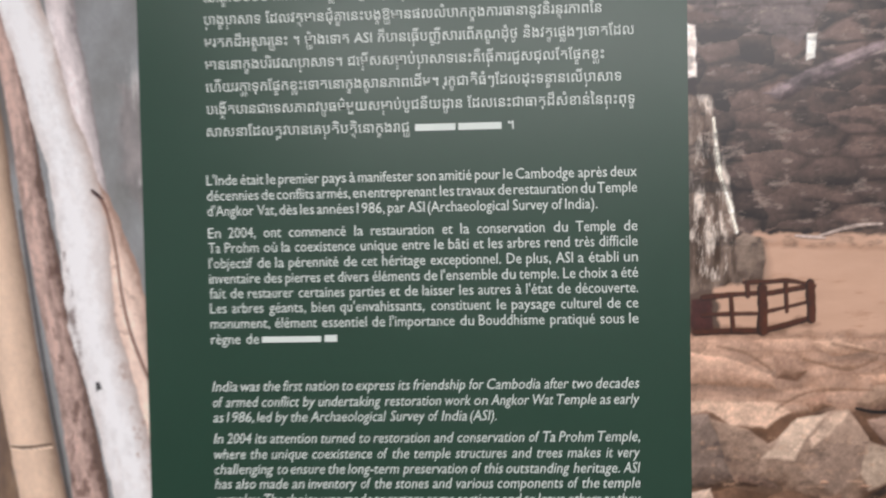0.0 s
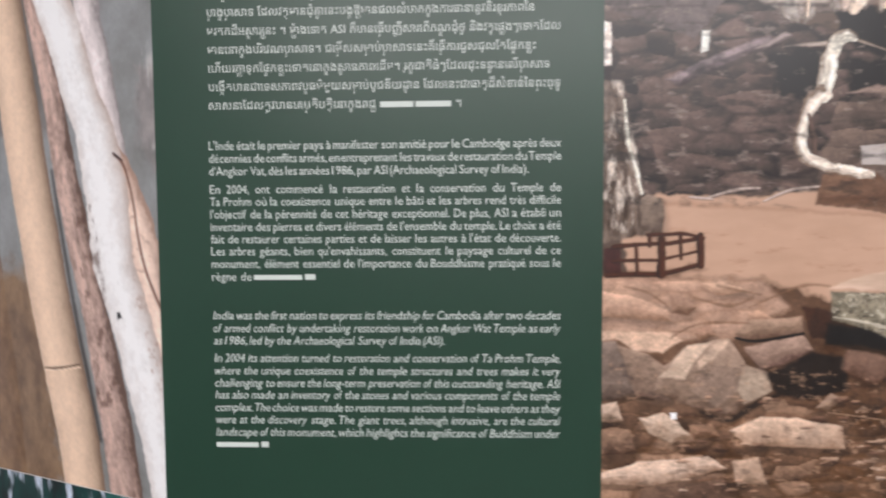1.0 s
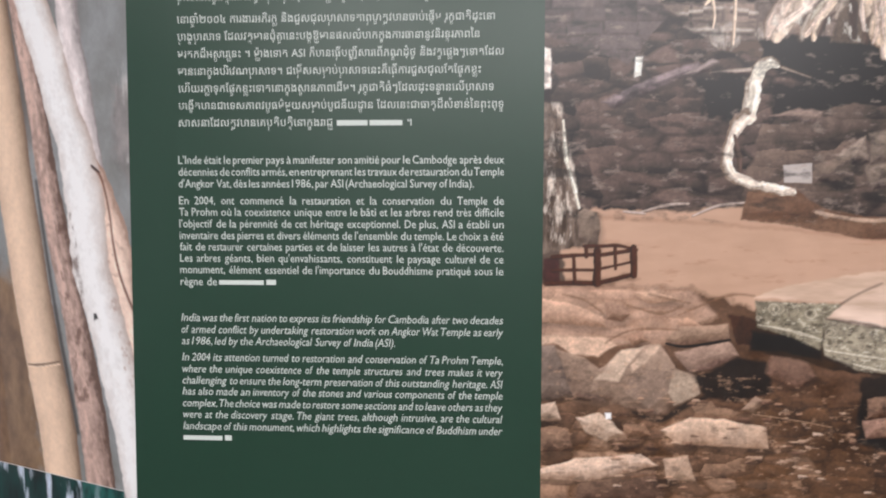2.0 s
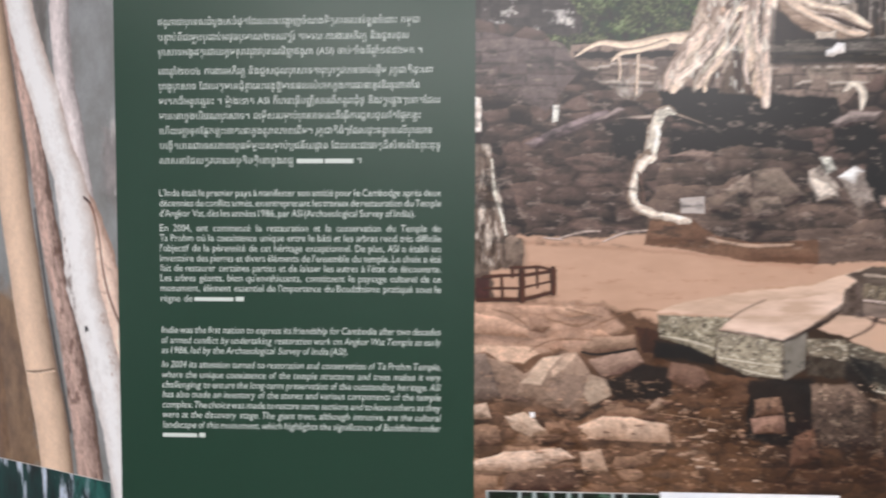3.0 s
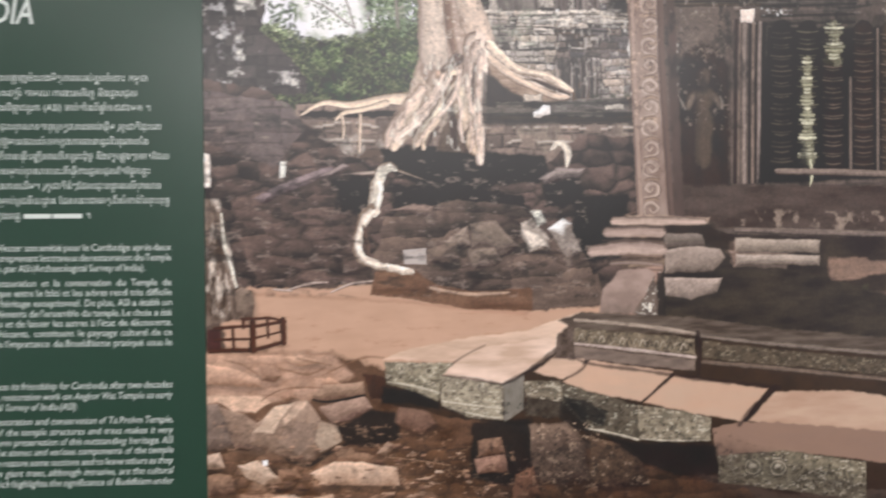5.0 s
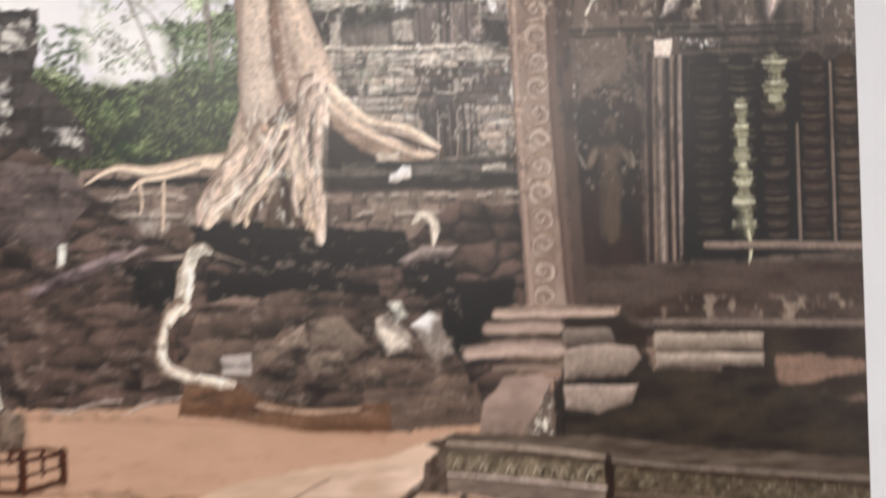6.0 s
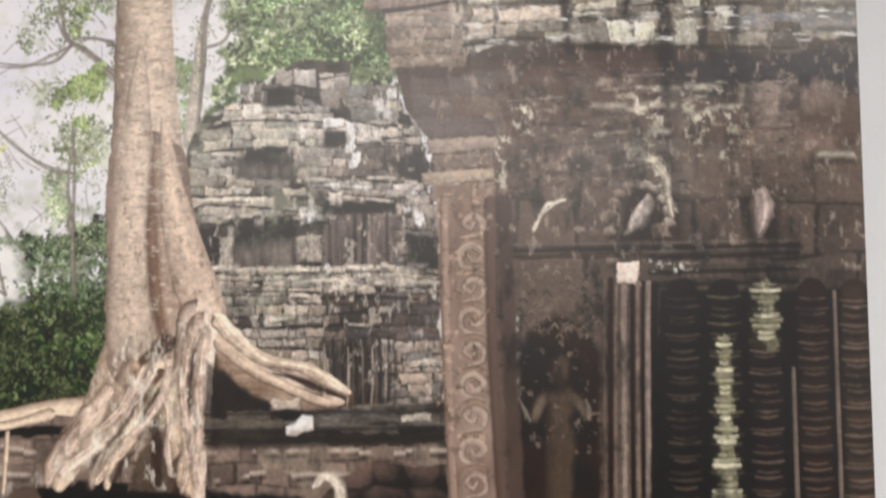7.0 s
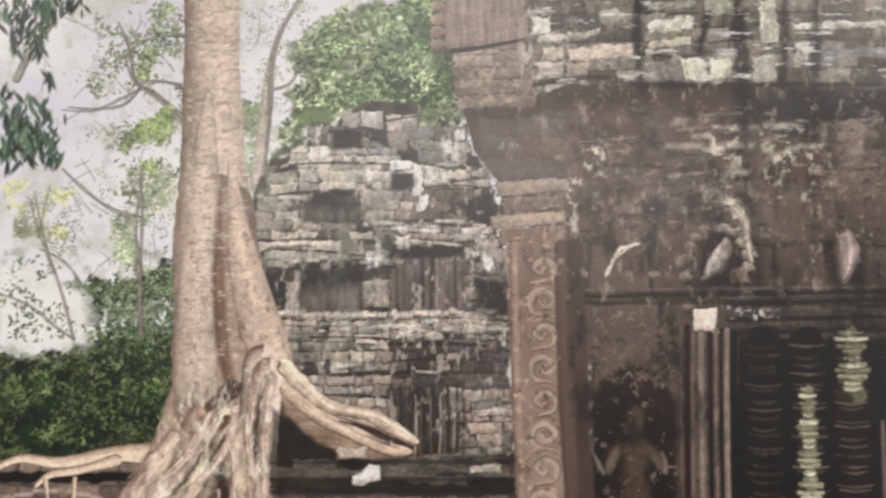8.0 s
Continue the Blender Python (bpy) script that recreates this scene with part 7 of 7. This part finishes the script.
LEFT, RIGHT, SIZE = 0.0735, 0.5445, 0.0168
FRENCH = [
    ("L'Inde était le premier pays à manifester son amitié pour le Cambodge après deux", 1.4480, 1.0),
    ("décennies de conflits armés, en entreprenant les travaux de restauration du Temple", 1.4310, 1.0),
    ("d'Angkor Vat, dès les années 1986, par ASI (Archaeological Survey of India).", 1.4140, 0.91),
    ("En  2004,  ont  commencé  la  restauration  et  la  conservation  du  Temple  de", 1.3895, 1.0),
    ("Ta Prohm où la coexistence unique entre le bâti et les arbres rend très difficile", 1.3730, 1.0),
    ("l'objectif de la pérennité de cet héritage exceptionnel. De plus, ASI a établi un", 1.3560, 1.0),
    ("inventaire des pierres et divers éléments de l'ensemble du temple. Le choix a été", 1.3390, 1.0),
    ("fait de restaurer certaines parties et de laisser les autres à l'état de découverte.", 1.3225, 1.0),
    ("Les arbres géants, bien qu'envahissants, constituent le paysage culturel de ce", 1.3060, 1.0),
    ("monument, élément essentiel de l'importance du Bouddhisme pratiqué sous le", 1.2890, 1.0),
    ("règne de", 1.2715, 0.115),
]
ENGLISH = [
    ("India was the first nation to express its friendship for Cambodia after two decades", 1.2185, 1.0),
    ("of armed conflict by undertaking restoration work on Angkor Wat Temple as early", 1.2010, 1.0),
    ("as 1986, led by the Archaeological Survey of India (ASI).", 1.1840, 0.67),
    ("In 2004 its attention turned to restoration and conservation of Ta Prohm Temple,", 1.1600, 1.0),
    ("where the unique coexistence of the temple structures and trees makes it very", 1.1425, 1.0),
    ("challenging to ensure the long-term preservation of this outstanding heritage. ASI", 1.1255, 1.0),
    ("has also made an inventory of the stones and various components of the temple", 1.1090, 1.0),
    ("complex. The choice was made to restore some sections and to leave others as they", 1.0915, 1.0),
    ("were at the discovery stage. The giant trees, although intrusive, are the cultural", 1.0745, 1.0),
    ("landscape of this monument, which highlights the significance of Buddhism under", 1.0570, 1.0),
]
for rows, lean in ((FRENCH, 0.0), (ENGLISH, 0.2)):
    for words, mid, share in rows:
        set_line("text_line", *spaced(words, lean, (RIGHT - LEFT) * share), LEFT, LEFT + (RIGHT - LEFT) * share, mid - 0.0042, SIZE)
bar(0.131, 0.197, 1.2685, 1.2750)
bar(0.201, 0.215, 1.2685, 1.2760)
bar(LEFT, 0.132, 1.0372, 1.0437)
bar(0.136, 0.146, 1.0372, 1.0447)
set_line("title", *lettering("INDE", 0.0, 0.012), 0.0745, 0.166, 1.8195, 0.058)
set_line("title", *lettering("-", 0.0, 0.01), 0.183, 0.199, 1.8195, 0.058)
set_line("title", *lettering("INDIA", 0.2, 0.012), 0.213, 0.3255, 1.8195, 0.058)

# Khmer rows: letters in reading order, with the small letters set below
GLYPHS = {}


def glyph(ch):
    if ch not in GLYPHS:
        one, two = lettering(ch), lettering(ch + ch)
        far = max((v[0] for v in one[0]), default=0.0)
        GLYPHS[ch] = (*one, max((v[0] for v in two[0]), default=0.0) - far)
    return GLYPHS[ch]


def khmer(words):
    verts, faces, x, k = [], [], 0.0, 0

    def put(ch, px, pz, s):
        v, f, adv = glyph(ch)
        n = len(verts)
        verts.extend((px + a[0] * s, pz + a[1] * s, 0) for a in v)
        faces.extend(tuple(n + i for i in q) for q in f)
        return adv * s

    while k < len(words):
        ch = words[k]
        k += 1
        if ch == " ":
            x += 0.3
            continue
        below, signs = [], []
        while k < len(words) and (words[k] == "\u17d2" or "\u17b6" <= words[k] <= "\u17d1"):
            if words[k] == "\u17d2":
                below.append(words[k + 1])
                k += 2
            else:
                signs.append(words[k])
                k += 1
        lead = {"\u17c1": "\u17c1", "\u17c2": "\u17c2", "\u17c3": "\u17c3", "\u17c4": "\u17c1", "\u17c5": "\u17c1", "\u17be": "\u17c1", "\u17bf": "\u17c1", "\u17c0": "\u17c1"}
        after = {"\u17c1": "", "\u17c2": "", "\u17c3": "", "\u17c4": "\u17b6", "\u17c5": "\u17b6", "\u17be": "\u17b8", "\u17bf": "\u17b8", "\u17c0": "\u17b6"}
        for s in signs:
            if s in lead:
                x += put(lead[s], x, 0, 1)
        start = x
        x += put(ch, x, 0, 1)
        for b in below:
            put(b, start + 0.12, -0.36, 0.55)
        for s in signs:
            a = after[s] if s in after else s
            if a:
                x += put(a, x, 0, 1)
    return verts, faces


KHMER = [
    ("ឥណ្ឌាជាប្រទេសដំបូងគេបំផុតដែលបានបង្ហាញចំណងមិត្តភាពរបស់ខ្លួនចំពោះ កម្ពុជា", 0.509, 1.7265),
    ("បន្ទាប់ពីជម្លោះប្រដាប់អាវុធប្រមាណ២ទសវត្សរ៍ តាមរយៈការងារអភិរក្ស និងជួសជុល", 0.492, 1.7015),
    ("ប្រាសាទអង្គរវត្តដោយក្រុមស្រាវជ្រាវបុរាណវិទ្យាឥណ្ឌា (ASI) ចាប់តាំងពីឆ្នាំ១៩៨៦មក ។", 0.513, 1.6775),
    ("នៅឆ្នាំ២០០៤ ការងារអភិរក្ស និងជួសជុលប្រាសាទតាព្រហ្មត្រូវបានចាប់ផ្តើម រុក្ខជាតិដុះនៅ", 0.530, 1.6460),
    ("ប្រាង្គប្រាសាទ ដែលវត្តមានជុំគ្នានេះបង្កឱ្យមានផលលំបាកក្នុងការធានានូវនិរន្តរភាពនៃ", 0.509, 1.6215),
    ("មរតកដ៏អស្ចារ្យនេះ ។ ម៉្យាងទៀត ASI ក៏បានធ្វើបញ្ជីសារពើភណ្ឌដុំថ្ម និងវត្ថុផ្សេងៗទៀតដែល", 0.543, 1.5970),
    ("មាននៅក្នុងបរិវេណប្រាសាទ។ ជម្រើសសម្រាប់ប្រាសាទនេះគឺធ្វើការជួសជុលតែផ្នែកខ្លះ", 0.511, 1.5725),
    ("ហើយរក្សាទុកផ្នែកខ្លះទៀតនៅក្នុងស្ថានភាពដើម។ រុក្ខជាតិធំៗដែលដុះទន្ទ្រានលើប្រាសាទ", 0.529, 1.5480),
    ("បង្កើតបានជាទេសភាពវប្បធម៌មួយសម្រាប់បូជនីយដ្ឋាន ដែលនេះជាធាតុដ៏សំខាន់នៃព្រះពុទ្ធ", 0.543, 1.5235),
    ("សាសនាដែលត្រូវបានគេប្រតិបត្តិនៅក្នុងរាជ្យ", 0.300, 1.4990),
]
for words, end, mid in KHMER:
    set_line("text_line", *khmer(words), 0.0755, end, mid - 0.0015, 0.0158)
bar(0.306, 0.350, 1.4980, 1.5055)
bar(0.353, 0.400, 1.4980, 1.5055)
set_line("text_line", *khmer("។"), 0.407, 0.413, 1.4975, 0.0158)
set_line("title", *khmer("ឥណ្ឌា"), 0.0745, 0.235, 1.909, 0.058)

# ---- small photographs set over the foot of the murals ----
def small_photo(name, x0, x1, z0, z1, base, label, draw):
    sheet = Sheet(x0, x1, z0, z1, 2.2, base)
    sheet.name("printed_image")
    draw(sheet)
    holder = tagged(new(name), label, "photograph")
    return holder, sheet


def woods(sheet):
    sheet.patch([(sheet.x[0] - 5, 600), (sheet.x[-1] + 5, 600), (sheet.x[-1] + 5, 1100), (sheet.x[0] - 5, 1100)], "24352d", 0.4, "", 0, 1, 601, 16, 40, "182620")
    r = random.Random(6)
    for k in range(9):
        x = r.uniform(sheet.x[0], sheet.x[-1])
        sheet.limb([(x, 1100), (x + r.uniform(-8, 8), 700)], (5, 9), "8d9a9a", "3a4a48", "", seed=610 + k, fibre=0.5)
    sheet.crust([(sheet.x[0], 600), (sheet.x[-1], 600), (sheet.x[-1], 1100), (sheet.x[0], 1100)], "4d6a58", 0.3, 10, "", 620, 0.7)


def open_sky(sheet):
    sheet.patch([(sheet.x[0] - 5, 600), (sheet.x[-1] + 5, 600), (sheet.x[-1] + 5, 1100), (sheet.x[0] - 5, 1100)], "c3c8dc", 0.1, "", 0, 1, 602, 80, 40, "dfe0ea")


def falls(sheet):
    sheet.patch([(-5, 600), (540, 600), (540, 1200), (-5, 1200)], "27413f", 0.3, "", 0, 1, 603, 16, 50, "1d2f30")
    sheet.crust([(0, 600), (540, 600), (540, 1200), (0, 1200)], "b4bfd0", 0.42, 14, "", 604, 0.8, 60)
    sheet.crust([(0, 600), (130, 600), (130, 1200), (0, 1200)], "33625c", 0.5, 14, "", 605, 0.7, 50)


for name, x0, x1, z1, label, draw, fold_it in (
    ("small_photograph", 620, 905, 955, "dark photograph of green woods over the mural's foot", woods, False),
    ("small_photograph", 906, 1194, 958, "pale photograph of open sky over the mural's foot", open_sky, False),
    ("small_photograph", 26, 512, 952, "blue green photograph of falling water over the stem print", falls, True),
):
    holder, sheet = small_photo(name, x0, x1, 800, z1, "30403a", label, draw)
    place = Matrix.Rotation(-FOLD, 4, "Z") @ Matrix.Diagonal((-1, 1, 1, 1)) if fold_it else Matrix.Identity(4)
    sheet.build(holder, PRINT, Matrix.Translation((0, -0.0025, 0)) @ place)
    bm = bmesh.new()
    box(bm, x0 / 1000, x1 / 1000, -0.002, -0.0004, 0.80, z1 / 1000)
    backing = part("backing", bm, EDGE, holder)
    backing.matrix_basis = place
